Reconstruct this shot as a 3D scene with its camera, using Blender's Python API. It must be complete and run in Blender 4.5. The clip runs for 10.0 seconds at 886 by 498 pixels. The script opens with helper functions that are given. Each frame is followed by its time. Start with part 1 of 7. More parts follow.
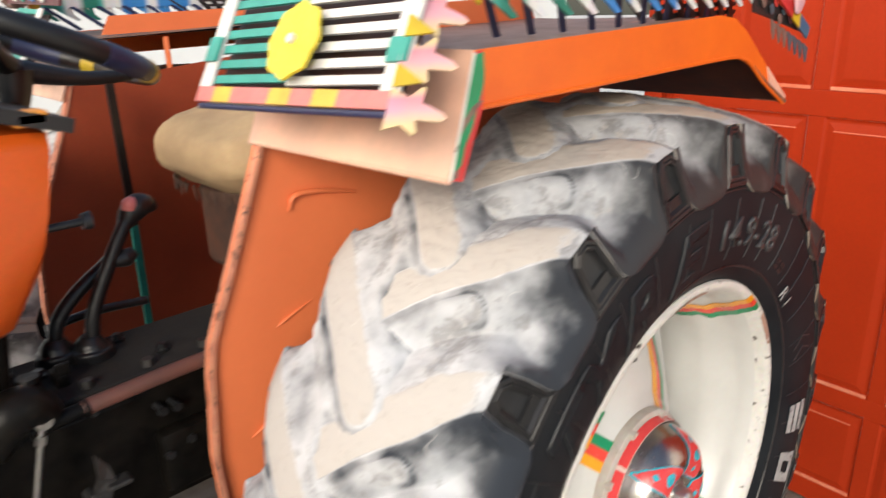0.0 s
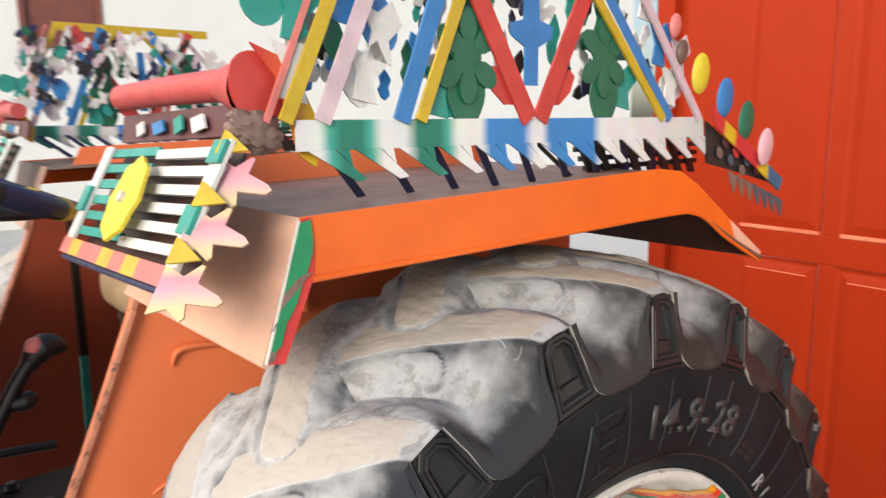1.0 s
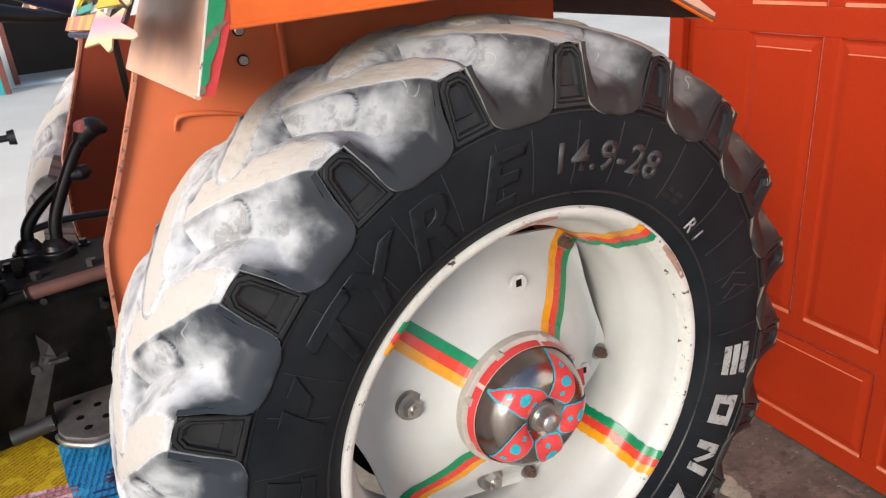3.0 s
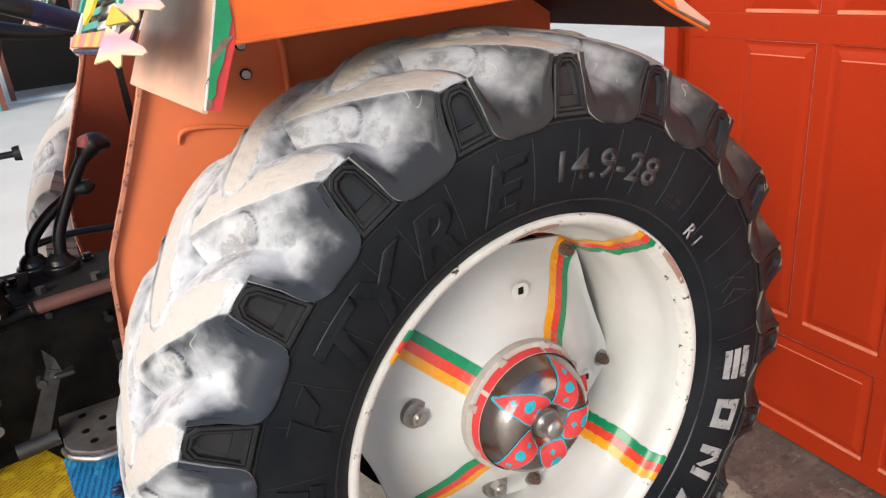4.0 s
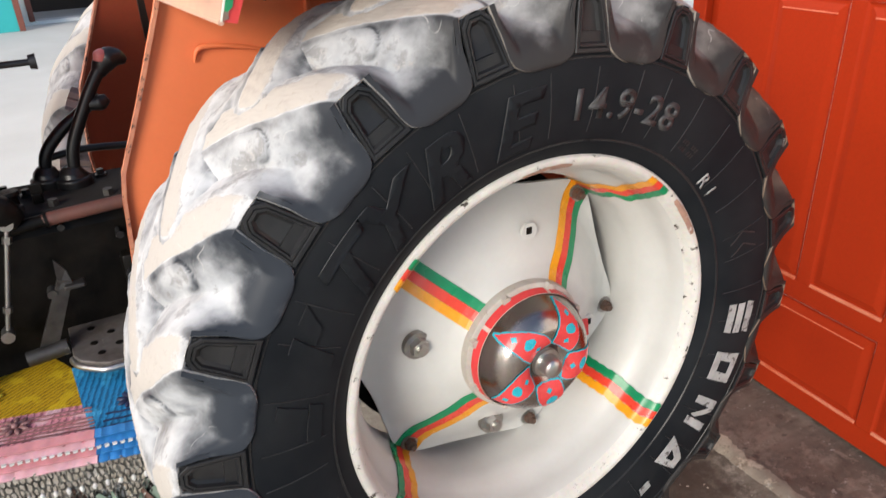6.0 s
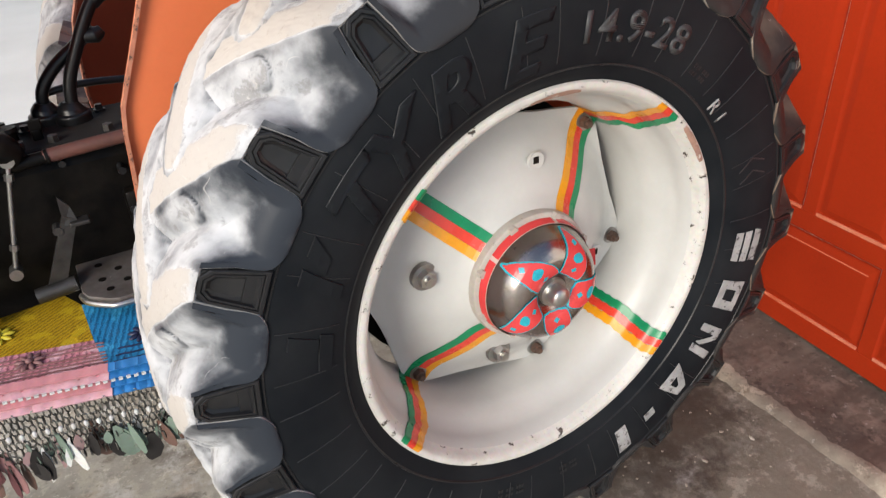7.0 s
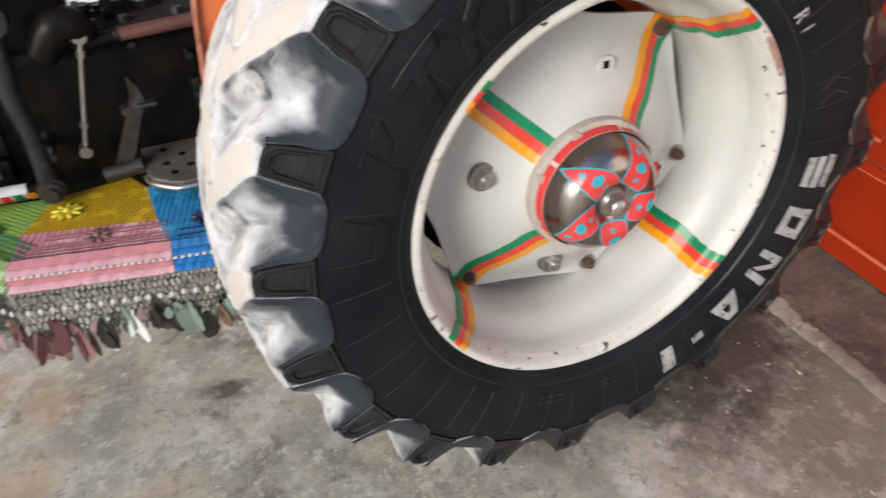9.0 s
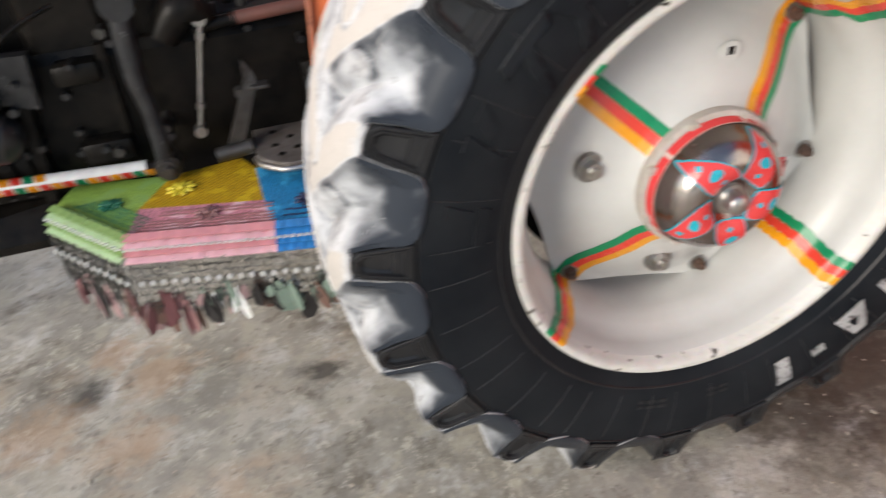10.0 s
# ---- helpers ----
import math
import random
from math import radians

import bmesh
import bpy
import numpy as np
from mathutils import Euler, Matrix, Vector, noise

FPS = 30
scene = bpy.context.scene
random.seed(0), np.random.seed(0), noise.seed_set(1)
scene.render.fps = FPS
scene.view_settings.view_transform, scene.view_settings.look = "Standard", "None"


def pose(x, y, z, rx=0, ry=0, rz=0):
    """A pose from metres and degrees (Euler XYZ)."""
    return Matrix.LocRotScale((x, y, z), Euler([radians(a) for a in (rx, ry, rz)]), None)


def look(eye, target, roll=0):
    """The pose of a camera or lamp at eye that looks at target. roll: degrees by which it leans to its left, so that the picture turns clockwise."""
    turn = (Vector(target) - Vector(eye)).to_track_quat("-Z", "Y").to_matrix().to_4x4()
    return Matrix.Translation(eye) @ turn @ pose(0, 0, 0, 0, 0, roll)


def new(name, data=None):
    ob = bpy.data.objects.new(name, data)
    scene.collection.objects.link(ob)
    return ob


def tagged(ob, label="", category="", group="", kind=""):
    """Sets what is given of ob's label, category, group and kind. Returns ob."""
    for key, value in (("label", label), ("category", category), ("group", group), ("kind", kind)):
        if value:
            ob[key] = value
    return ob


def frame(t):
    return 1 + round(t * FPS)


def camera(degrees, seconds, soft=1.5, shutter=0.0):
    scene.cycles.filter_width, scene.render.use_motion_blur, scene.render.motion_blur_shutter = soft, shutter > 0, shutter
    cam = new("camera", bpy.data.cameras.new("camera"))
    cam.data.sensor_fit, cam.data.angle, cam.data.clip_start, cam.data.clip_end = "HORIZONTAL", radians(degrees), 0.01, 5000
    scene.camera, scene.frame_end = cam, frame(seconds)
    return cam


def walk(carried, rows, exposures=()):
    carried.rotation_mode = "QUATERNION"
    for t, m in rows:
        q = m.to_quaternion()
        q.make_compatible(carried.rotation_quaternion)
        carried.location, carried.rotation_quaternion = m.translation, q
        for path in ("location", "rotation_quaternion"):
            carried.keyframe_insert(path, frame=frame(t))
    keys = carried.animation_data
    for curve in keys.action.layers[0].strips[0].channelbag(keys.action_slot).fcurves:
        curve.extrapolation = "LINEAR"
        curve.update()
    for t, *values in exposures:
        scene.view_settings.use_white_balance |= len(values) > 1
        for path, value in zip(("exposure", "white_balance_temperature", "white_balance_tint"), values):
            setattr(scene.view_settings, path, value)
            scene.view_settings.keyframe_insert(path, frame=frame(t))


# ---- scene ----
cam = camera(63.79, 10.0, soft=1.3, shutter=0.5)
PATH = (
    (0.00, -0.987, -0.468, 1.453, 70.95, 1.54, -44.42),
    (0.20, -0.905, -0.480, 1.462, 71.22, 1.62, -44.06),
    (0.50, -0.811, -0.483, 1.461, 73.46, 1.17, -40.51),
    (0.70, -0.755, -0.486, 1.473, 77.29, 0.53, -41.70),
    (1.00, -0.721, -0.536, 1.492, 79.93, 0.67, -38.63),
    (1.20, -0.707, -0.589, 1.489, 78.94, 0.42, -32.97),
    (1.50, -0.685, -0.704, 1.500, 76.51, -1.04, -24.78),
    (1.70, -0.674, -0.754, 1.481, 75.67, -0.11, -25.13),
    (2.00, -0.667, -0.789, 1.452, 74.94, 2.56, -26.52),
    (2.20, -0.649, -0.820, 1.429, 71.88, 4.01, -26.09),
    (2.50, -0.644, -0.804, 1.422, 67.19, 3.71, -29.28),
    (2.70, -0.634, -0.813, 1.411, 66.77, 3.99, -30.76),
    (3.80, -0.654, -0.836, 1.410, 68.22, 5.29, -31.52),
    (4.00, -0.652, -0.833, 1.414, 67.85, 5.12, -31.80),
    (4.50, -0.655, -0.841, 1.417, 68.74, 4.66, -31.78),
    (5.00, -0.651, -0.843, 1.415, 67.89, 3.93, -31.63),
    (5.50, -0.652, -0.849, 1.401, 65.94, 2.81, -30.94),
    (6.00, -0.656, -0.844, 1.389, 63.97, 2.29, -29.56),
    (6.20, -0.657, -0.853, 1.382, 62.89, 2.63, -29.12),
    (7.30, -0.666, -0.835, 1.369, 58.30, 3.77, -29.67),
    (7.50, -0.660, -0.850, 1.357, 58.34, 4.54, -28.84),
    (8.00, -0.667, -0.850, 1.354, 56.56, 4.29, -28.50),
    (8.50, -0.676, -0.853, 1.336, 53.52, 2.71, -28.36),
    (9.00, -0.690, -0.855, 1.328, 53.67, 1.93, -24.37),
    (9.30, -0.727, -0.868, 1.308, 55.10, 5.84, -17.22),
    (9.50, -0.733, -0.841, 1.322, 52.89, 5.04, -13.63),
    (9.70, -0.746, -0.829, 1.318, 52.74, 4.79, -13.38),
    (10.00, -0.686, -0.834, 1.302, 53.66, 4.44, -16.38),
)
walk(cam, [(r[0], pose(*r[1:])) for r in PATH], exposures=[(0.0, 0.69, 7050, 10), (0.5, 0.62, 7050, 10), (1.0, 0.65, 7000, 10), (2.0, 0.54, 7000, 10), (2.7, 0.74, 6740, 10), (4.0, 0.79, 6740, 10), (6.2, 0.78, 6740, 10), (7.5, 0.68, 6740, 10), (10.0, 0.72, 6740, 10)])

# ---------------------------------------------------------------- world and light
world = bpy.data.worlds.new("sky")
scene.world = world
world.use_nodes = True
wn = world.node_tree
sky = wn.nodes.new("ShaderNodeTexSky")
sky.sky_type = "NISHITA"
sky.sun_disc = False
sky.sun_elevation = radians(35)
sky.sun_rotation = radians(-60)
sky.dust_density = 3.0
wn.links.new(sky.outputs[0], wn.nodes["Background"].inputs[0])
wn.nodes["Background"].inputs[1].default_value = 0.15

sun = new("sun", bpy.data.lights.new("sun", "SUN"))
sun.data.energy = 2.2
sun.data.angle = radians(28)
sun.data.color = (1.0, 0.93, 0.84)
sun.matrix_world = look((-6.0, -4.8, 3.0), (0, 0, 0))

# ---------------------------------------------------------------- materials


def material(name, base, alt=None, scale=6.0, rough=0.5, metal=0.0, bump=0.15, grain=120.0,
             wear=None, wear_at=0.62, wear_scale=18.0, coat=0.0, spread=0.35):
    """Two-scale colour variation, grain bump and optional chipped wear colour."""
    m = bpy.data.materials.new(name)
    m.use_nodes = True
    nt = m.node_tree
    b = nt.nodes["Principled BSDF"]
    b.inputs["Metallic"].default_value = metal
    b.inputs["Coat Weight"].default_value = coat
    geo = nt.nodes.new("ShaderNodeNewGeometry")
    n1 = nt.nodes.new("ShaderNodeTexNoise")
    n1.inputs["Scale"].default_value = scale
    n1.inputs["Detail"].default_value = 6
    n1.inputs["Roughness"].default_value = 0.62
    n2 = nt.nodes.new("ShaderNodeTexNoise")
    n2.inputs["Scale"].default_value = grain
    n2.inputs["Detail"].default_value = 4
    for n in (n1, n2):
        nt.links.new(geo.outputs["Position"], n.inputs["Vector"])
    ramp = nt.nodes.new("ShaderNodeMapRange")
    ramp.inputs[1].default_value = 0.5 - spread / 2
    ramp.inputs[2].default_value = 0.5 + spread / 2
    nt.links.new(n1.outputs[0], ramp.inputs[0])
    mix = nt.nodes.new("ShaderNodeMix")
    mix.data_type = "RGBA"
    mix.inputs[6].default_value = (*base, 1)
    mix.inputs[7].default_value = (*(alt or tuple(c * 0.8 for c in base)), 1)
    nt.links.new(ramp.outputs[0], mix.inputs[0])
    col = mix.outputs[2]
    mul = nt.nodes.new("ShaderNodeMix")
    mul.data_type = "RGBA"
    mul.blend_type = "MULTIPLY"
    mul.inputs[0].default_value = 0.22
    nt.links.new(col, mul.inputs[6])
    nt.links.new(n2.outputs["Color"], mul.inputs[7])
    col = mul.outputs[2]
    rr = nt.nodes.new("ShaderNodeMapRange")
    rr.inputs[3].default_value = max(rough - 0.1, 0.02)
    rr.inputs[4].default_value = min(rough + 0.12, 1)
    nt.links.new(n1.outputs[0], rr.inputs[0])
    nt.links.new(rr.outputs[0], b.inputs["Roughness"])
    if wear:
        n3 = nt.nodes.new("ShaderNodeTexNoise")
        n3.inputs["Scale"].default_value = wear_scale
        n3.inputs["Detail"].default_value = 9
        n3.inputs["Roughness"].default_value = 0.7
        nt.links.new(geo.outputs["Position"], n3.inputs["Vector"])
        w = nt.nodes.new("ShaderNodeMapRange")
        w.inputs[1].default_value = wear_at
        w.inputs[2].default_value = wear_at + 0.04
        nt.links.new(n3.outputs[0], w.inputs[0])
        mw = nt.nodes.new("ShaderNodeMix")
        mw.data_type = "RGBA"
        mw.inputs[7].default_value = (*wear, 1)
        nt.links.new(w.outputs[0], mw.inputs[0])
        nt.links.new(col, mw.inputs[6])
        col = mw.outputs[2]
    nt.links.new(col, b.inputs["Base Color"])
    if bump:
        bp = nt.nodes.new("ShaderNodeBump")
        bp.inputs["Strength"].default_value = bump
        bp.inputs["Distance"].default_value = 0.004
        add = nt.nodes.new("ShaderNodeMath")
        add.operation = "MULTIPLY_ADD"
        add.inputs[1].default_value = 0.35
        nt.links.new(n2.outputs[0], add.inputs[0])
        nt.links.new(n1.outputs[0], add.inputs[2])
        nt.links.new(add.outputs[0], bp.inputs["Height"])
        nt.links.new(bp.outputs[0], b.inputs["Normal"])
    return m


def dusty_rubber(name, attr=True, amount=0.5):
    """Black rubber under dried mud. The mud's thickness is a mesh attribute (thick on the crests, thin in the grooves),
    broken up by blotches and a crusty edge; chalk-white towards the tractor's front, tan-brown towards the rear."""
    m = bpy.data.materials.new(name)
    m.use_nodes = True
    nt = m.node_tree
    L = nt.links.new
    b = nt.nodes["Principled BSDF"]
    geo = nt.nodes.new("ShaderNodeNewGeometry")
    sep = nt.nodes.new("ShaderNodeSeparateXYZ")
    L(geo.outputs["Position"], sep.inputs[0])

    def fbm(sc, detail, rough=0.6):
        n = nt.nodes.new("ShaderNodeTexNoise")
        n.inputs["Scale"].default_value = sc
        n.inputs["Detail"].default_value = detail
        n.inputs["Roughness"].default_value = rough
        L(geo.outputs["Position"], n.inputs["Vector"])
        return n.outputs[0]

    def math_node(op, x, y, z=None):
        n = nt.nodes.new("ShaderNodeMath")
        n.operation = op
        for k, v in enumerate((x, y, z)):
            if v is None:
                continue
            if isinstance(v, (int, float)):
                n.inputs[k].default_value = v
            else:
                L(v, n.inputs[k])
        return n.outputs[0]

    def ramp(v, lo, hi, bottom=0.0, top=1.0):
        r = nt.nodes.new("ShaderNodeMapRange")
        r.interpolation_type = "SMOOTHSTEP"
        r.inputs[1].default_value, r.inputs[2].default_value, r.inputs[3].default_value, r.inputs[4].default_value = lo, hi, bottom, top
        L(v, r.inputs[0])
        return r.outputs[0]

    def mix(f, c0, c1):
        x = nt.nodes.new("ShaderNodeMix")
        x.data_type = "RGBA"
        L(f, x.inputs[0])
        for k, c in ((6, c0), (7, c1)):
            if isinstance(c, tuple):
                x.inputs[k].default_value = (*c, 1)
            else:
                L(c, x.inputs[k])
        return x.outputs[2]

    big, mid, fine, cloud = fbm(11, 6), fbm(48, 6, 0.7), fbm(230, 4), fbm(19, 3, 0.45)
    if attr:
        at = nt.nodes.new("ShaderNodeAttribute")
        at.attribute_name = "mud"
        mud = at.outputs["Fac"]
    else:
        mud = math_node("ADD", math_node("MULTIPLY", big, 0.0), amount)
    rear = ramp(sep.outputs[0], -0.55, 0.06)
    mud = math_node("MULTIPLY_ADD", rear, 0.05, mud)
    # mud value falls off low down, towards the rear
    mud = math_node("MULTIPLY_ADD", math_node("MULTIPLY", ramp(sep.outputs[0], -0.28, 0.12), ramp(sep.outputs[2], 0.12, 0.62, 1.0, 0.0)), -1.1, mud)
    soft = math_node("MULTIPLY_ADD", math_node("SUBTRACT", cloud, 0.5), 0.95, math_node("MULTIPLY_ADD", math_node("SUBTRACT", mid, 0.5), 0.30, mud))
    crust = math_node("MULTIPLY_ADD", math_node("SUBTRACT", mid, 0.5), 0.80, math_node("MULTIPLY_ADD", math_node("SUBTRACT", big, 0.5), 0.5, mud))
    haze = ramp(soft, -0.06, 0.68, 0.02, 1.0)
    cake = ramp(crust, 0.55, 0.76)
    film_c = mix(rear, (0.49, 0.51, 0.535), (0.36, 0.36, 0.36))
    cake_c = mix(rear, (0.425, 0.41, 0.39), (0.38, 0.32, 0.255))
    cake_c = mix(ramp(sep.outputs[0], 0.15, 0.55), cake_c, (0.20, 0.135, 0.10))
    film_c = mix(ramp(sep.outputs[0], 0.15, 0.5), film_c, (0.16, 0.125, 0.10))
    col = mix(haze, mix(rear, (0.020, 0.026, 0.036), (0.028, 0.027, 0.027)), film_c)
    col = mix(cake, col, cake_c)
    # finer grime in the cake
    grime = math_node("MULTIPLY", ramp(fbm(62, 6, 0.75), 0.55, 0.72), math_node("MULTIPLY", cake, 0.32))
    col = mix(grime, col, (0.19, 0.16, 0.135))
    # ragged dark rim where the cake has broken off, and fine pale scratches
    rim_band = math_node("MULTIPLY", ramp(crust, 0.44, 0.55), ramp(crust, 0.58, 0.66, 1.0, 0.0))
    col = mix(math_node("MULTIPLY", math_node("MULTIPLY", rim_band, ramp(fbm(30, 5, 0.6), 0.46, 0.58)), 0.40), col, (0.085, 0.075, 0.065))
    line = ramp(math_node("ABSOLUTE", math_node("SUBTRACT", fbm(16, 1, 0.4), 0.5), 0.0), 0.0015, 0.006, 1.0, 0.0)
    scuff = math_node("MULTIPLY", line, math_node("MULTIPLY", ramp(fbm(23, 3), 0.54, 0.62), ramp(mud, 0.0, 0.2)))
    col = mix(math_node("MULTIPLY", scuff, 0.35), col, (0.62, 0.61, 0.59))
    L(col, b.inputs["Base Color"])
    L(ramp(haze, 0.1, 0.9, 0.42, 0.9), b.inputs["Roughness"])
    b.inputs["Specular IOR Level"].default_value = 0.14
    bp = nt.nodes.new("ShaderNodeBump")
    bp.inputs["Strength"].default_value = 0.35
    bp.inputs["Distance"].default_value = 0.003
    L(math_node("MULTIPLY_ADD", fine, 0.12, math_node("MULTIPLY_ADD", mid, 0.3, cake)), bp.inputs["Height"])
    L(bp.outputs[0], b.inputs["Normal"])
    return m


def banded(name, stops, axis=0, rough=0.5):
    """Hand-painted bands with soft sprayed edges along one world axis; stops: (metres, colour)."""
    m = bpy.data.materials.new(name)
    m.use_nodes = True
    nt = m.node_tree
    b = nt.nodes["Principled BSDF"]
    geo = nt.nodes.new("ShaderNodeNewGeometry")
    sep = nt.nodes.new("ShaderNodeSeparateXYZ")
    nt.links.new(geo.outputs["Position"], sep.inputs[0])
    lo, hi = stops[0][0], stops[-1][0]
    mr = nt.nodes.new("ShaderNodeMapRange")
    mr.inputs[1].default_value, mr.inputs[2].default_value = lo, hi
    nt.links.new(sep.outputs[axis], mr.inputs[0])
    cr = nt.nodes.new("ShaderNodeValToRGB")
    e = cr.color_ramp.elements
    e[0].position, e[0].color = 0, (*stops[0][1], 1)
    e[1].position, e[1].color = 1, (*stops[-1][1], 1)
    for p, c in stops[1:-1]:
        k = e.new((p - lo) / (hi - lo))
        k.color = (*c, 1)
    nt.links.new(mr.outputs[0], cr.inputs[0])
    ns = nt.nodes.new("ShaderNodeTexNoise")
    ns.inputs["Scale"].default_value = 40
    ns.inputs["Detail"].default_value = 6
    nt.links.new(geo.outputs["Position"], ns.inputs["Vector"])
    mx = nt.nodes.new("ShaderNodeMix")
    mx.data_type, mx.blend_type = "RGBA", "MULTIPLY"
    mx.inputs[0].default_value = 0.3
    nt.links.new(cr.outputs[0], mx.inputs[6])
    nt.links.new(ns.outputs["Color"], mx.inputs[7])
    nt.links.new(mx.outputs[2], b.inputs["Base Color"])
    b.inputs["Roughness"].default_value = rough
    return m


WHITE, TEAL, GREEN, BLUE = (0.78, 0.8, 0.8), (0.02, 0.30, 0.26), (0.008, 0.21, 0.15), (0.03, 0.24, 0.60)
YELLOW, RED, PINK, ORANGE = (0.62, 0.42, 0.02), (0.55, 0.03, 0.03), (0.78, 0.45, 0.52), (0.80, 0.15, 0.015)

M_FENDER = material("fender_paint", (0.84, 0.16, 0.012), (0.72, 0.12, 0.012), 5, 0.42, bump=0.06, wear=(0.20, 0.09, 0.06), wear_at=0.70)
M_FENDER_IN = material("mudguard_paint", (0.86, 0.225, 0.085), (0.78, 0.19, 0.07), 4, 0.5, bump=0.08, wear=(0.14, 0.07, 0.05), wear_at=0.71)
M_FENDER_EDGE = material("chipped_edge", (0.72, 0.30, 0.18), (0.42, 0.16, 0.10), 30, 0.6, wear=(0.10, 0.05, 0.04), wear_at=0.56, wear_scale=45)
M_FENDER_TOP = material("worn_fender_top", (0.30, 0.20, 0.16), (0.20, 0.13, 0.11), 16, 0.55, bump=0.2, wear=(0.45, 0.2, 0.12), wear_at=0.62)
M_PEACH = material("faded_peach_paint", (0.82, 0.49, 0.35), (0.56, 0.36, 0.28), 5.5, 0.33, bump=0.0, grain=26, wear=(0.33, 0.21, 0.16), wear_at=0.655, wear_scale=9, spread=0.30)
M_GATE = material("gate_paint", (0.38, 0.032, 0.008), (0.31, 0.025, 0.007), 2.5, 0.42, bump=0.05, spread=0.6)
M_GATE_EDGE = material("gate_lit_edge", (0.70, 0.25, 0.15), (0.60, 0.12, 0.05), 14, 0.5)
M_WHITE = material("rim_white_enamel", (0.57, 0.575, 0.555), (0.50, 0.505, 0.485), 6, 0.33, bump=0.04, wear=(0.10, 0.075, 0.06), wear_at=0.735, wear_scale=26)
M_FLANGE = material("worn_grey_flange", (0.58, 0.55, 0.50), (0.46, 0.42, 0.37), 24, 0.45, 0.1, bump=0.1, wear=(0.16, 0.10, 0.07), wear_at=0.62, wear_scale=40)
M_LIP = material("chipped_white_lip", (0.72, 0.71, 0.67), (0.60, 0.59, 0.55), 18, 0.45, bump=0.15, wear=(0.05, 0.04, 0.033), wear_at=0.602, wear_scale=46)
M_RUBBER = material("black_rubber", (0.0085, 0.0105, 0.0135), (0.020, 0.0225, 0.0255), 5, 0.46, bump=0.08, grain=220)
M_RUBBER_SHINE = material("black_rubber_block", (0.012, 0.013, 0.015), (0.027, 0.027, 0.028), 14, 0.30, bump=0.1, grain=220)
M_RIB = material("rubbed_mould_line", (0.04, 0.042, 0.046), (0.02, 0.02, 0.022), 20, 0.4)
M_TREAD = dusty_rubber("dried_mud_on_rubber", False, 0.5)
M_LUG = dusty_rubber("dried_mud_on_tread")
for plain_coat in (M_WHITE, M_PEACH, M_FENDER, M_FENDER_IN):
    for nd in plain_coat.node_tree.nodes:
        if nd.bl_idname == "ShaderNodeMix" and nd.blend_type == "MULTIPLY":
            nd.inputs[0].default_value = 0.07
for gloss, level in ((M_RUBBER, 0.06), (M_RUBBER_SHINE, 0.26), (M_GATE, 0.10)):
    gloss.node_tree.nodes["Principled BSDF"].inputs["Specular IOR Level"].default_value = level
M_LETTER = material("grey_sidewall_lettering", (0.060, 0.060, 0.062), (0.032, 0.032, 0.034), 30, 0.62)
M_LETTER_W = material("worn_white_lettering", (0.46, 0.47, 0.47), (0.27, 0.28, 0.28), 22, 0.55, wear=(0.06, 0.06, 0.06), wear_at=0.55, wear_scale=60)
M_CHROME = material("chrome", (0.46, 0.42, 0.395), (0.34, 0.30, 0.28), 10, 0.24, 1.0, bump=0.0)
M_STEEL = material("galvanised_steel", (0.45, 0.44, 0.42), (0.3, 0.29, 0.27), 20, 0.36, 0.9)
M_BOLT = material("bright_bolt_steel", (0.62, 0.61, 0.58), (0.50, 0.49, 0.47), 30, 0.36, 1.0)
M_RUST = material("rusty_bolt", (0.13, 0.07, 0.045), (0.07, 0.045, 0.035), 40, 0.75, bump=0.4)
M_BLACK = material("oily_black_iron", (0.003, 0.003, 0.003), (0.012, 0.010, 0.008), 20, 0.36, 0.0, bump=0.5, grain=60)
M_BLACK.node_tree.nodes["Principled BSDF"].inputs["Specular IOR Level"].default_value = 0.14
M_GREASE = material("greasy_grey_casting", (0.012, 0.013, 0.014), (0.03, 0.03, 0.032), 26, 0.34, 0.2, bump=0.5, grain=70, wear=(0.16, 0.16, 0.165), wear_at=0.63, wear_scale=40)
M_BLACK_PL = material("black_plastic", (0.008, 0.008, 0.009), (0.013, 0.013, 0.014), 8, 0.35)
M_DARKGREY = material("worn_dark_metal", (0.045, 0.042, 0.04), (0.09, 0.085, 0.08), 22, 0.42, 0.6, wear=(0.35, 0.34, 0.32), wear_at=0.64)
M_REDPIPE = material("brown_red_pipe", (0.17, 0.062, 0.046), (0.11, 0.048, 0.038), 16, 0.55)
M_SEAT = material("tan_seat_cloth", (0.50, 0.36, 0.20), (0.40, 0.28, 0.16), 14, 0.85, bump=0.4, grain=260)
M_TAPE_G = material("green_tape", (0.0, 0.27, 0.10), (0.0, 0.22, 0.09), 12, 0.28, bump=0.02)
M_TAPE_R = material("red_tape", (0.78, 0.06, 0.035), (0.70, 0.05, 0.03), 12, 0.26, bump=0.02)
M_TAPE_O = material("orange_tape", (0.85, 0.36, 0.015), (0.78, 0.31, 0.015), 12, 0.26, bump=0.02)
M_CORAL = material("coral_red_film", (0.78, 0.07, 0.075), (0.70, 0.06, 0.06), 14, 0.22, bump=0.02)
M_TURQ = material("turquoise_film", (0.02, 0.45, 0.55), (0.02, 0.38, 0.5), 14, 0.25, bump=0.02)
M_WALL = material("white_wall_paint", (0.87, 0.855, 0.82), (0.82, 0.81, 0.77), 1.2, 0.8, bump=0.08)
M_DARK = material("dark_room", (0.10, 0.080, 0.068), (0.085, 0.068, 0.058), 1, 0.9)
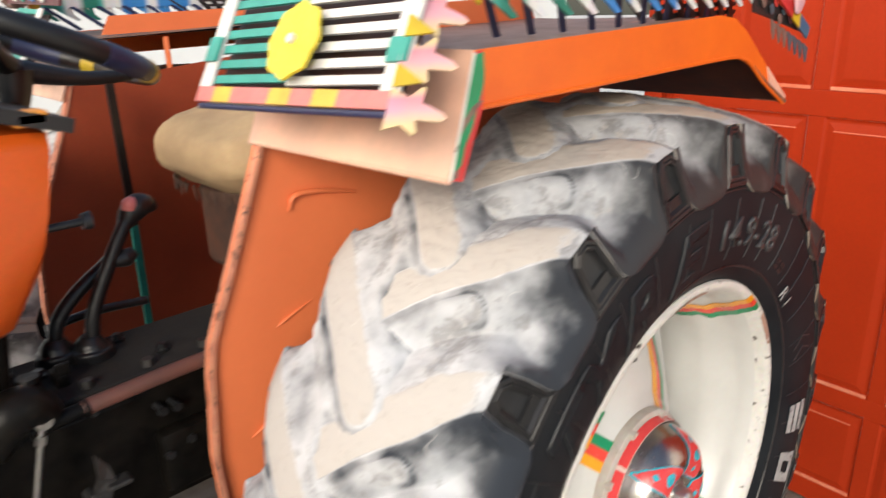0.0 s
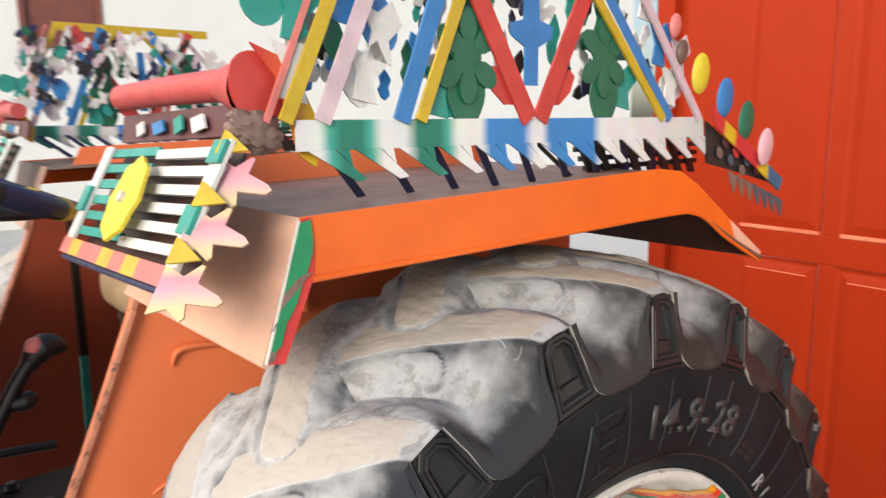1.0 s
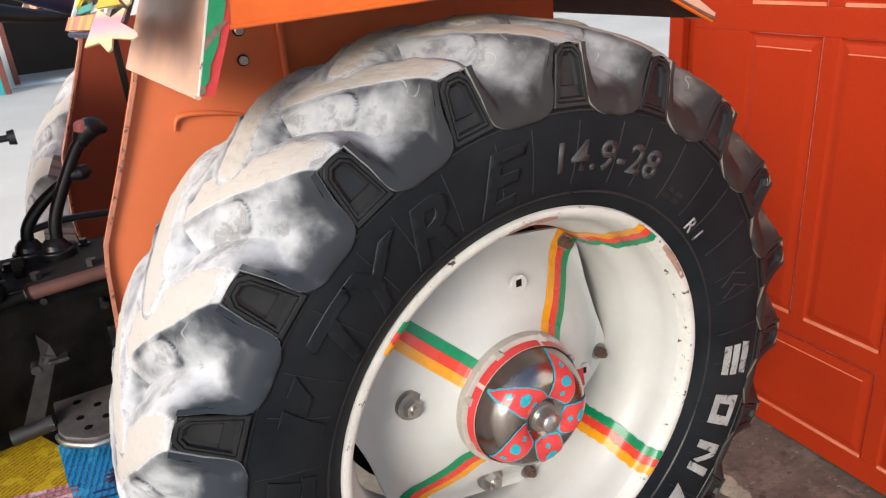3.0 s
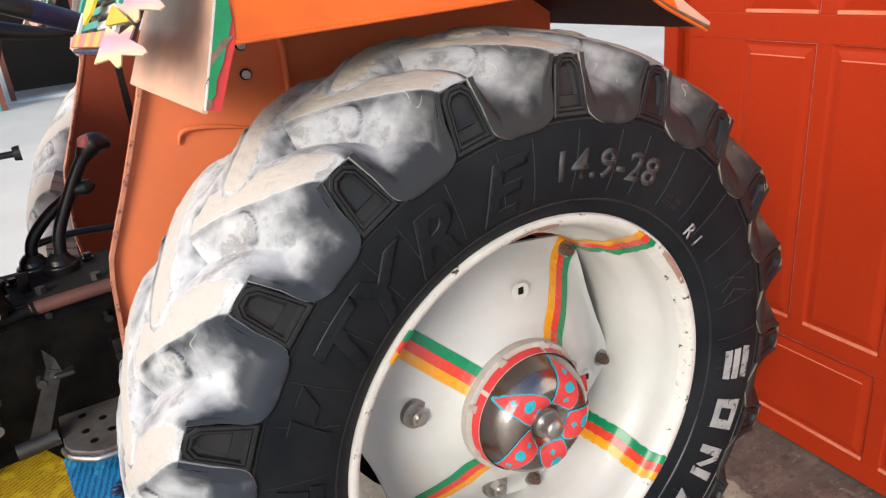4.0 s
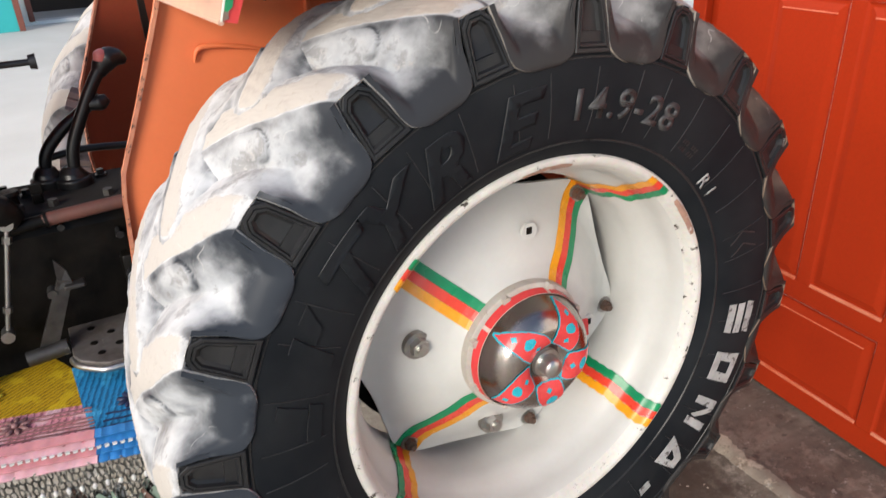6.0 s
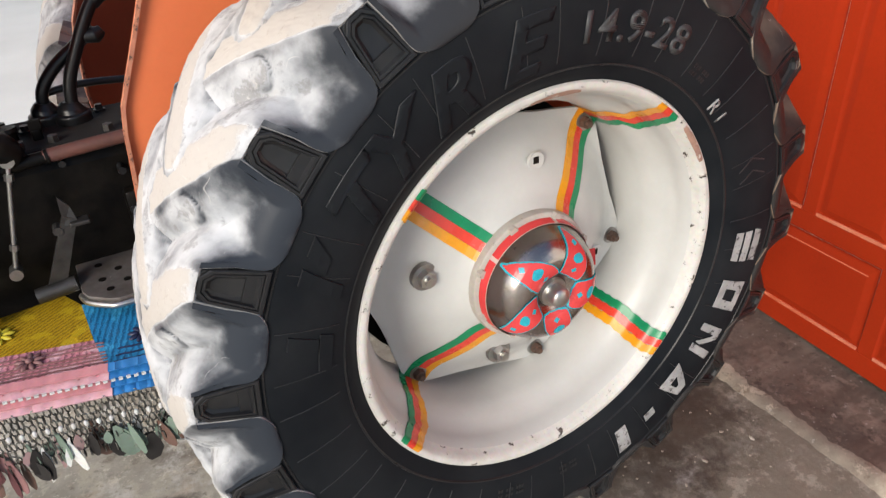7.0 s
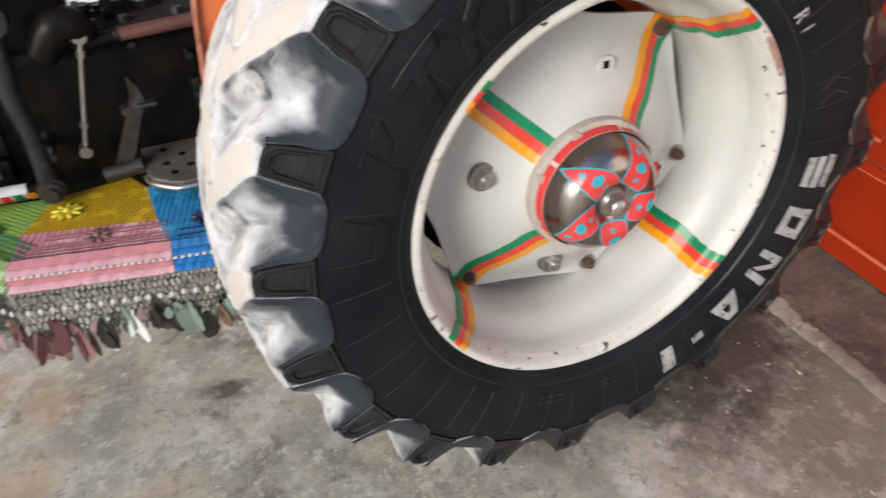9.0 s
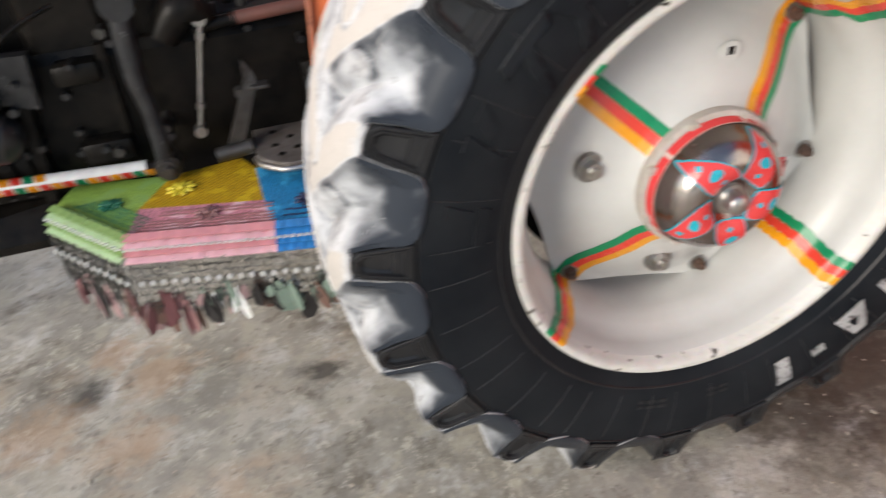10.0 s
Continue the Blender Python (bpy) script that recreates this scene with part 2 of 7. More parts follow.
M_BROWN = material("brown_red_timber", (0.24, 0.075, 0.05), (0.18, 0.055, 0.04), 5, 0.6)
M_YARD = material("pale_yard_concrete", (0.66, 0.66, 0.63), (0.58, 0.58, 0.55), 0.8, 0.85)
M_CYAN = material("turquoise_paint", (0.03, 0.48, 0.48), (0.03, 0.42, 0.43), 2, 0.5)


def paint(name, c):
    return material(name, c, tuple(x * 0.78 for x in c), 25, 0.45, bump=0.12, wear=tuple(x * 0.35 + 0.04 for x in c), wear_at=0.68, wear_scale=40)


P = {"white": paint("white_paint", (0.74, 0.75, 0.74)), "teal": paint("teal_paint", (0.02, 0.33, 0.28)),
     "green": paint("dark_green_paint", (0.012, 0.15, 0.085)), "blue": paint("blue_paint", (0.03, 0.22, 0.56)),
     "yellow": paint("yellow_paint", (0.62, 0.44, 0.03)), "red": paint("red_paint", (0.62, 0.06, 0.05)),
     "pink": paint("pink_paint", (0.78, 0.46, 0.52)), "navy": paint("navy_paint", (0.02, 0.03, 0.09)),
     "brown": paint("brown_paint", (0.16, 0.09, 0.07)), "orange": paint("orange_paint", (0.75, 0.30, 0.05)),
     "lilac": paint("lilac_paint", (0.70, 0.55, 0.62)), "black": paint("black_paint", (0.02, 0.018, 0.018)),
     "lemon": paint("lemon_paint", (0.80, 0.66, 0.05)), "salmon": paint("salmon_paint", (0.76, 0.22, 0.20))}

# ---------------------------------------------------------------- mesh helpers


def part(name, bm, mat, parent=None, label="", m=None, smooth=False):
    """Link a bmesh as one object; under a thing or part when given."""
    me = bpy.data.meshes.new(name)
    bmesh.ops.recalc_face_normals(bm, faces=bm.faces)
    bm.to_mesh(me)
    bm.free()
    for x in (mat if isinstance(mat, (list, tuple)) else [mat]):
        me.materials.append(x)
    if smooth:
        me.polygons.foreach_set("use_smooth", [True] * len(me.polygons))
        me.set_sharp_from_angle(angle=radians(38))
    return place(name, me, parent, label, m)


def place(name, me, parent=None, label="", m=None):
    ob = new(name, me)
    if parent:
        ob.parent = parent
        if parent.type == "EMPTY":
            ob.matrix_parent_inverse = Matrix.Translation(-parent.location)
    if m is not None:
        ob.matrix_basis = m
    if label:
        ob["label"] = label
    return ob


def thing(name, at, label, category, group="", kind=""):
    e = new(name)
    e.location = at
    e.empty_display_size = 0.1
    return tagged(e, label, category, group, kind)


def box(bm, x0, x1, y0, y1, z0, z1, bevel=0.0, m=None):
    r = bmesh.ops.create_cube(bm, size=1.0)
    vs = r["verts"]
    t = Matrix.Translation(((x0 + x1) / 2, (y0 + y1) / 2, (z0 + z1) / 2)) @ Matrix.Diagonal((x1 - x0, y1 - y0, z1 - z0, 1))
    bmesh.ops.transform(bm, matrix=t, verts=vs)
    if bevel:
        es = list({e for v in vs for e in v.link_edges})
        out = bmesh.ops.bevel(bm, geom=es, offset=bevel, segments=2, affect="EDGES", profile=0.5)
        vs = list({v for f in out["faces"] for v in f.verts} | {v for v in vs if v.is_valid})
    if m is not None:
        bmesh.ops.transform(bm, matrix=m, verts=vs)
    return bm


def one_box(*a, **k):
    return box(bmesh.new(), *a, **k)


def rod(bm, a, b, r, r2=None, seg=14, caps=True):
    a, b = Vector(a), Vector(b)
    d = b - a
    m = Matrix.Translation((a + b) / 2) @ d.to_track_quat("Z", "Y").to_matrix().to_4x4()
    bmesh.ops.create_cone(bm, cap_ends=caps, segments=seg, radius1=r, radius2=r if r2 is None else r2, depth=d.length, matrix=m)
    return bm


def sweep(bm, pts, r, seg=12):
    """A round bar along a smooth line; r may be one radius or one per point."""
    pts = [Vector(p) for p in pts]
    rs = r if isinstance(r, (list, tuple)) else [r] * len(pts)
    fine, fr = [], []
    for i in range(len(pts) - 1):
        p0, p1, p2, p3 = pts[max(i - 1, 0)], pts[i], pts[i + 1], pts[min(i + 2, len(pts) - 1)]
        for k in range(5):
            t = k / 5
            fine.append(0.5 * ((2 * p1) + (p2 - p0) * t + (2 * p0 - 5 * p1 + 4 * p2 - p3) * t * t + (3 * p1 - p0 - 3 * p2 + p3) * t ** 3))
            fr.append(rs[i] * (1 - t) + rs[i + 1] * t)
    fine.append(pts[-1])
    fr.append(rs[-1])
    rings = []
    up = Vector((0.13, 0.31, 0.94)).normalized()
    for i, p in enumerate(fine):
        d = (fine[min(i + 1, len(fine) - 1)] - fine[max(i - 1, 0)]).normalized()
        u = up - d * up.dot(d)
        if u.length < 0.1:
            u = d.orthogonal()
        u.normalize()
        up = u
        v = d.cross(u)
        rings.append([bm.verts.new(p + fr[i] * (math.cos(2 * math.pi * k / seg) * u + math.sin(2 * math.pi * k / seg) * v)) for k in range(seg)])
    for a, b in zip(rings, rings[1:]):
        for k in range(seg):
            bm.faces.new((a[k], a[(k + 1) % seg], b[(k + 1) % seg], b[k]))
    bm.faces.new(rings[0][::-1])
    bm.faces.new(rings[-1])
    return bm


def plate(poly, t, m=None, bevel=0.0):
    """A flat polygon (x, y) with thickness t along z, turned by m."""
    bm = bmesh.new()
    f = bm.faces.new([bm.verts.new((x, y, 0)) for x, y in poly])
    r = bmesh.ops.extrude_face_region(bm, geom=[f])
    bmesh.ops.translate(bm, vec=(0, 0, t), verts=[v for v in r["geom"] if isinstance(v, bmesh.types.BMVert)])
    if bevel:
        bmesh.ops.bevel(bm, geom=list(bm.edges), offset=bevel, segments=1, affect="EDGES")
    if m is not None:
        bmesh.ops.transform(bm, matrix=m, verts=bm.verts)
    return bm


def upright(y):
    """Turns plate coordinates (x, z) into the world at depth y."""
    return Matrix.Translation((0, y, 0)) @ Matrix.Rotation(radians(90), 4, "X")


def quad_plate(a, b, c, d, t, bm=None):
    """A sheet through four corners with thickness t along its normal."""
    a, b, c, d = map(Vector, (a, b, c, d))
    n = (b - a).cross(d - a).normalized() * t
    bm = bm or bmesh.new()
    lo = [bm.verts.new(p) for p in (a, b, c, d)]
    hi = [bm.verts.new(p + n) for p in (a, b, c, d)]
    bm.faces.new(lo[::-1])
    bm.faces.new(hi)
    for i in range(4):
        j = (i + 1) % 4
        bm.faces.new((lo[i], lo[j], hi[j], hi[i]))
    return bm


def ellipse(cx, cy, a, b, n=24, turn=0.0):
    c, s = math.cos(turn), math.sin(turn)
    return [(cx + a * math.cos(k * 2 * math.pi / n) * c - b * math.sin(k * 2 * math.pi / n) * s,
             cy + a * math.cos(k * 2 * math.pi / n) * s + b * math.sin(k * 2 * math.pi / n) * c) for k in range(n)]


def mirrored(bm, y):
    """Reflects a mesh in the plane at depth y."""
    for v in bm.verts:
        v.co.y = 2 * y - v.co.y
    bmesh.ops.reverse_faces(bm, faces=bm.faces)
    return bm

# ---------------------------------------------------------------- setting
FLOOR_Z = -0.016


def stained_concrete(name, base, dark, tan, spots=(), damp=False):
    """Old concrete: pale scuffs, dark damp blotches, tan dirt, fine grit, and a few stains and shade patches at given
    places.
    """
    m = bpy.data.materials.new(name)
    m.use_nodes = True
    nt = m.node_tree
    L = nt.links.new
    b = nt.nodes["Principled BSDF"]
    geo = nt.nodes.new("ShaderNodeNewGeometry")

    def fbm(sc, seed, detail=8, rough=0.62):
        mp = nt.nodes.new("ShaderNodeMapping")
        mp.inputs["Location"].default_value = (seed, seed * 0.7, seed * 0.3)
        L(geo.outputs["Position"], mp.inputs[0])
        n = nt.nodes.new("ShaderNodeTexNoise")
        n.inputs["Scale"].default_value = sc
        n.inputs["Detail"].default_value = detail
        n.inputs["Roughness"].default_value = rough
        L(mp.outputs[0], n.inputs["Vector"])
        return n.outputs[0]

    def layer(prev, col, fac):
        x = nt.nodes.new("ShaderNodeMix")
        x.data_type = "RGBA"
        x.inputs[7].default_value = (*col, 1)
        L(fac, x.inputs[0])
        if isinstance(prev, tuple):
            x.inputs[6].default_value = (*prev, 1)
        else:
            L(prev, x.inputs[6])
        return x.outputs[2]

    def cut(val, lo, hi, top=1.0):
        r = nt.nodes.new("ShaderNodeMapRange")
        r.inputs[1].default_value, r.inputs[2].default_value, r.inputs[4].default_value = lo, hi, top
        L(val, r.inputs[0])
        return r.outputs[0]

    col = layer(base, tuple(c * 0.52 for c in base), cut(fbm(3.2, 1.7), 0.40, 0.58))
    col = layer(col, tuple(min(c * 1.55, 0.6) for c in base), cut(fbm(7.0, 5.3, 9, 0.7), 0.52, 0.66, 0.75))
    col = layer(col, tan, cut(fbm(2.4, 11.9), 0.57, 0.68, 0.7))
    col = layer(col, dark, cut(fbm(4.6, 17.1, 9, 0.7), 0.54, 0.62, 0.85))
    col = layer(col, dark, cut(fbm(38, 2.2, 5, 0.7), 0.57, 0.66, 0.7))
    col = layer(col, (0.46, 0.44, 0.40), cut(fbm(55, 8.2, 4, 0.6), 0.64, 0.70, 0.6))
    col = layer(col, tuple(c * 0.62 for c in base), cut(fbm(13, 21.3, 10, 0.74), 0.52, 0.57, 0.7))
    col = layer(col, tuple(min(c * 1.25, 0.6) for c in base), cut(fbm(17, 27.7, 10, 0.76), 0.56, 0.60, 0.65))
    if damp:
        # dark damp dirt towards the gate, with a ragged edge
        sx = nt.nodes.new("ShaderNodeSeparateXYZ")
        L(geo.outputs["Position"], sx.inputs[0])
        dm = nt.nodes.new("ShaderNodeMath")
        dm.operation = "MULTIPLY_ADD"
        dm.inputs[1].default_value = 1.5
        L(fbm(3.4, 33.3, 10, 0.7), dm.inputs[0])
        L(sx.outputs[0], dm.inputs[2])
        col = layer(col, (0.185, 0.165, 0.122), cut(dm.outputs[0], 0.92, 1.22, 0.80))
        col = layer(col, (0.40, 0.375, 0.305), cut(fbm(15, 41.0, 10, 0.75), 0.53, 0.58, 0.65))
    wob = fbm(15, 4.4, 9, 0.72)
    for x0, y0, rad, c in spots:
        d = nt.nodes.new("ShaderNodeVectorMath")
        d.operation = "DISTANCE"
        d.inputs[1].default_value = (x0, y0, FLOOR_Z)
        L(geo.outputs["Position"], d.inputs[0])
        mm = nt.nodes.new("ShaderNodeMath")
        mm.operation = "MULTIPLY_ADD"
        mm.inputs[1].default_value = rad * 3.4
        L(wob, mm.inputs[0])
        L(d.outputs["Value"], mm.inputs[2])
        r = nt.nodes.new("ShaderNodeMapRange")
        r.inputs[1].default_value, r.inputs[2].default_value = rad * 2.95, rad * 2.15
        r.inputs[4].default_value = 0.8 if max(c) < 0.1 else 0.5
        L(mm.outputs[0], r.inputs[0])
        col = layer(col, c, r.outputs[0])
    L(col, b.inputs["Base Color"])
    rg = cut(fbm(6, 3.3), 0.3, 0.7)
    q = nt.nodes.new("ShaderNodeMapRange")
    q.inputs[3].default_value, q.inputs[4].default_value = 0.5, 0.85
    L(rg, q.inputs[0])
    L(q.outputs[0], b.inputs["Roughness"])
    bp = nt.nodes.new("ShaderNodeBump")
    bp.inputs["Strength"].default_value = 0.5
    bp.inputs["Distance"].default_value = 0.006
    L(fbm(26, 6.6, 9, 0.7), bp.inputs["Height"])
    L(bp.outputs[0], b.inputs["Normal"])
    return m


# the last colour paints the tyre's contact shade along with dark wet dirt
OIL, TAN, DAMP_SHADE = (0.04, 0.035, 0.03), (0.42, 0.27, 0.16), (0.062, 0.048, 0.035)
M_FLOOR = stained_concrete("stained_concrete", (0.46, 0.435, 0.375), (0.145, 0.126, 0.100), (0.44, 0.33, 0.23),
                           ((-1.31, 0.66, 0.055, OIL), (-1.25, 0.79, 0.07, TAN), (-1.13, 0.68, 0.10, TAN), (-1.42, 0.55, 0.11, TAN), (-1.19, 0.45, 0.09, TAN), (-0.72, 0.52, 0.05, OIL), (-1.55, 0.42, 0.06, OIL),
                            (0.30, 0.0, 0.15, DAMP_SHADE), (0.48, 0.10, 0.20, DAMP_SHADE), (0.64, 0.20, 0.15, DAMP_SHADE)), True)
M_APRON = stained_concrete("damp_concrete_strip", (0.20, 0.165, 0.13), (0.06, 0.046, 0.036), (0.30, 0.22, 0.15))

# uneven floor slab around the tractor
bm = bmesh.new()
NX, NY = 90, 80
grid = [[bm.verts.new((-4.2 + 4.93 * i / NX, -3.4 + 5.4 * j / NY,
                       FLOOR_Z + 0.004 * noise.noise((i * 0.21, j * 0.21, 0)) + 0.002 * noise.noise((i * 0.7, j * 0.7, 3))))
         for j in range(NY + 1)] for i in range(NX + 1)]
for i in range(NX):
    for j in range(NY):
        bm.faces.new((grid[i][j], grid[i + 1][j], grid[i + 1][j + 1], grid[i][j + 1]))
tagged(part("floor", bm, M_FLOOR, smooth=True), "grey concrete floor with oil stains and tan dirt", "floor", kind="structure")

# crumbs of concrete and dry mud lying about
rng = random.Random(77)
bm = bmesh.new()
for k in range(260):
    x, y = (rng.uniform(-0.2, 0.70), rng.uniform(-0.45, 0.5)) if k % 2 else (rng.uniform(-2.0, 0.3), rng.uniform(-0.5, 0.9))
    i, j = (x + 4.2) / 4.93 * NX, (y + 3.4) / 5.4 * NY
    z = FLOOR_Z + 0.004 * noise.noise((i * 0.21, j * 0.21, 0)) + 0.002 * noise.noise((i * 0.7, j * 0.7, 3))
    s = rng.uniform(0.0012, 0.0038) * (1.6 if rng.random() < 0.1 else 1)
    m = Matrix.Translation((x, y, z)) @ Matrix.Rotation(rng.uniform(0, 6.28), 4, "Z") @ Matrix.Diagonal((s * rng.uniform(1, 2), s, s * 0.6, 1))
    bmesh.ops.create_icosphere(bm, subdivisions=1, radius=1, matrix=m)
tagged(part("grit", bm, material("pale_grit", (0.55, 0.50, 0.42), (0.30, 0.26, 0.20), 40, 0.9), None), "pale crumbs of concrete and dry mud on the floor", "grit", kind="stuff")

bm = bmesh.new()
prev = None
for j in range(541):
    y = -3.4 + 5.4 * j / 540
    w = 0.022 * noise.noise((y * 2.2, 0, 5)) + 0.008 * noise.noise((y * 9, 0, 8)) + 0.006 * noise.noise((y * 31, 0, 2)) + 0.004 * noise.noise((y * 70, 0, 2))
    wide = 0.034 + 0.024 * noise.noise((y * 4, 3, 1)) + 0.014 * noise.noise((y * 22, 7, 1)) + 0.008 * noise.noise((y * 60, 7, 1))
    x0 = 0.725 + w + 0.02 * y
    h = FLOOR_Z + 0.009 + 0.004 * noise.noise((y * 5, 2, 1)) + 0.003 * noise.noise((y * 26, 2, 1))
    row = [bm.verts.new(c) for c in ((x0 - 0.030, y, FLOOR_Z - 0.01), (x0, y, h), (x0 + wide, y, h + 0.003), (x0 + wide + 0.03, y, FLOOR_Z + 0.004), (1.5, y, FLOOR_Z + 0.002))]
    if prev:
        for k in range(4):
            f = bm.faces.new((prev[k], prev[k + 1], row[k + 1], row[k]))
            f.material_index = 1 if k < 2 else 0
    prev = row
M_RIDGE = stained_concrete("pale_concrete_ridge", (0.42, 0.36, 0.28), (0.16, 0.12, 0.085), (0.40, 0.30, 0.20))
tagged(part("pavement", bm, (M_APRON, M_RIDGE), smooth=True), "dark damp concrete strip with a broken edge before the gate", "pavement", kind="structure")

tagged(part("ground", one_box(-60, 60, -60, 60, -0.4, FLOOR_Z - 0.03), M_YARD), "pale concrete yard in daylight", "ground", kind="structure")

# far white building with a doorway and barred upper windows
WY = 12.0
bm = bmesh.new()
holes = [(-0.62, 0.60, 0.0, 2.28), (-0.72, 0.60, 2.62, 3.9), (1.25, 2.4, 2.75, 3.9), (-4.4, -2.9, 0.9, 2.3)]
xs = sorted({-14, 16, *[h[0] for h in holes], *[h[1] for h in holes]})
zs = sorted({-0.1, 6.5, *[h[2] for h in holes], *[h[3] for h in holes]})
for i in range(len(xs) - 1):
    for k in range(len(zs) - 1):
        cx, cz = (xs[i] + xs[i + 1]) / 2, (zs[k] + zs[k + 1]) / 2
        if not any(h[0] < cx < h[1] and h[2] < cz < h[3] for h in holes):
            box(bm, xs[i], xs[i + 1], WY, WY + 0.3, zs[k], zs[k + 1])
bmesh.ops.remove_doubles(bm, verts=bm.verts, dist=0.001)
tagged(part("wall_north", bm, M_WALL), "white painted building wall across the yard", "wall", kind="structure")
tagged(part("wall_room", one_box(-14, 16, WY + 1.8, WY + 2.0, -0.1, 6.5), M_DARK), "dark room behind the far openings", "wall", kind="structure")
for n, (x0, x1, z0, z1) in enumerate(holes):
    nm = "door_1" if n == 0 else "window_%d" % n
    e = thing(nm, (x0, WY, z0), "dark doorway with a brown-red frame" if n == 0 else "dark window with a brown-red frame", "door" if n == 0 else "window", kind="structure")
    for a in ((x0 - 0.01, x0 + 0.07, z0, z1), (x1 - 0.07, x1 + 0.01, z0, z1), (x0 + 0.07, x1 - 0.07, z1 - 0.07, z1 + 0.01)):
        part("frame_bar", one_box(a[0], a[1], WY - 0.03, WY + 0.12, a[2], a[3], bevel=0.006), M_BROWN, e)
    if n:
        part("sill", one_box(x0 - 0.05, x1 + 0.05, WY - 0.06, WY + 0.1, z0 - 0.06, z0 + 0.004, bevel=0.006), M_BROWN, e)
        part("shutter", one_box(x0 + 0.072, x1 - 0.072, WY + 0.05, WY + 0.09, z0 + 0.006, z1 - 0.075, bevel=0.004), M_BROWN, e)

e = thing("yard_fence", (-2.0, WY - 0.6, 0), "low turquoise sheet fence with a brown post beside the doorway", "fence")
part("sheet", one_box(-4.0, -0.78, WY - 0.62, WY - 0.58, FLOOR_Z - 0.03, 0.74, bevel=0.004), M_CYAN, e)
part("post", one_box(-0.78, -0.70, WY - 0.64, WY - 0.56, FLOOR_Z - 0.03, 0.80, bevel=0.006), M_BROWN, e)
part("top_rail", one_box(-4.0, -0.78, WY - 0.63, WY - 0.57, 0.742, 0.79, bevel=0.005), M_BLACK, e)

# panelled gate; s runs along it towards the camera side from the origin, z up
GATE_O, GATE_E = Vector((1.05, 0.20, 0)), Vector((-0.0698, -0.9976, 0)).normalized()
GATE_N = Vector((-GATE_E.y, GATE_E.x, 0))
if GATE_N.x > 0:
    GATE_N = -GATE_N
GATE_M = Matrix(((GATE_E.x, 0, GATE_N.x, GATE_O.x), (GATE_E.y, 0, GATE_N.y, GATE_O.y), (0, 1, 0, 0), (0, 0, 0, 1)))


def gate_box(s0, s1, z0, z1, d0, d1, bevel=0.0):
    bm = one_box(s0, s1, z0, z1, d0, d1, bevel=bevel)
    bmesh.ops.transform(bm, matrix=GATE_M, verts=bm.verts)
    return bm


def gate_panel(s0, s1, z0, z1):
    """Raised and fielded panel: groove all round, sloping field, flat middle."""
    bm = bmesh.new()
    levels = ((0, 0.0), (0.006, -0.003), (0.012, -0.0035), (0.030, 0.001), (0.034, 0.0015))
    rings = []
    for ins, d in levels:
        rings.append([bm.verts.new(GATE_M @ Vector(c)) for c in ((s0 + ins, z0 + ins, d), (s1 - ins, z0 + ins, d), (s1 - ins, z1 - ins, d), (s0 + ins, z1 - ins, d))])
    for a, b in zip(rings, rings[1:]):
        for k in range(4):
            bm.faces.new((a[k], a[(k + 1) % 4], b[(k + 1) % 4], b[k]))
    bm.faces.new(rings[-1])
    return bm


gate = thing("gate", (*GATE_O.xy, FLOOR_Z), "orange-red painted metal gate leaf with raised panels", "gate")
cols = [(-0.244, -0.024), (0.018, 0.238), (0.280, 0.500), (0.542, 0.762), (0.804, 1.024)]
wide = [(-0.244, 0.238), (0.280, 0.762), (0.804, 1.024)]
gate_rows = [(0.062, 0.328, wide), (0.386, 1.142, cols), (1.211, 1.98, cols), (2.04, 2.5, cols)]
GATE_S0, GATE_S1 = -0.436, 1.16
edges_z = [FLOOR_Z + 0.012] + [v for r in gate_rows for v in r[:2]] + [2.62]
for k in range(0, len(edges_z), 2):
    part("rail", gate_box(GATE_S0, GATE_S1, edges_z[k], edges_z[k + 1], -0.03, 0.0, bevel=0.002), M_GATE, gate)
for z0, z1, panels in gate_rows:
    bounds = [GATE_S0] + [v for c in panels for v in c] + [GATE_S1]
    for k in range(0, len(bounds), 2):
        part("stile", gate_box(bounds[k], bounds[k + 1], z0, z1, -0.03, -0.0005, bevel=0.001), M_GATE, gate)
    for s0, s1 in panels:
        part("panel", gate_panel(s0, s1, z0, z1), M_GATE, gate)
        # pale strips draw the highlights along the moulding edges
        part("lit_edge", gate_box(s0 + 0.004, s1 - 0.004, z0 + 0.001, z0 + 0.010, -0.004, 0.0022, bevel=0.001), M_GATE_EDGE, gate, "pale moulding edge with its highlight in the colour")
        if z0 < 1.0:
            part("lit_edge", gate_box(s0 + 0.028, s1 - 0.028, z1 - 0.0365, z1 - 0.0335, -0.001, 0.0035, bevel=0.001), M_GATE_EDGE, gate)
post = thing("gate_post", (*(GATE_O + GATE_E * -0.496).xy, FLOOR_Z), "orange-red painted gate post with folded edges", "post")
part("post_box", gate_box(-0.551, -0.441, FLOOR_Z, 2.9, -0.09, -0.01, bevel=0.006), M_GATE, post)
part("post_flange", gate_box(-0.521, -0.466, FLOOR_Z, 2.9, -0.009, 0.018, bevel=0.004), M_GATE, post)
# wall added beyond the gate, out of sight, to keep light from the rear
tagged(part("light_block_east", one_box(1.6, 1.8, -3.4, 0.6, -0.1, 3.3), M_WALL), "unseen white wall added beyond the gate to block light", "wall", kind="structure")

# ---------------------------------------------------------------- tractor wheel
ZC, YC, MID = 0.64, 0.165, 0.87
N_LUG, PHASE = 20, radians(85.3)
tractor = thing("tractor", (-0.4, MID, FLOOR_Z), "orange decorated farm tractor with dusty rear tyres", "tractor")


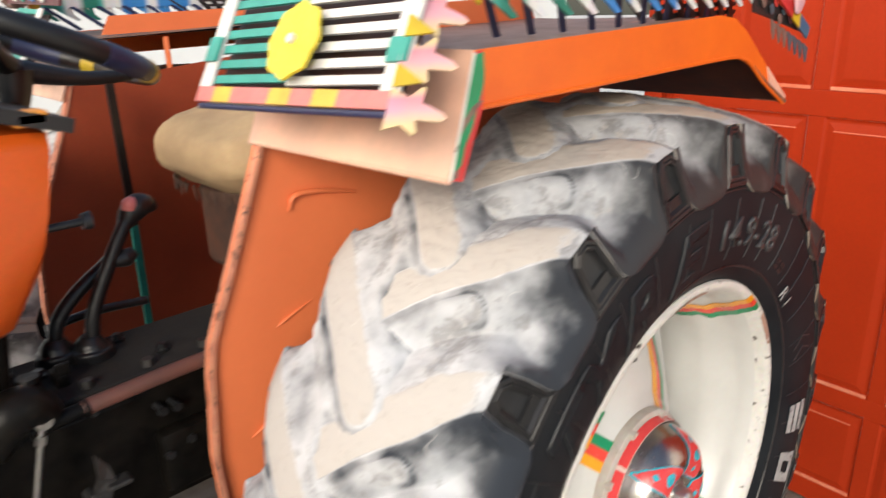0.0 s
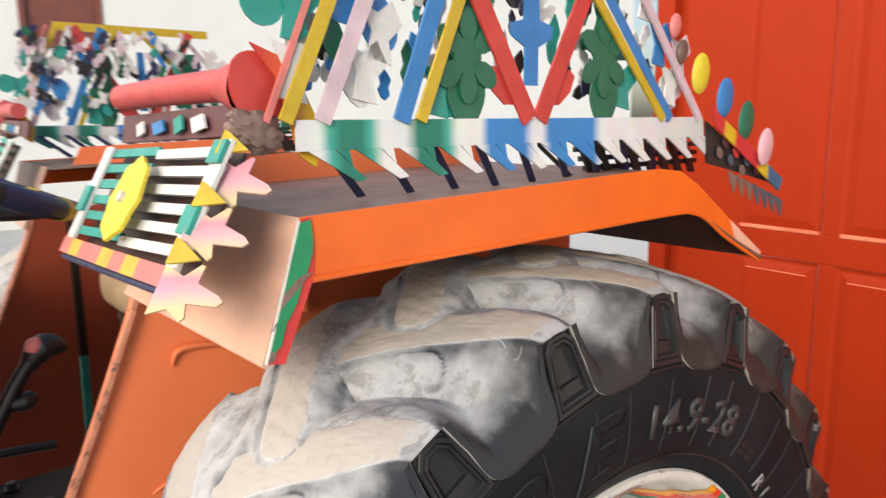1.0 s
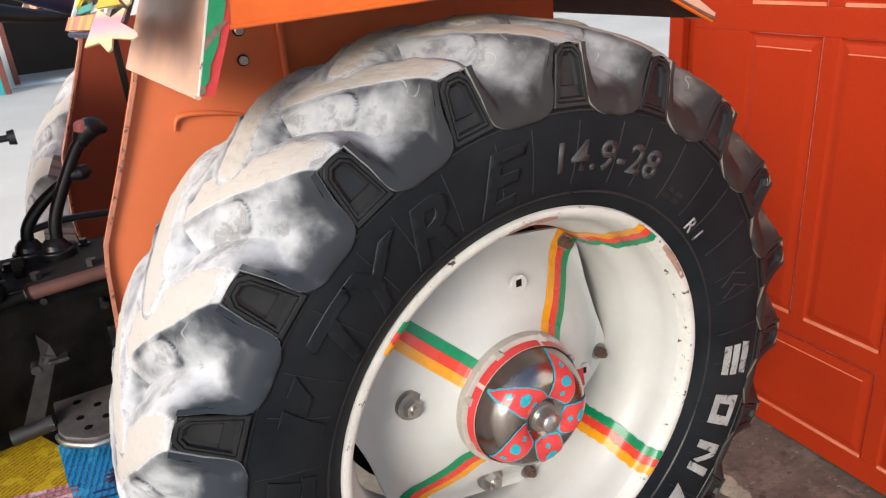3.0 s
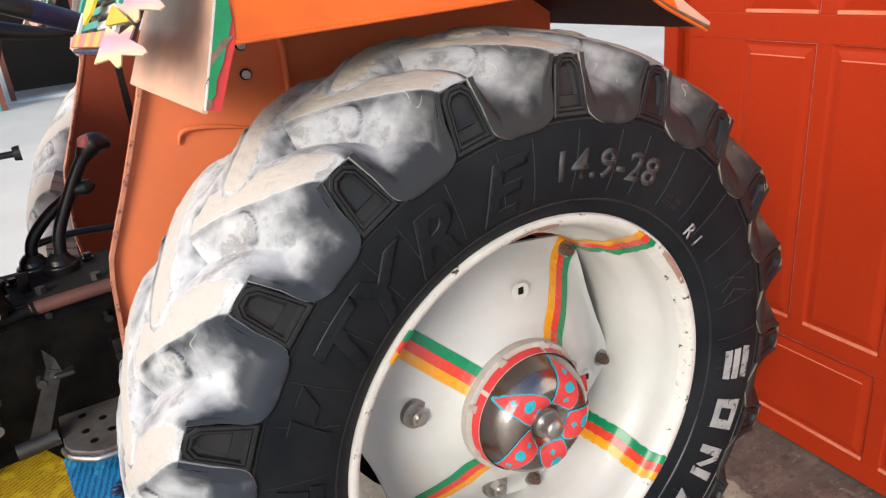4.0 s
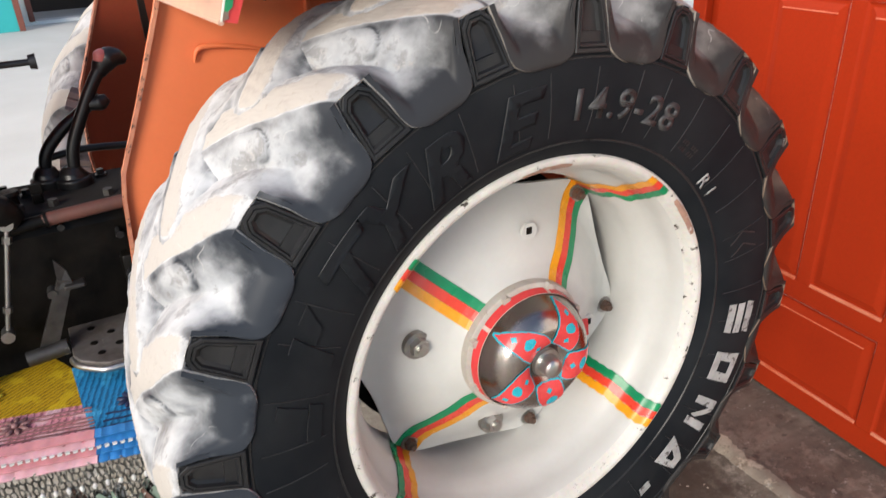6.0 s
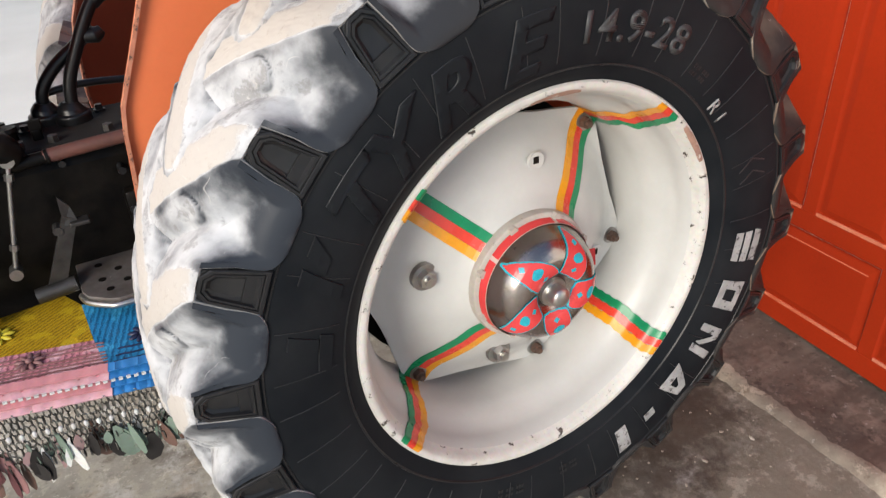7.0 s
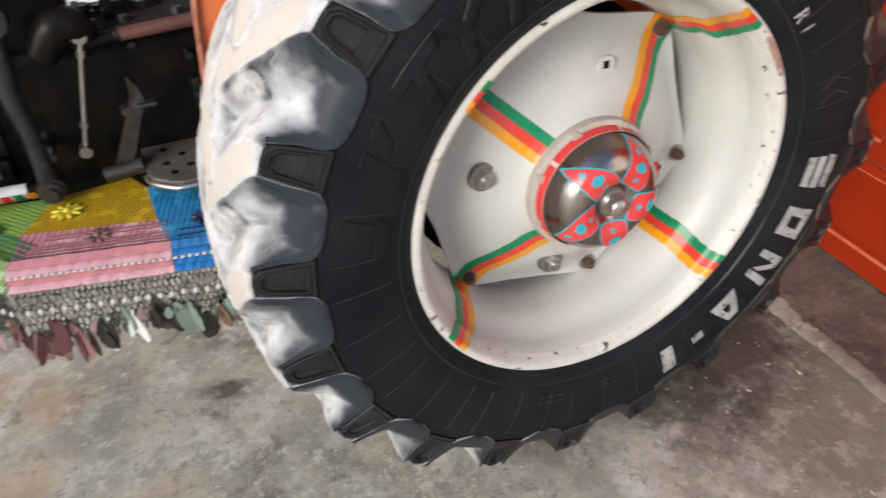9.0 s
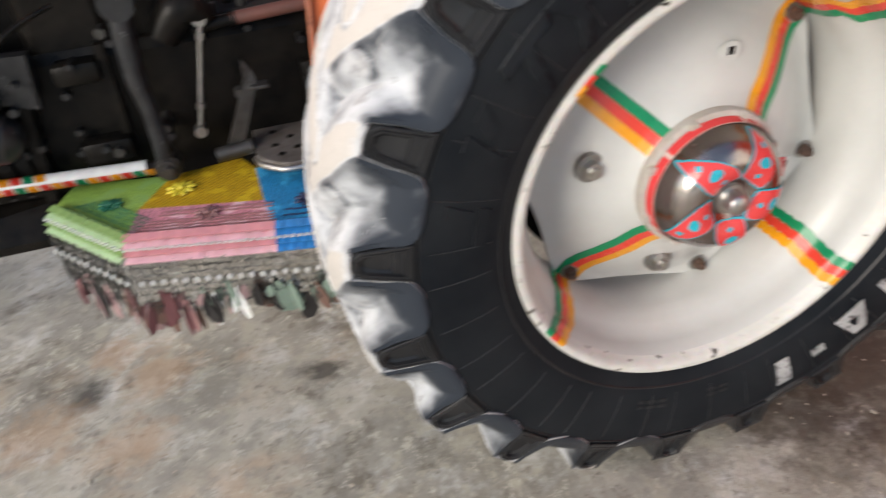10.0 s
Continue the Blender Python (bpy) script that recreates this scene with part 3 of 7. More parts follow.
def polar(r, a, y):
    return Vector((r * math.cos(a), y, ZC + r * math.sin(a)))


def spin(profile, seg=120, closed=False):
    """Revolves (r, y) about the wheel's axle."""
    bm = bmesh.new()
    rings = [[bm.verts.new(polar(r, 2 * math.pi * k / seg, y)) for k in range(seg)] for r, y in profile]
    for a, b in zip(rings, rings[1:] + ([rings[0]] if closed else [])):
        for k in range(seg):
            bm.faces.new((a[k], a[(k + 1) % seg], b[(k + 1) % seg], b[k]))
    return bm


SIDE = [(0.374, 0.010), (0.383, 0.002), (0.395, -0.008), (0.42, -0.020), (0.45, -0.027), (0.49, -0.031), (0.525, -0.031), (0.548, -0.027), (0.566, -0.019),
        (0.580, -0.002), (0.588, 0.014), (0.598, 0.045), (0.608, 0.10), (0.613, 0.165)]


def side_y(r):
    for (r0, y0), (r1, y1) in zip(SIDE, SIDE[1:]):
        if r0 <= r <= r1:
            return y0 + (y1 - y0) * (r - r0) / (r1 - r0)
    return SIDE[0][1]


# crest radius of the tread bars across the tyre, and the way their middle lines run back (y, degrees)
CREST = [(-0.016, 0.6352), (-0.008, 0.6395), (0.000, 0.6435), (0.012, 0.648), (0.04, 0.655), (0.09, 0.661), (0.14, 0.664), (0.19, 0.665), (0.30, 0.661)]
SWEEP = [(-0.06, 0.0), (-0.013, 0.0), (0.0, 0.6), (0.04, 3.2), (0.07, 5.8), (0.125, 9.6), (0.16, 12.6), (0.20, 16.0), (0.30, 24.0)]
NOSE_Y = 0.196
PITCH = 18.0


def along(table, y, k=1):
    for a, b in zip(table, table[1:]):
        if y <= b[0]:
            t = max(0.0, (y - a[0]) / (b[0] - a[0]))
            return a[k] + (b[k] - a[k]) * t
    return table[-1][k]


def smooth01(x):
    x = max(0.0, min(1.0, x))
    return x * x * (3 - 2 * x)


MIDLINE = [(0.64 * radians(along(SWEEP, -0.06 + (NOSE_Y + 0.06) * i / 31)), -0.06 + (NOSE_Y + 0.06) * i / 31) for i in range(32)]


def bar_gap(sx, y):
    """Distance from a bar's middle line on the unrolled tread."""
    best = 9.0
    for (ax, ay), (bx, by) in zip(MIDLINE, MIDLINE[1:]):
        t = max(0.0, min(1.0, ((sx - ax) * (bx - ax) + (y - ay) * (by - ay)) / ((bx - ax) ** 2 + (by - ay) ** 2)))
        best = min(best, math.hypot(sx - ax - (bx - ax) * t, y - ay - (by - ay) * t))
    return best


# floor of the tread from the sidewall lip over the shoulder to the crown: (radius, y, half width of the tongue in degrees)
TONGUE = [(0.532, -0.0285, 0.6), (0.5325, -0.0320, 1.5), (0.5345, -0.0342, 2.6), (0.5385, -0.0350, 3.8), (0.546, -0.0343, 5.1), (0.555, -0.0313, 6.0), (0.567, -0.0250, 6.5), (0.578, -0.0156, 9.0), (0.588, -0.002, 9.0),
          (0.599, 0.018, 9.0), (0.610, 0.045, 9.0), (0.621, 0.08, 9.0), (0.634, 0.12, 9.0), (0.644, 0.165, 9.0), (0.640, 0.185, 9.0), (0.621, 0.21, 9.0), (0.595, 0.245, 9.0)]


def tread_mesh(inner=False):
    """One pitch of the tread, from the middle of one bar to the middle of the next: worn flat crest, broad hollow flank,
    scalloped tongue lapping over the shoulder, a low pill-shaped stud; the mud's thickness rides along."""
    bm = bmesh.new()
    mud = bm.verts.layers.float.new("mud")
    across_c = [-1.0, -0.985, -0.97, -0.96] + [-0.95 + 1.9 * i / 78 for i in range(79)] + [0.96, 0.97, 0.985, 1.0]
    line = []
    for o, p, q, n in zip(TONGUE[:1] + TONGUE, TONGUE, TONGUE[1:], TONGUE[2:] + TONGUE[-1:]):
        k = max(1, int(math.hypot(q[0] - p[0], q[1] - p[1]) / 0.0029))
        for j in range(k):
            t = j / k
            line.append(tuple(b + 0.5 * t * (c - a + t * (2 * a - 5 * b + 4 * c - d + t * (3 * (b - c) + d - a))) for a, b, c, d in zip(o, p, q, n)))
    line.append(TONGUE[-1])
    rows = []
    for r, y, half in line:
        nr, ny = (0.25, -0.97) if r < 0.553 and y < 0 else ((0.75, -0.66) if y < 0.0 else (1, 0))
        lip = y < -0.0155
        half = 9.0 if inner and r > 0.55 else min(half, 9.0)
        yb = max(y, -0.0155)
        shoulder = smooth01((yb + 0.0155) / 0.06)
        row = []
        for c in across_c:
            da = along(SWEEP, y) + PITCH / 2 + half * c
            turn = 2 * math.pi * da / PITCH
            rough = noise.noise((2.2 * math.cos(turn), 2.2 * math.sin(turn), y * 42)) + 0.6 * noise.noise((6 * math.cos(turn), 6 * math.sin(turn), y * 110))
            d1 = bar_gap(0.64 * radians(da), yb)
            d2 = bar_gap(0.64 * radians(da - PITCH), yb)
            w = 0.0195 + 0.0045 * shoulder + 0.0022 * rough * shoulder
            t1 = (d1 - w) / (0.032 + 0.024 * shoulder)
            t2 = (d2 - w) / (0.020 + 0.018 * shoulder)
            far1, far2 = w + 0.036 + 0.024 * shoulder, w + 0.040 + 0.030 * shoulder
            flat = 0.016 - 0.010 * shoulder
            e1, e2 = max(0.0, d1 - flat), max(0.0, d2 - flat)
            h1 = math.cos(math.pi / 2 * min(1.0, e1 / (far1 - flat)) ** 1.35) ** 1.5
            h2 = math.cos(math.pi / 2 * min(1.0, e2 / (far2 - flat)) ** 1.2) ** 1.4
            if lip:
                edge = PITCH / 2 - abs(half * c)
                fade = smooth01((r - 0.548) / 0.032) if r > 0.548 else 0.0
                block = 1 - smooth01((edge - (2.85 - (r - 0.578) * 20)) / 0.5) if r > 0.567 else 0.0
                h1, h2 = max(h1 * fade, block), max(h2 * fade, block)
            h = max(h1, h2)
            rc = along(CREST, yb)
            if inner:
                rc += 0.004 - 0.007 * (1 - smooth01((yb + 0.0155) / 0.05))
            if inner:
                r_in = r + 0.026 * shoulder * (1 - smooth01((y - 0.14) / 0.04))
            else:
                r_in = r
            rr, yy = r_in + (rc - r_in) * h, y + (yb - y) * h
            rr += 0.0016 * rough * (0.25 + 0.75 * h) * shoulder
            # stud in the groove, proud at its outer end
            ax, ay, bx, by = 0.61 * radians(11.2), 0.062, 0.61 * radians(16.2), 0.140
            px, py = 0.61 * radians(da), y
            t = ((px - ax) * (bx - ax) + (py - ay) * (by - ay)) / ((bx - ax) ** 2 + (by - ay) ** 2)
            tc = max(0.0, min(1.0, t))
            dp = math.hypot(px - ax - (bx - ax) * tc, py - ay - (by - ay) * tc)
            stud = (1 - smooth01((dp - 0.0125) / 0.0028)) * (1 - smooth01((tc - 0.10) / 0.6))
            rim_arc = max(0.0, 1 - abs(dp - 0.0125) / 0.0032) * (1 - smooth01(tc / 0.16))
            rr += 0.0034 * stud + 0.0022 * rim_arc
            sk = 0.0
            if lip and r < 0.575:
                sk = 0.006 * smooth01((abs(c) - 0.955) / 0.045)
            v = bm.verts.new(polar(rr - nr * sk, PHASE + radians(da), yy - ny * sk))
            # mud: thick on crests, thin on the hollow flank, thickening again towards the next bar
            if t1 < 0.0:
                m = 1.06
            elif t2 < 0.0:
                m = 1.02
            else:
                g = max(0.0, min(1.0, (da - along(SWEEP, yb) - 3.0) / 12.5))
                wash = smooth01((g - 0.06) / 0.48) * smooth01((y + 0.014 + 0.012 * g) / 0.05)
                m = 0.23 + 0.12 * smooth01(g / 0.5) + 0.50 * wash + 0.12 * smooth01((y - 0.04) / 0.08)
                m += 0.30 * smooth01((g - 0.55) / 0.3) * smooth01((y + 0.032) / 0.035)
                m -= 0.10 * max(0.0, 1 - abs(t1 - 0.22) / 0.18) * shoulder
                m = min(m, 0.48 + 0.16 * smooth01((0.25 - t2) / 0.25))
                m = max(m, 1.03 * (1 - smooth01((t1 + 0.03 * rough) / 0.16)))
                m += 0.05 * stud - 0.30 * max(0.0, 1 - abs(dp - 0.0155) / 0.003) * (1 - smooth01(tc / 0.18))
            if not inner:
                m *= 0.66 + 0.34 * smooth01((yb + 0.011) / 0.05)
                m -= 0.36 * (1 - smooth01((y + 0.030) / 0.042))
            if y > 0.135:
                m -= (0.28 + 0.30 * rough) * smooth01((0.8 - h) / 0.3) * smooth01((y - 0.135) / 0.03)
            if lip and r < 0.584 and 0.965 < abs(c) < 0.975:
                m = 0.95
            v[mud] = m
            row.append(v)
        rows.append(row)
    for p, q in zip(rows, rows[1:]):
        for k in range(len(across_c) - 1):
            bm.faces.new((p[k], p[k + 1], q[k + 1], q[k]))
    return bm


def pocket_mesh():
    """Black shoulder face of a tread bar: ridge all round, sunk middle."""
    bm = bmesh.new()
    out = [(0.546, -3.45), (0.546, 3.45), (0.6215, 2.2), (0.634, 1.0), (0.634, -1.0), (0.6215, -2.2)]
    flange = [(0.575, -1.8), (0.575, 1.8), (0.620, 2.05), (0.6345, 1.65), (0.6345, -1.65), (0.620, -2.05)]

    def ring(shrink, lift, outline=out):
        vs = []
        for r, a in outline:
            rc = 0.5925 + (r - 0.5925) * (1 - shrink * 0.8)
            t = (rc - 0.546) / 0.093
            y = -0.0325 + 0.012 * t + 0.008 * t * t - lift
            vs.append(bm.verts.new(polar(rc, PHASE + radians(a * (1 - shrink)), y)))
        return vs
    rings = [ring(0.0, -0.012, flange), ring(0.0, -0.0045, flange), ring(0.0, -0.004), ring(0.0, 0.0), ring(0.04, 0.0015), ring(0.16, 0.0012), ring(0.20, -0.001), ring(0.24, 0.001), ring(0.33, 0.0005), ring(0.40, -0.0055), ring(0.56, -0.009)]
    for a, b in zip(rings, rings[1:]):
        for k in range(6):
            bm.faces.new((a[k], a[(k + 1) % 6], b[(k + 1) % 6], b[k]))
    bm.faces.new(rings[-1])
    return bm


def mesh_of(bm, name, mats, smooth=True, angle=40):
    me = bpy.data.meshes.new(name)
    bmesh.ops.recalc_face_normals(bm, faces=bm.faces)
    bm.to_mesh(me)
    bm.free()
    for x in mats:
        me.materials.append(x)
    if smooth:
        me.polygons.foreach_set("use_smooth", [True] * len(me.polygons))
        me.set_sharp_from_angle(angle=radians(angle))
    return me


def about_axle(a):
    return Matrix.Translation((0, 0, ZC)) @ Matrix.Rotation(-a, 4, "Y") @ Matrix.Translation((0, 0, -ZC))


def across(y):
    return Matrix.Translation((0, y, 0)) @ Matrix.Diagonal((1, -1, 1, 1)) @ Matrix.Translation((0, -y, 0))


full = SIDE + [(r, 2 * YC - y) for r, y in SIDE[-2::-1]]


def carcass():
    bm = spin(full, 160)
    n = len(full)
    for f in bm.faces:
        c = f.calc_center_median()
        f.material_index = 1 if math.hypot(c.x, c.z - ZC) > 0.589 else 0
    return bm


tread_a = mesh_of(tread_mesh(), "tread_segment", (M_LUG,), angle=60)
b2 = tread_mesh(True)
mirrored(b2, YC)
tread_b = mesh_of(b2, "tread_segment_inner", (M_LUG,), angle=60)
pocket = mesh_of(pocket_mesh(), "pocket", (M_RUBBER_SHINE,), angle=25)

tyre = part("rear_tyre", carcass(), (M_RUBBER, M_TREAD), tractor, "black tractor tyre with white and tan dried dust on the tread", smooth=True)
step = 2 * math.pi / N_LUG
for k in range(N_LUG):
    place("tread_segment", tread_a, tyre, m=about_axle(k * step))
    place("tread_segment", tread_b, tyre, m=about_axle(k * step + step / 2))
    place("shoulder_block", pocket, tyre, m=about_axle(k * step))

# moulded radial lines and rings on the sidewall
bm = bmesh.new()
pts = [0.425 + 0.01 * i for i in range(11)]
rows = []
for r in pts:
    y = side_y(r)
    rows.append([bm.verts.new(polar(r, s * 0.0008 / r, y + d)) for s, d in ((-1, 0.0005), (-0.5, -0.0014), (0.5, -0.0014), (1, 0.0005))])
for a, b in zip(rows, rows[1:]):
    for j in range(3):
        bm.faces.new((a[j], a[j + 1], b[j + 1], b[j]))
rib = mesh_of(bm, "rib", (M_RIB,))
for k in range(40):
    place("mould_line", rib, tyre, m=about_axle(k * step / 2 + radians(2.3 + 1.1 * math.sin(k * 2.1))))
for r0 in (0.5395, 0.4105):
    y = side_y(r0)
    part("ring_line", spin([(r0 - 0.0025, y + 0.001), (r0 - 0.001, y - 0.0018), (r0 + 0.001, y - 0.0018), (r0 + 0.0025, y + 0.001)], 160), M_RUBBER_SHINE, tyre, smooth=True)


def wrap(bm, r0, a0, lift):
    """Bends flat marks (x along the tyre, y outwards, z raised) onto the sidewall."""
    for v in bm.verts:
        r = r0 + v.co.y
        a = a0 - v.co.x / r0
        y = side_y(min(max(r, 0.385), 0.60)) - (lift if v.co.z > 0.5 else -0.002)
        v.co = polar(r, a, y)
    return bm


def edge_faces(bm):
    """Gives the side walls of raised marks the second material."""
    for f in bm.faces:
        zs_ = [v.co.z for v in f.verts]
        f.material_index = 1 if min(zs_) < 0.5 < max(zs_) else 0
    return bm


def text_marks(body, size, r0, a0, lift, gap=1.0, slant=0.0, bold=0.0):
    cu = bpy.data.curves.new("marks", "FONT")
    cu.body, cu.size, cu.extrude, cu.align_x, cu.space_character = body, size, 0.0, "CENTER", gap
    cu.shear, cu.offset = slant, bold
    ob = bpy.data.objects.new("marks", cu)
    scene.collection.objects.link(ob)
    dg = bpy.context.evaluated_depsgraph_get()
    me = bpy.data.meshes.new_from_object(ob.evaluated_get(dg))
    bpy.data.objects.remove(ob)
    bm = bmesh.new()
    bm.from_mesh(me)
    bmesh.ops.remove_doubles(bm, verts=bm.verts, dist=0.0001)
    if size > 0.1:
        for k in range(-6, 12):
            for no in ((1, 0, 0), (0, 1, 0)):
                bmesh.ops.bisect_plane(bm, geom=bm.verts[:] + bm.edges[:] + bm.faces[:], plane_co=(k * 0.0095 + 0.001, k * 0.0095 + 0.001, 0), plane_no=no)
    r = bmesh.ops.extrude_face_region(bm, geom=list(bm.faces))
    for v in r["geom"]:
        if isinstance(v, bmesh.types.BMVert):
            v.co.z = 1.0
    return wrap(edge_faces(bm), r0, a0, lift)


part("size_marking", text_marks("14.9-28", 0.066, 0.448, radians(75.0), 0.0028, 1.10, 0.0, 0.0014), (M_LETTER, M_RIB), tyre, "moulded grey size marking 14.9-28")
part("class_marking", text_marks("R 1", 0.034, 0.418, radians(39), 0.002, 1.1, 0.0, 0.0008), (M_LETTER_W, M_RUBBER), tyre, "small white marking R 1")


def block_shape(outer, inner=()):
    """A plain raised block, with an optional sunk slot."""
    bm = bmesh.new()
    a = [bm.verts.new((x, y, 0)) for x, y in outer]
    f = bm.faces.new(a)
    if inner:
        b = [bm.verts.new((x, y, 0)) for x, y in inner]
        bm.faces.remove(f)
        n = len(a)
        for k in range(n):
            bm.faces.new((a[k], a[(k + 1) % n], b[(k + 1) % n], b[k]))
    bmesh.ops.subdivide_edges(bm, edges=[e for e in bm.edges if e.calc_length() > 0.03], cuts=3)
    r = bmesh.ops.extrude_face_region(bm, geom=list(bm.faces))
    for v in r["geom"]:
        if isinstance(v, bmesh.types.BMVert):
            v.co.z = 1.0
    return bm


frame_o = [(-0.036, -0.034), (0.032, -0.034), (0.038, 0.034), (-0.030, 0.034)]
slot = [(-0.014, -0.016), (0.012, -0.016), (0.017, 0.016), (-0.010, 0.016)]
shapes = [(-6, "s"), (-20, "frame"), (-33.5, "bars"), (-47, "wedge"), (-58, "dash"), (-67.5, "stem")]
for deg, kind in shapes:
    if kind == "s":
        polys = [([(-0.036, 0.014), (0.034, 0.014), (0.038, 0.034), (-0.030, 0.034)], ()), ([(-0.034, -0.010), (0.036, -0.010), (0.037, 0.008), (-0.033, 0.008)], ()),
                 ([(-0.036, -0.034), (0.032, -0.034), (0.036, -0.015), (-0.034, -0.015)], ())]
    elif kind == "frame":
        polys = [(frame_o, slot)]
    elif kind == "bars":
        polys = [([(-0.038, -0.034), (-0.020, -0.034), (-0.012, 0.034), (-0.032, 0.034)], ()), ([(0.016, -0.034), (0.034, -0.034), (0.040, 0.034), (0.022, 0.034)], ()),
                 ([(-0.016, 0.020), (0.010, -0.030), (0.014, -0.012), (-0.008, 0.034)], ())]
    elif kind == "wedge":
        polys = [([(-0.040, -0.034), (0.036, -0.034), (0.020, 0.034), (-0.006, 0.034)], [(-0.010, -0.012), (0.014, -0.012), (0.010, 0.010), (0.002, 0.010)])]
    elif kind == "dash":
        polys = [([(-0.016, -0.010), (0.014, -0.010), (0.018, 0.010), (-0.012, 0.010)], ())]
    else:
        polys = [([(-0.018, -0.034), (0.014, -0.034), (0.022, 0.034), (-0.010, 0.034)], ())]
    bm = bmesh.new()
    for o, i in polys:
        one = block_shape(o, i)
        tmp = bpy.data.meshes.new("tmp")
        one.to_mesh(tmp)
        one.free()
        bm.from_mesh(tmp)
        bpy.data.meshes.remove(tmp)
    edge_faces(bm)
    wrap(bm, 0.478, radians(deg), 0.0025)
    part("white_mark", bm, (M_LETTER_W, M_RUBBER), tyre, "worn white raised sidewall mark")
for ch, deg in (("E", 102.3), ("R", 117.5), ("Y", 131.0), ("T", 141.5)):
    part("raised_letter", text_marks(ch, 0.122, 0.424, radians(deg), 0.0034, 1.0, 0.35, 0.0035), (M_RUBBER, M_RIB), tyre, "black raised letter on the sidewall")
plain = {159: [[(-0.046, -0.036), (-0.022, -0.036), (0.0, 0.036), (-0.024, 0.036)], [(-0.008, 0.0), (0.020, 0.0), (0.046, 0.036), (0.018, 0.036)]],
         178: [[(-0.036, -0.036), (0.030, -0.036), (0.036, -0.014), (-0.030, -0.014)], [(0.006, -0.012), (0.028, -0.012), (0.040, 0.036), (0.018, 0.036)]]}
for deg, polys in ((153, plain[159]), (170, plain[178])):
    bm = bmesh.new()
    for o in polys:
        one = block_shape(o)
        tmp = bpy.data.meshes.new("tmp")
        one.to_mesh(tmp)
        one.free()
        bm.from_mesh(tmp)
        bpy.data.meshes.remove(tmp)
    part("black_mark", wrap(edge_faces(bm), 0.470, radians(deg), 0.0035), (M_RUBBER, M_RIB), tyre, "plain black raised sidewall mark")
for deg, w in ((-86, 0.05), (-105, 0.07), (52, 0.05)):
    for row in (-0.006, 0.006):
        for q in range(int(w / 0.0065)):
            x0 = -w / 2 + q * 0.0065
            if q % 4 == 3:
                continue
            bm = block_shape([(x0, row - 0.0035), (x0 + 0.0042, row - 0.0035), (x0 + 0.0046, row + 0.0035), (x0 + 0.0004, row + 0.0035)])
            part("fine_print", wrap(bm, 0.445, radians(deg), 0.0012), M_RUBBER_SHINE, tyre)
for deg in (18, 14.5):
    for s in (-1, 1):
        bm = block_shape([(-0.010, 0.0), (-0.007, 0.0), (0.012, s * 0.030), (0.009, s * 0.030)])
        part("arrow_mark", wrap(bm, 0.470, radians(deg), 0.0014), M_RIB, tyre)

# rim
RIM = [(0.372, 0.012), (0.3815, 0.006), (0.383, 0.000), (0.3805, -0.0045), (0.374, -0.006), (0.367, -0.003), (0.362, 0.006), (0.357, 0.018), (0.352, 0.026), (0.349, 0.045), (0.345, 0.062),
       (0.334, 0.080), (0.323, 0.098), (0.318, 0.12), (0.316, 0.20), (0.33, 0.26), (0.352, 0.29), (0.37, 0.32), (0.383, 0.33)]


bm = spin(RIM, 144)
for f in bm.faces:
    c = f.calc_center_median()
    f.material_index = 1 if c.y < 0.02 else 0
rim = part("rear_rim", bm, (M_WHITE, M_LIP), tractor, "white painted steel rim with chipped lip", smooth=True)

def lip_patch(a0, a1, k0, k1, mat, name, label):
    """A thin flake following the rim's lip between two angles."""
    bm = bmesh.new()
    rows = []
    for i in range(13):
        a = a0 + (a1 - a0) * i / 12
        shrink = 0.35 * abs(noise.noise((i * 0.7, k0 * 3.1, 2.2))) + 0.4 * abs(2 * i / 12 - 1) ** 3
        row = []
        for k in range(k0, k1 + 1):
            r, y = RIM[k]
            rm, ym = RIM[(k0 + k1) // 2]
            row.append(bm.verts.new(polar(r + (rm - r) * shrink - 0.0008, a, y + (ym - y) * shrink - 0.0010)))
        rows.append(row)
    for p, q in zip(rows, rows[1:]):
        for k in range(len(p) - 1):
            bm.faces.new((p[k], p[k + 1], q[k + 1], q[k]))
    part(name, bm, mat, rim, label, smooth=True)


M_RUSTLIP = material("bare_rusty_lip", (0.46, 0.29, 0.22), (0.28, 0.16, 0.12), 34, 0.6, bump=0.3, wear=(0.55, 0.5, 0.45), wear_at=0.60, wear_scale=50)
lip_patch(radians(27), radians(42), 3, 5, M_RUSTLIP, "rust_patch", "bare rusty patch on the lip")
lip_patch(radians(84), radians(99), 4, 6, M_RUSTLIP, "rust_patch", "bare rusty patch on the lip")

# six-lobed dished wheel disc
LOBE0 = radians(48)


def disc_edge(a):
    """Six blunt corners joined by nearly straight sides."""
    t = (a - LOBE0 + math.pi / 6) % (math.pi / 3) - math.pi / 6
    t = math.pi / 6 - abs(t)
    return min(0.284 / math.cos(t), 0.313) - 0.004 * math.cos(6 * (a - LOBE0) + math.pi)


DISH = [(0.055, 0.060), (0.100, 0.062), (0.118, 0.068), (0.132, 0.083), (0.150, 0.0965), (0.185, 0.113), (0.225, 0.139), (0.262, 0.166), (0.285, 0.177), (0.32, 0.180)]


def disc_y(r):
    """Depth of the dished disc at the radius r."""
    return along(DISH, r)


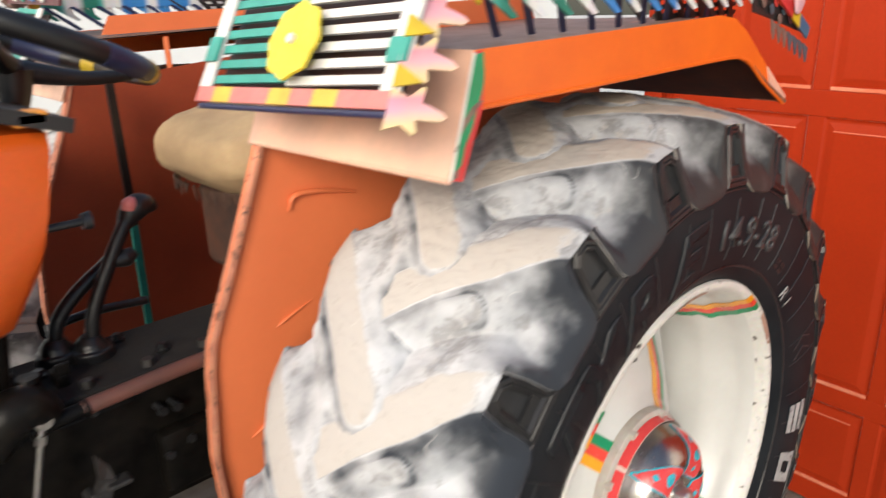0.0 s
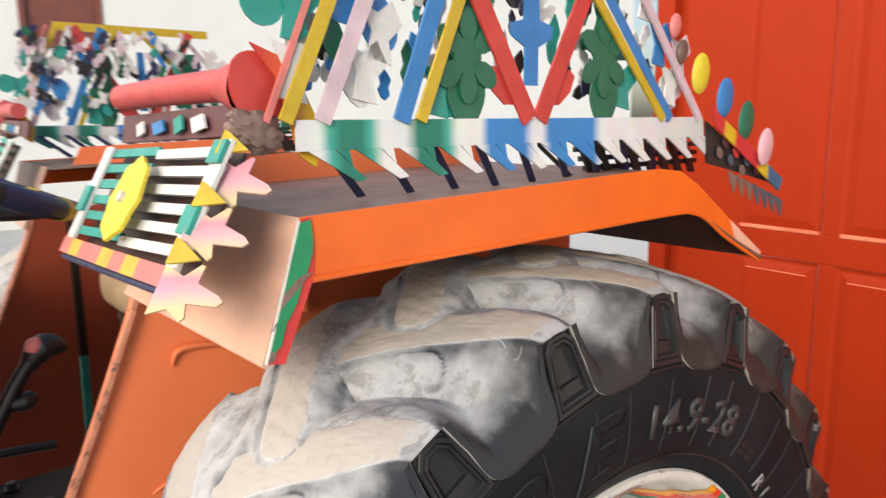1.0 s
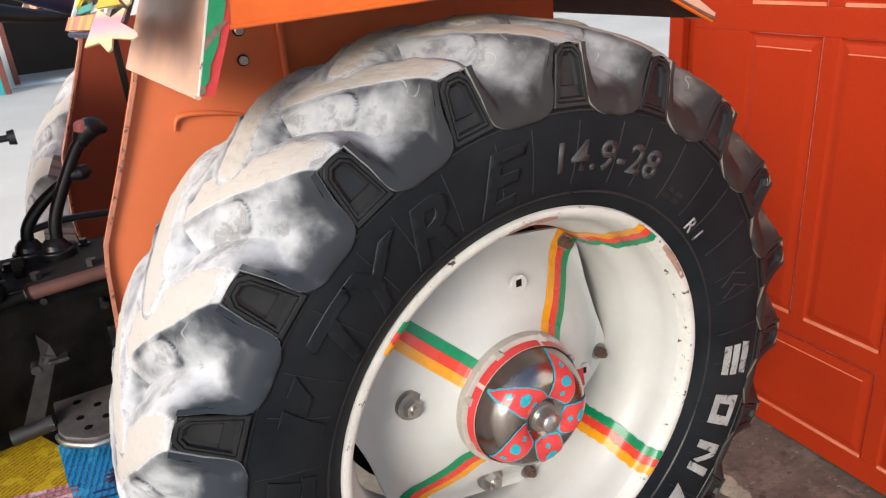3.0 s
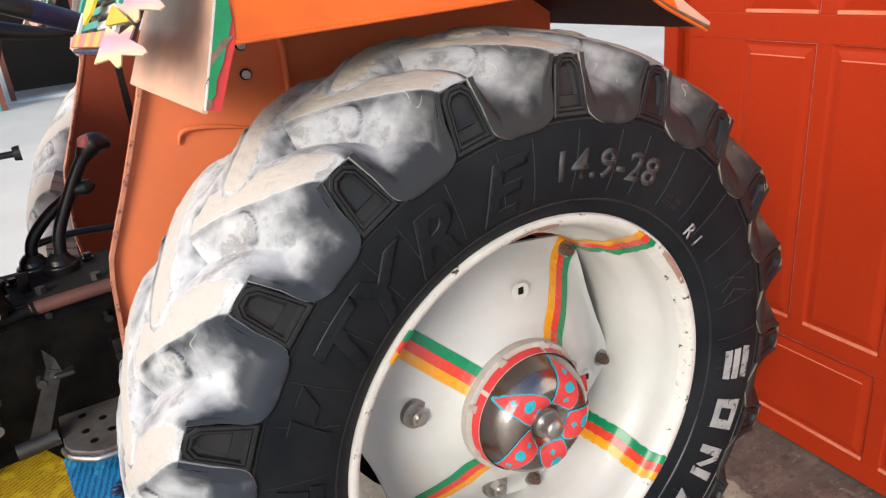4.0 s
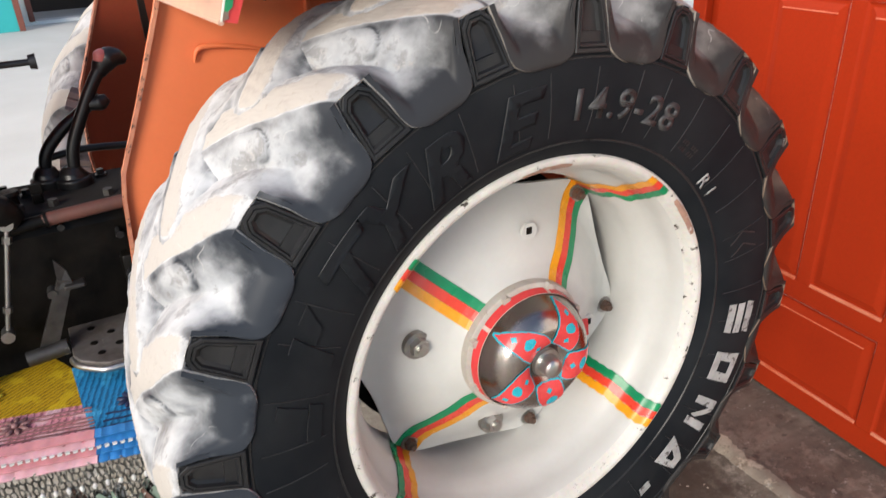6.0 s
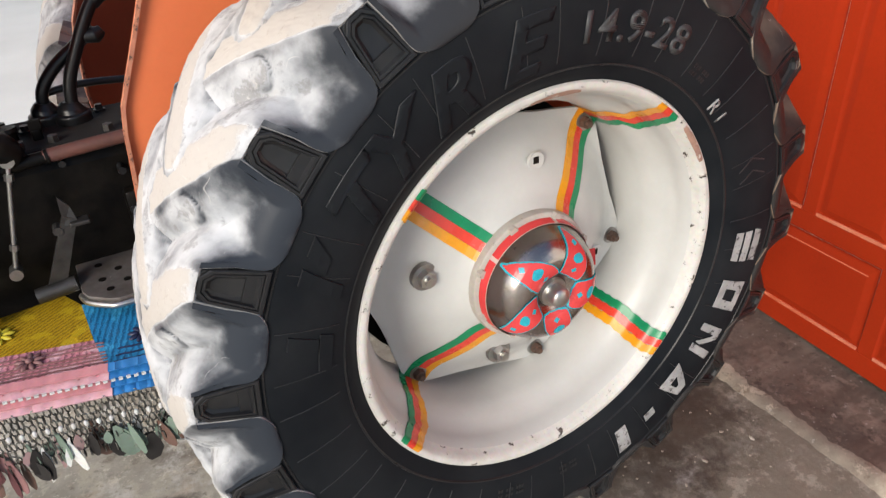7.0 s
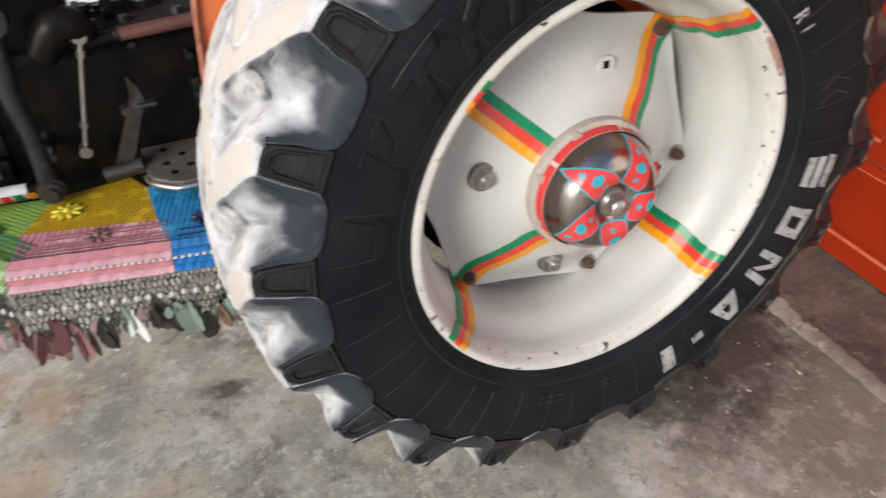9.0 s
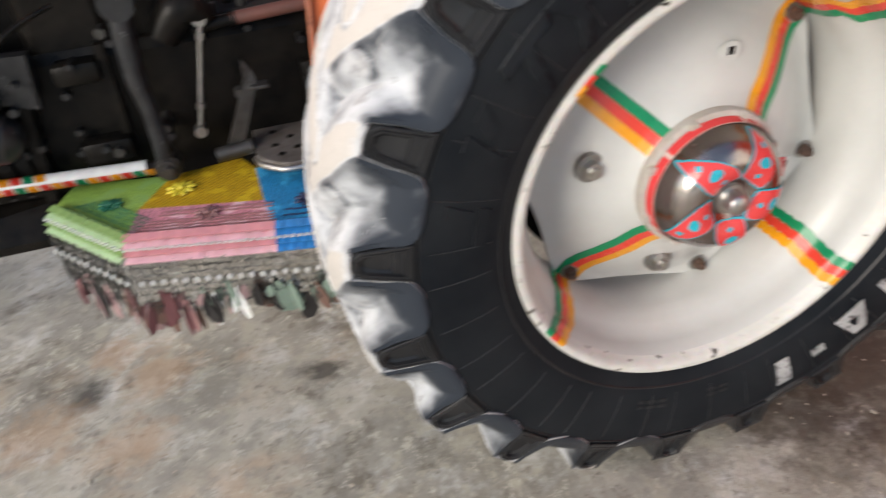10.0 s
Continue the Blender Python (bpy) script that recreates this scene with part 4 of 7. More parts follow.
bm = bmesh.new()
SEG, RR = 180, 40
rings = []
for i in range(RR + 1):
    q = i / RR
    ring = []
    for k in range(SEG):
        a = 2 * math.pi * k / SEG
        r = 0.055 + (disc_edge(a) - 0.055) * q
        ring.append(bm.verts.new(polar(r, a, disc_y(r))))
    rings.append(ring)
for a, b in zip(rings, rings[1:]):
    for k in range(SEG):
        bm.faces.new((a[k], a[(k + 1) % SEG], b[(k + 1) % SEG], b[k]))
holes_a = [radians(d) for d in (168, 77, -13, -102)]
back = bmesh.ops.extrude_face_region(bm, geom=list(bm.faces))
bmesh.ops.translate(bm, vec=(0, 0.009, 0), verts=[v for v in back["geom"] if isinstance(v, bmesh.types.BMVert)])
disc = part("wheel_disc", bm, M_WHITE, rim, "white dished wheel disc", smooth=True)
part("hub_face", spin([(0.001, 0.058), (0.122, 0.060), (0.128, 0.064), (0.130, 0.072), (0.129, 0.084)], 72), M_FLANGE, rim, "worn grey hub flange", smooth=True)


def bolt(a, r, y, mat, name, rad=0.017, h=0.016, washer=True):
    bm = bmesh.new()
    c = polar(r, a, y)
    if washer:
        rod(bm, c + Vector((0, 0.006, 0)), c - Vector((0, 0.004, 0)), rad * 1.5, rad * 1.42, 28)
        for f in bm.faces:
            f.material_index = 1
    rod(bm, c - Vector((0, 0.004, 0)), c - Vector((0, 0.004 + h, 0)), rad, rad * 0.92, 6)
    rod(bm, c - Vector((0, 0.004 + h, 0)), c - Vector((0, 0.012 + h, 0)), rad * 0.55, rad * 0.5, 16)
    part(name, bm, (mat, M_STEEL), rim, smooth=True)


for k, a in enumerate(holes_a):
    if k in (0, 3):
        bolt(a, 0.201, 0.118, M_BOLT, "disc_bolt", 0.0185, 0.014)
    else:
        c = polar(0.206, a, 0.1215)
        bm = bmesh.new()
        rod(bm, c + Vector((0, 0.002, 0)), c - Vector((0, 0.0035, 0)), 0.018, 0.017, 24)
        part("hole_collar", bm, M_WHITE, rim, smooth=True)
        part("hole_core", one_box(c.x - 0.007, c.x + 0.005, c.y - 0.0048, c.y - 0.0025, c.z - 0.005, c.z + 0.009, bevel=0.001), M_BLACK, rim, "dark empty bolt hole")
for k in range(6):
    a = LOBE0 + k * math.pi / 3
    bolt(a, 0.299, disc_y(0.299), M_RUST, "clamp_bolt", 0.013, 0.012)


def stripe(a, r_from, r_to, off, width, surf, mat):
    """A strip of tape laid along a spoke line, off to one side, on the disc or on the barrel."""
    bm = bmesh.new()
    n = 34
    rows = []
    for i in range(n + 1):
        t = i / n
        r = r_from + (r_to - r_from) * t
        row = []
        for e in (0, 1):
            o = off + width * e
            aa = a + math.asin(max(-0.9, min(0.9, o / r)))
            row.append(bm.verts.new(polar(r, aa, surf(r, aa))))
        rows.append(row)
    for p, q in zip(rows, rows[1:]):
        bm.faces.new((p[0], p[1], q[1], q[0]))
    r = bmesh.ops.extrude_face_region(bm, geom=list(bm.faces))
    bmesh.ops.translate(bm, vec=(0, -0.0012, 0), verts=[v for v in r["geom"] if isinstance(v, bmesh.types.BMVert)])
    return part("tape_stripe", bm, mat, rim, smooth=False)


def on_disc(r, a):
    return disc_y(r) - 0.0012


LIPWAY = [RIM[k] for k in range(14, 2, -1)]


WAVER = {48: [(-0.006, 3.2), (0.010, 2.8), (0.025, 2.4), (0.05, 0.5), (0.06, 0.0), (0.076, -0.6), (0.093, 4.4), (0.15, 2.2), (0.2, 0.0)],
         138: [(-0.006, -2.3), (0.2, 0.0)],
         -132: [(-0.006, -14.7), (0.028, -11.7), (0.05, -8.2), (0.073, -7.6), (0.115, -9.0), (0.16, -5.0), (0.2, 0.0)],
         -42: [(-0.006, 1.7), (0.015, 0.6), (0.06, 1.0), (0.092, 2.0), (0.159, 1.3), (0.2, 1.3)]}


def barrel_stripe(deg, off, width, mat):
    """Tape from the disc up the barrel and over the lip."""
    a = radians(deg)
    fine = []
    for (r0, y0), (r1, y1) in zip(LIPWAY, LIPWAY[1:]):
        k = max(2, int(math.hypot(r1 - r0, y1 - y0) / 0.006))
        fine += [(r0 + (r1 - r0) * q / k, y0 + (y1 - y0) * q / k) for q in range(k)]
    bm = bmesh.new()
    rows = []
    for i, (r, y) in enumerate(fine):
        sh = off + r * radians(along(WAVER[deg], y)) + 0.0012 * math.sin(i * 1.7 + off * 90)
        rows.append([bm.verts.new(polar(r - 0.0012, a + (sh + width * e) / r, y - 0.0012)) for e in (0, 0.5, 1)])
    for p_, q_ in zip(rows, rows[1:]):
        for e in (0, 1):
            bm.faces.new((p_[e], p_[e + 1], q_[e + 1], q_[e]))
    rr = bmesh.ops.extrude_face_region(bm, geom=list(bm.faces))
    for v_ in rr["geom"]:
        if isinstance(v_, bmesh.types.BMVert):
            d_ = Vector((v_.co.x, 0, v_.co.z - ZC)).normalized()
            v_.co -= d_ * 0.0008 + Vector((0, 0.0006, 0))
    part("tape_stripe", bm, mat, rim, smooth=True)


for deg in (48, 138, -132, -42):
    a = radians(deg)
    order = (M_TAPE_G, M_TAPE_R, M_TAPE_O) if deg != -42 else (M_TAPE_O, M_TAPE_R, M_TAPE_G)
    for off, mat in zip((-0.028, -0.009, 0.010), order):
        stripe(a, 0.126, disc_edge(a) - 0.002, off, 0.0187, on_disc, mat)
        barrel_stripe(deg, off, 0.0187, mat)

# chrome hub cap with film petals, a banded edge and a nut
CAP = [(0.0, 0.006), (0.026, 0.005), (0.034, -0.001), (0.046, -0.0105), (0.062, -0.0145), (0.078, -0.0125), (0.092, -0.0045), (0.102, 0.0085), (0.108, 0.021), (0.113, 0.038), (0.116, 0.056)]
CAP_R = 0.116


def dome_y(r):
    """Front of the cap at the radius r: a full dome with a sunk middle."""
    return (along(CAP, r - 0.004) + 2 * along(CAP, r) + along(CAP, min(r + 0.004, CAP_R))) / 4 if r < CAP_R else 0.056


dome = [(0.119, 0.070), (0.1195, 0.062), (0.118, 0.058)] + [(r, dome_y(r)) for r in [CAP_R * math.sin(i * math.pi / 2 / 30) for i in range(30, -1, -1)]]
cap = part("hub_cap", spin(dome, 96), M_CHROME, rim, "domed chrome hub cap with red and turquoise film petals", smooth=True)
M_CREAM = material("cream_film_edge", (0.74, 0.60, 0.52), (0.62, 0.46, 0.40), 30, 0.35, bump=0.02)


CAP_LINE = [(r, dome_y(r)) for r in [0.1150 - 0.0012 * i for i in range(68)]]
CAP_LEN = [0.0]
for p, q in zip(CAP_LINE, CAP_LINE[1:]):
    CAP_LEN.append(CAP_LEN[-1] + math.hypot(q[0] - p[0], q[1] - p[1]))


def cap_at(f):
    """Radius and depth at the share f of the way from the cap's edge to its sunk middle."""
    k = min(range(len(CAP_LEN)), key=lambda i: abs(CAP_LEN[i] - f * CAP_LEN[-1]))
    return CAP_LINE[k]


def film(outline, lift, n=9):
    """A piece of film on the dome; outline(t) gives (share of the way in, angle, half width) along its middle line."""
    bm = bmesh.new()
    rows = []
    for i in range(33):
        f, a, h = outline(i / 32)
        r, y = cap_at(f)
        rows.append([bm.verts.new(polar(r + lift * 0.7, a + h * (2 * k / (n - 1) - 1) / max(r, 0.04), y - lift)) for k in range(n)])
    for p, q in zip(rows, rows[1:]):
        for k in range(n - 1):
            bm.faces.new((p[k], p[k + 1], q[k + 1], q[k]))
    r = bmesh.ops.extrude_face_region(bm, geom=list(bm.faces))
    bmesh.ops.translate(bm, vec=(0, -0.0006, 0), verts=[v for v in r["geom"] if isinstance(v, bmesh.types.BMVert)])
    return bm


PETAL_W = [(0.0, 0.003), (0.10, 0.008), (0.28, 0.0165), (0.48, 0.025), (0.68, 0.0310), (0.84, 0.0300), (1.0, 0.024)]


def swirl(f):
    """The petals bend round like a pinwheel towards the nut."""
    return radians(20) * smooth01((f - 0.05) / 0.9)


def petal_line(a, inset=0.0):
    """Pointed at the banded edge, widest near the nut, with a blunt inner end."""
    def outline(t):
        f = 0.09 + inset * 11 + (0.885 - inset * 16) * t
        h = along(PETAL_W, t) * (1 - 0.5 * smooth01((t - 0.88) / 0.12) ** 2)
        return min(f, 0.985), a - swirl(f), max(0.0008, h - inset)
    return outline


def spot_line(a, f0, half, wide, power):
    def outline(t):
        return f0 + half * (2 * t - 1), a - swirl(f0), max(0.0003, wide * (1 - abs(2 * t - 1) ** power))
    return outline


PETALS = [radians(d) for d in (141, 71, -1, -72, -145)]
for a in PETALS:
    part("petal_border", film(petal_line(a), 0.0010), M_TURQ, rim, "thin turquoise petal border")
    part("petal", film(petal_line(a, 0.0026), 0.0018), M_CORAL, rim, "coral red film petal")
    for r0, hl, wd, pw in ((0.40, 0.060, 0.0062, 1.0), (0.63, 0.085, 0.0120, 2.6), (0.83, 0.050, 0.0062, 1.0)):
        part("petal_spot", film(spot_line(a, r0, hl, wd, pw), 0.0026, 5), M_TURQ, rim)
band_r = [(0.1190, 0.0620), (0.1180, 0.0560), (0.1166, 0.0500), (0.1150, 0.0435)]


def band_piece(a0, a1, f0, f1, lift):
    """Part of the banded edge between two angles; f runs across the band."""
    bm = bmesh.new()
    rows = []
    n = max(2, int(abs(a1 - a0) / 0.06))
    for i in range(n + 1):
        a = a0 + (a1 - a0) * i / n
        row = []
        for k in range(5):
            f = (f0 + (f1 - f0) * k / 4) * 3
            j = min(int(f), 2)
            (r0, y0), (r1, y1) = band_r[j], band_r[j + 1]
            row.append(bm.verts.new(polar(r0 + (r1 - r0) * (f - j) + lift, a, y0 + (y1 - y0) * (f - j) - lift)))
        rows.append(row)
    for p, q in zip(rows, rows[1:]):
        for k in range(4):
            bm.faces.new((p[k], p[k + 1], q[k + 1], q[k]))
    r = bmesh.ops.extrude_face_region(bm, geom=list(bm.faces))
    bmesh.ops.translate(bm, vec=(0, -0.0006, 0), verts=[v for v in r["geom"] if isinstance(v, bmesh.types.BMVert)])
    return bm


for k, a in enumerate(PETALS):
    b = PETALS[(k + 1) % 5]
    b = b if b < a else b - 2 * math.pi
    part("cap_band", band_piece(a, b, 0.0, 1.0, 0.0008), M_CREAM, rim, "cream film edge band")
    part("band_field", band_piece(a - 0.035, b + 0.035, 0.07, 0.92, 0.0016), M_CORAL, rim, "coral red band field")
# studs under the cap's edge
for k in range(8):
    a = radians(22 + 45 * k)
    part("flange_stud", rod(bmesh.new(), polar(0.1215, a, 0.066), polar(0.1215, a, 0.054), 0.0095, 0.0085, 6), M_FLANGE, rim)
# torn cap rim curling up at one side
bm = quad_plate(polar(0.112, radians(-8), 0.050), polar(0.138, radians(-6), 0.046), polar(0.137, radians(9), 0.049), polar(0.113, radians(12), 0.052), 0.0015)
part("torn_film", bm, M_CORAL, rim, "torn coral film flap")
bm = bmesh.new()
rod(bm, (0, 0.008, ZC), (0, -0.004, ZC), 0.029, 0.027, 36)
rod(bm, (0, -0.004, ZC), (0, -0.023, ZC), 0.0205, 0.0190, 24)
bmesh.ops.create_uvsphere(bm, u_segments=24, v_segments=14, radius=1.0, matrix=Matrix.Translation((0, -0.023, ZC)) @ Matrix.Diagonal((0.0188, 0.009, 0.0188, 1)))
part("hub_nut", bm, M_BOLT, rim, "round-headed steel nut", smooth=True)

# far rear wheel
far_tyre = place("rear_tyre", tyre.data, tractor, "dusty tractor tyre", Matrix.Translation((-0.055, 0, 0)) @ across(MID))
for k in range(N_LUG):
    place("tread_segment", tread_a, far_tyre, m=about_axle(k * step + 0.06))
    place("tread_segment", tread_b, far_tyre, m=about_axle(k * step + step / 2 + 0.06))
place("rear_rim", rim.data, tractor, "white painted steel rim", Matrix.Translation((-0.055, 0, 0)) @ across(MID))

# ---------------------------------------------------------------- fenders
def both(name, bm, mat, label="", smooth=False):
    """A part on the near side and its twin on the far side."""
    ob = part(name, bm, mat, tractor, label, smooth=smooth)
    place(name, ob.data, tractor, label, across(MID))
    return ob


# near-black brown: shade under the fender as colour; the seat base shares it
M_UNDER = material("dark_brown_with_shade", (0.030, 0.014, 0.010), (0.095, 0.034, 0.018), 12, 0.75, bump=0.3)
M_CHIP_HEM = material("rusty_hem", (0.13, 0.06, 0.045), (0.30, 0.13, 0.08), 45, 0.7, bump=0.4)
FY0, FY1 = 0.076, 0.462
TOPLINE = [(-0.408, 1.402), (-0.30, 1.406), (0.0, 1.415), (0.17, 1.420), (0.22, 1.414), (0.27, 1.390), (0.36, 1.332), (0.468, 1.262)]
bm = bmesh.new()
rows = []
for x, z in TOPLINE:
    rows.append([bm.verts.new((x, y, z + 0.002 * math.sin(y * 30 + x * 9))) for y in (FY0 + 0.004, 0.15, 0.25, 0.35, FY1)])
for a, b in zip(rows, rows[1:]):
    for k in range(4):
        bm.faces.new((a[k], a[k + 1], b[k + 1], b[k]))
r = bmesh.ops.extrude_face_region(bm, geom=list(bm.faces))
bmesh.ops.translate(bm, vec=(0, 0, -0.004), verts=[v for v in r["geom"] if isinstance(v, bmesh.types.BMVert)])
both("fender_top", bm, M_FENDER_TOP, "worn brown fender top sheet", smooth=True)

skirt = [(-0.408, 1.4045), (0.17, 1.4225), (0.222, 1.4165), (0.272, 1.3925), (0.362, 1.3345), (0.472, 1.2625), (0.466, 1.250), (0.36, 1.300), (0.30, 1.335), (0.262, 1.349), (0.20, 1.3535), (-0.398, 1.342)]
both("fender_skirt", plate(skirt, 0.004, upright(FY0 + 0.004)), M_FENDER, "bright orange fender skirt")
both("skirt_edge", sweep(bmesh.new(), [(0.466, FY0, 1.251), (0.36, FY0, 1.301), (0.30, FY0, 1.336), (0.262, FY0, 1.3495), (0.20, FY0, 1.354), (-0.10, FY0, 1.348), (-0.398, FY0, 1.3425)], 0.0035, 8), M_FENDER, smooth=True)
both("rear_lip", plate([(0.368, 1.329), (0.425, 1.2935), (0.473, 1.264), (0.467, 1.251), (0.43, 1.2695), (0.392, 1.288)], 0.0025, upright(FY0 + 0.0005)), M_PEACH, "faded peach worn lip")
both("chipped_hem", sweep(bmesh.new(), [(0.468, FY0 - 0.002, 1.255), (0.42, FY0 - 0.002, 1.277), (0.36, FY0 - 0.002, 1.305), (0.31, FY0 - 0.002, 1.333)], [0.004, 0.0032, 0.0026, 0.001], 8), M_CHIP_HEM, "rusty chipped hem", smooth=True)
# extra sheet below the fender top, coloured as dark as its shade
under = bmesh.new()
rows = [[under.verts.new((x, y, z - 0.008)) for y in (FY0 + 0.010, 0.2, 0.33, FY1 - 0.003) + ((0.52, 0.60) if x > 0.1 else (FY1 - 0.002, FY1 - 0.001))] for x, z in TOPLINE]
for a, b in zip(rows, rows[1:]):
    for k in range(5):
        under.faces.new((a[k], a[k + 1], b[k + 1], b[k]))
both("underside", under, M_UNDER, "added fender underside sheet, its shade put into the colour", smooth=True)
both("rear_wall", plate([(0.16, 1.412), (0.16, 1.20), (0.34, 1.19), (0.44, 1.215), (0.466, 1.252), (0.36, 1.325), (0.27, 1.383), (0.22, 1.407)], 0.004, upright(0.604)), M_UNDER, "inner wall at the fender's rear, its shade put into the colour")
both("rear_edge", sweep(bmesh.new(), [(0.468, FY0, 1.258), (0.470, 0.27, 1.260), (0.468, 0.603, 1.258)], 0.005, 8), M_FENDER_EDGE, smooth=True)

bm = quad_plate((-0.408, FY0, 1.404), (-0.449, FY0, 1.268), (-0.470, 0.465, 1.272), (-0.412, 0.465, 1.404), -0.004)
bmesh.ops.subdivide_edges(bm, edges=list(bm.edges), cuts=2, use_grid_fill=True)
both("front_plate", bm, M_PEACH, "faded peach front plate with rust stains")
band_f = ((-0.410, 1.402), (-0.451, 1.268))
band_r0 = ((-0.398, 1.404), (-0.3945, 1.372), (-0.3985, 1.341), (-0.432, 1.264))


def band_at(u, v):
    """A place on the plate's side band: u from its front to its rear edge, v from the top down."""
    f = Vector(band_f[0]).lerp(Vector(band_f[1]), v)
    k = min(int(v * 3), 2)
    return tuple(f.lerp(Vector(band_r0[k]).lerp(Vector(band_r0[k + 1]), v * 3 - k), u))


def band_sheet(pts, name, mat, y, label=""):
    both(name, plate([band_at(u, v) for u, v in pts], 0.0015, upright(y)), mat, label)


band_sheet([(0, 0), (1, 0), (1, 0.33), (1, 0.66), (1, 1), (0, 1)], "front_band", paint("signal_red", (0.72, 0.05, 0.05)), FY0 - 0.0005, "red painted side band")
G_BAND = paint("emerald_paint", (0.008, 0.30, 0.12))
band_sheet([(0.06, 0.02), (0.92, 0.02), (0.94, 0.20), (0.88, 0.34), (0.74, 0.50), (0.40, 0.48), (0.06, 0.52)], "band_patch", G_BAND, FY0 - 0.0028, "green painted patch")
band_sheet([(0.04, 0.64), (0.30, 0.61), (0.64, 0.58), (0.58, 0.70), (0.40, 0.79), (0.46, 0.90), (0.24, 0.925), (0.05, 0.91)], "band_patch", G_BAND, FY0 - 0.0028)
M_CHIP = material("bare_chipped_metal", (0.30, 0.20, 0.16), (0.16, 0.10, 0.08), 40, 0.6, bump=0.3)
band_sheet([(0.03, 0.52), (0.40, 0.48), (0.74, 0.50), (0.92, 0.55), (0.64, 0.58), (0.30, 0.61), (0.03, 0.64)], "chipped_patch", M_CHIP, FY0 - 0.0024, "chipped bare metal patch")
band_sheet([(0.03, 0.912), (0.30, 0.925), (0.38, 0.975), (0.03, 0.995)], "chipped_patch", M_CHIP, FY0 - 0.0024)
both("band_edge", sweep(bmesh.new(), [(-0.4102, FY0 - 0.002, 1.402), (-0.430, FY0 - 0.002, 1.336), (-0.451, FY0 - 0.002, 1.268)], 0.0018, 6), M_LIP, "pale worn edge", smooth=True)
both("plate_lip", sweep(bmesh.new(), [(-0.451, FY0, 1.267), (-0.461, 0.27, 1.269), (-0.471, 0.465, 1.271)], 0.004, 8), M_PEACH, smooth=True)

# inner mudguard wall with its rusty folded edge
EDGE = [(-0.455, 1.30), (-0.471, 1.25), (-0.503, 1.17), (-0.531, 1.10), (-0.561, 1.03), (-0.580, 0.985), (-0.588, 0.94), (-0.592, 0.89), (-0.600, 0.80), (-0.596, 0.72), (-0.57, 0.60)]
bm = bmesh.new()
rows = []
for i, (x, z) in enumerate(EDGE):
    rows.append([bm.verts.new((x + (0.42 - x) * t, 0.462 + 0.003 * math.sin(t * 7 + z * 11), z + (0.12 - z * 0.03) * t * (1 if i < 2 else 0.3))) for t in [j / 12 for j in range(13)]])
for a, b in zip(rows, rows[1:]):
    for k in range(12):
        bm.faces.new((a[k], a[k + 1], b[k + 1], b[k]))
r = bmesh.ops.extrude_face_region(bm, geom=list(bm.faces))
bmesh.ops.translate(bm, vec=(0, 0.004, 0), verts=[v for v in r["geom"] if isinstance(v, bmesh.types.BMVert)])
near_wall = part("mudguard_wall", bm, M_FENDER_IN, tractor, "orange inner mudguard wall", smooth=True)
# far copy in a darker red that has the wall's shade in it
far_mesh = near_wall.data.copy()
far_mesh.materials[0] = material("shaded_red_paint", (0.42, 0.075, 0.028), (0.32, 0.055, 0.02), 5, 0.5, bump=0.1)
place("mudguard_wall", far_mesh, tractor, "inner mudguard wall, its shade put into a darker red", across(MID))
bm = bmesh.new()
prev = None
for x, z in EDGE:
    row = [bm.verts.new(c) for c in ((x - 0.001, 0.448, z), (x + 0.001, 0.472, z), (x + 0.007, 0.472, z), (x + 0.006, 0.448, z))]
    if prev:
        for k in range(4):
            bm.faces.new((prev[k], prev[(k + 1) % 4], row[(k + 1) % 4], row[k]))
    prev = row
both("folded_edge", bm, M_FENDER_EDGE, "chipped and rusty folded edge")
both("pressed_rib", sweep(bmesh.new(), [(-0.422, 0.459, 1.156), (-0.417, 0.458, 1.173), (-0.405, 0.4575, 1.180), (-0.375, 0.458, 1.179), (-0.336, 0.460, 1.172), (-0.291, 0.4625, 1.161)], [0.0015, 0.0042, 0.0048, 0.0045, 0.004, 0.002], 10), M_FENDER_IN, smooth=True)
for x0, z0, w in ((-0.47, 0.97, 0.08), (-0.53, 0.80, 0.08), (-0.40, 1.245, 0.07)):
    bm = sweep(bmesh.new(), [(x0, 0.462, z0), (x0 + 0.02, 0.458, z0 + 0.012), (x0 + w * 0.6, 0.4585, z0 + 0.022), (x0 + w, 0.462, z0 + 0.03)], [0.0006, 0.0028, 0.0025, 0.0006], 10)
    both("pressed_rib", bm, M_FENDER_IN, smooth=True)
both("stiffener", one_box(-0.216, -0.206, 0.445, 0.461, 1.20, 1.395, bevel=0.003), M_FENDER_IN)
for x, z in ((-0.282, 1.307), (-0.283, 1.256)):
    both("bolt_washer", rod(bmesh.new(), (x, 0.4605, z), (x, 0.457, z), 0.0105, 0.010, 20), M_BLACK, smooth=True)
    both("bolt_head", rod(bmesh.new(), (x, 0.457, z), (x, 0.451, z), 0.0078, 0.0072, 20), P["white"], "pale bolt head", smooth=True)

both("raised_inner_lip", quad_plate((-0.36, 0.459, 1.405), (0.17, 0.459, 1.418), (0.15, 0.462, 1.462), (-0.34, 0.462, 1.446), 0.004), M_FENDER_IN, "orange raised inner lip")

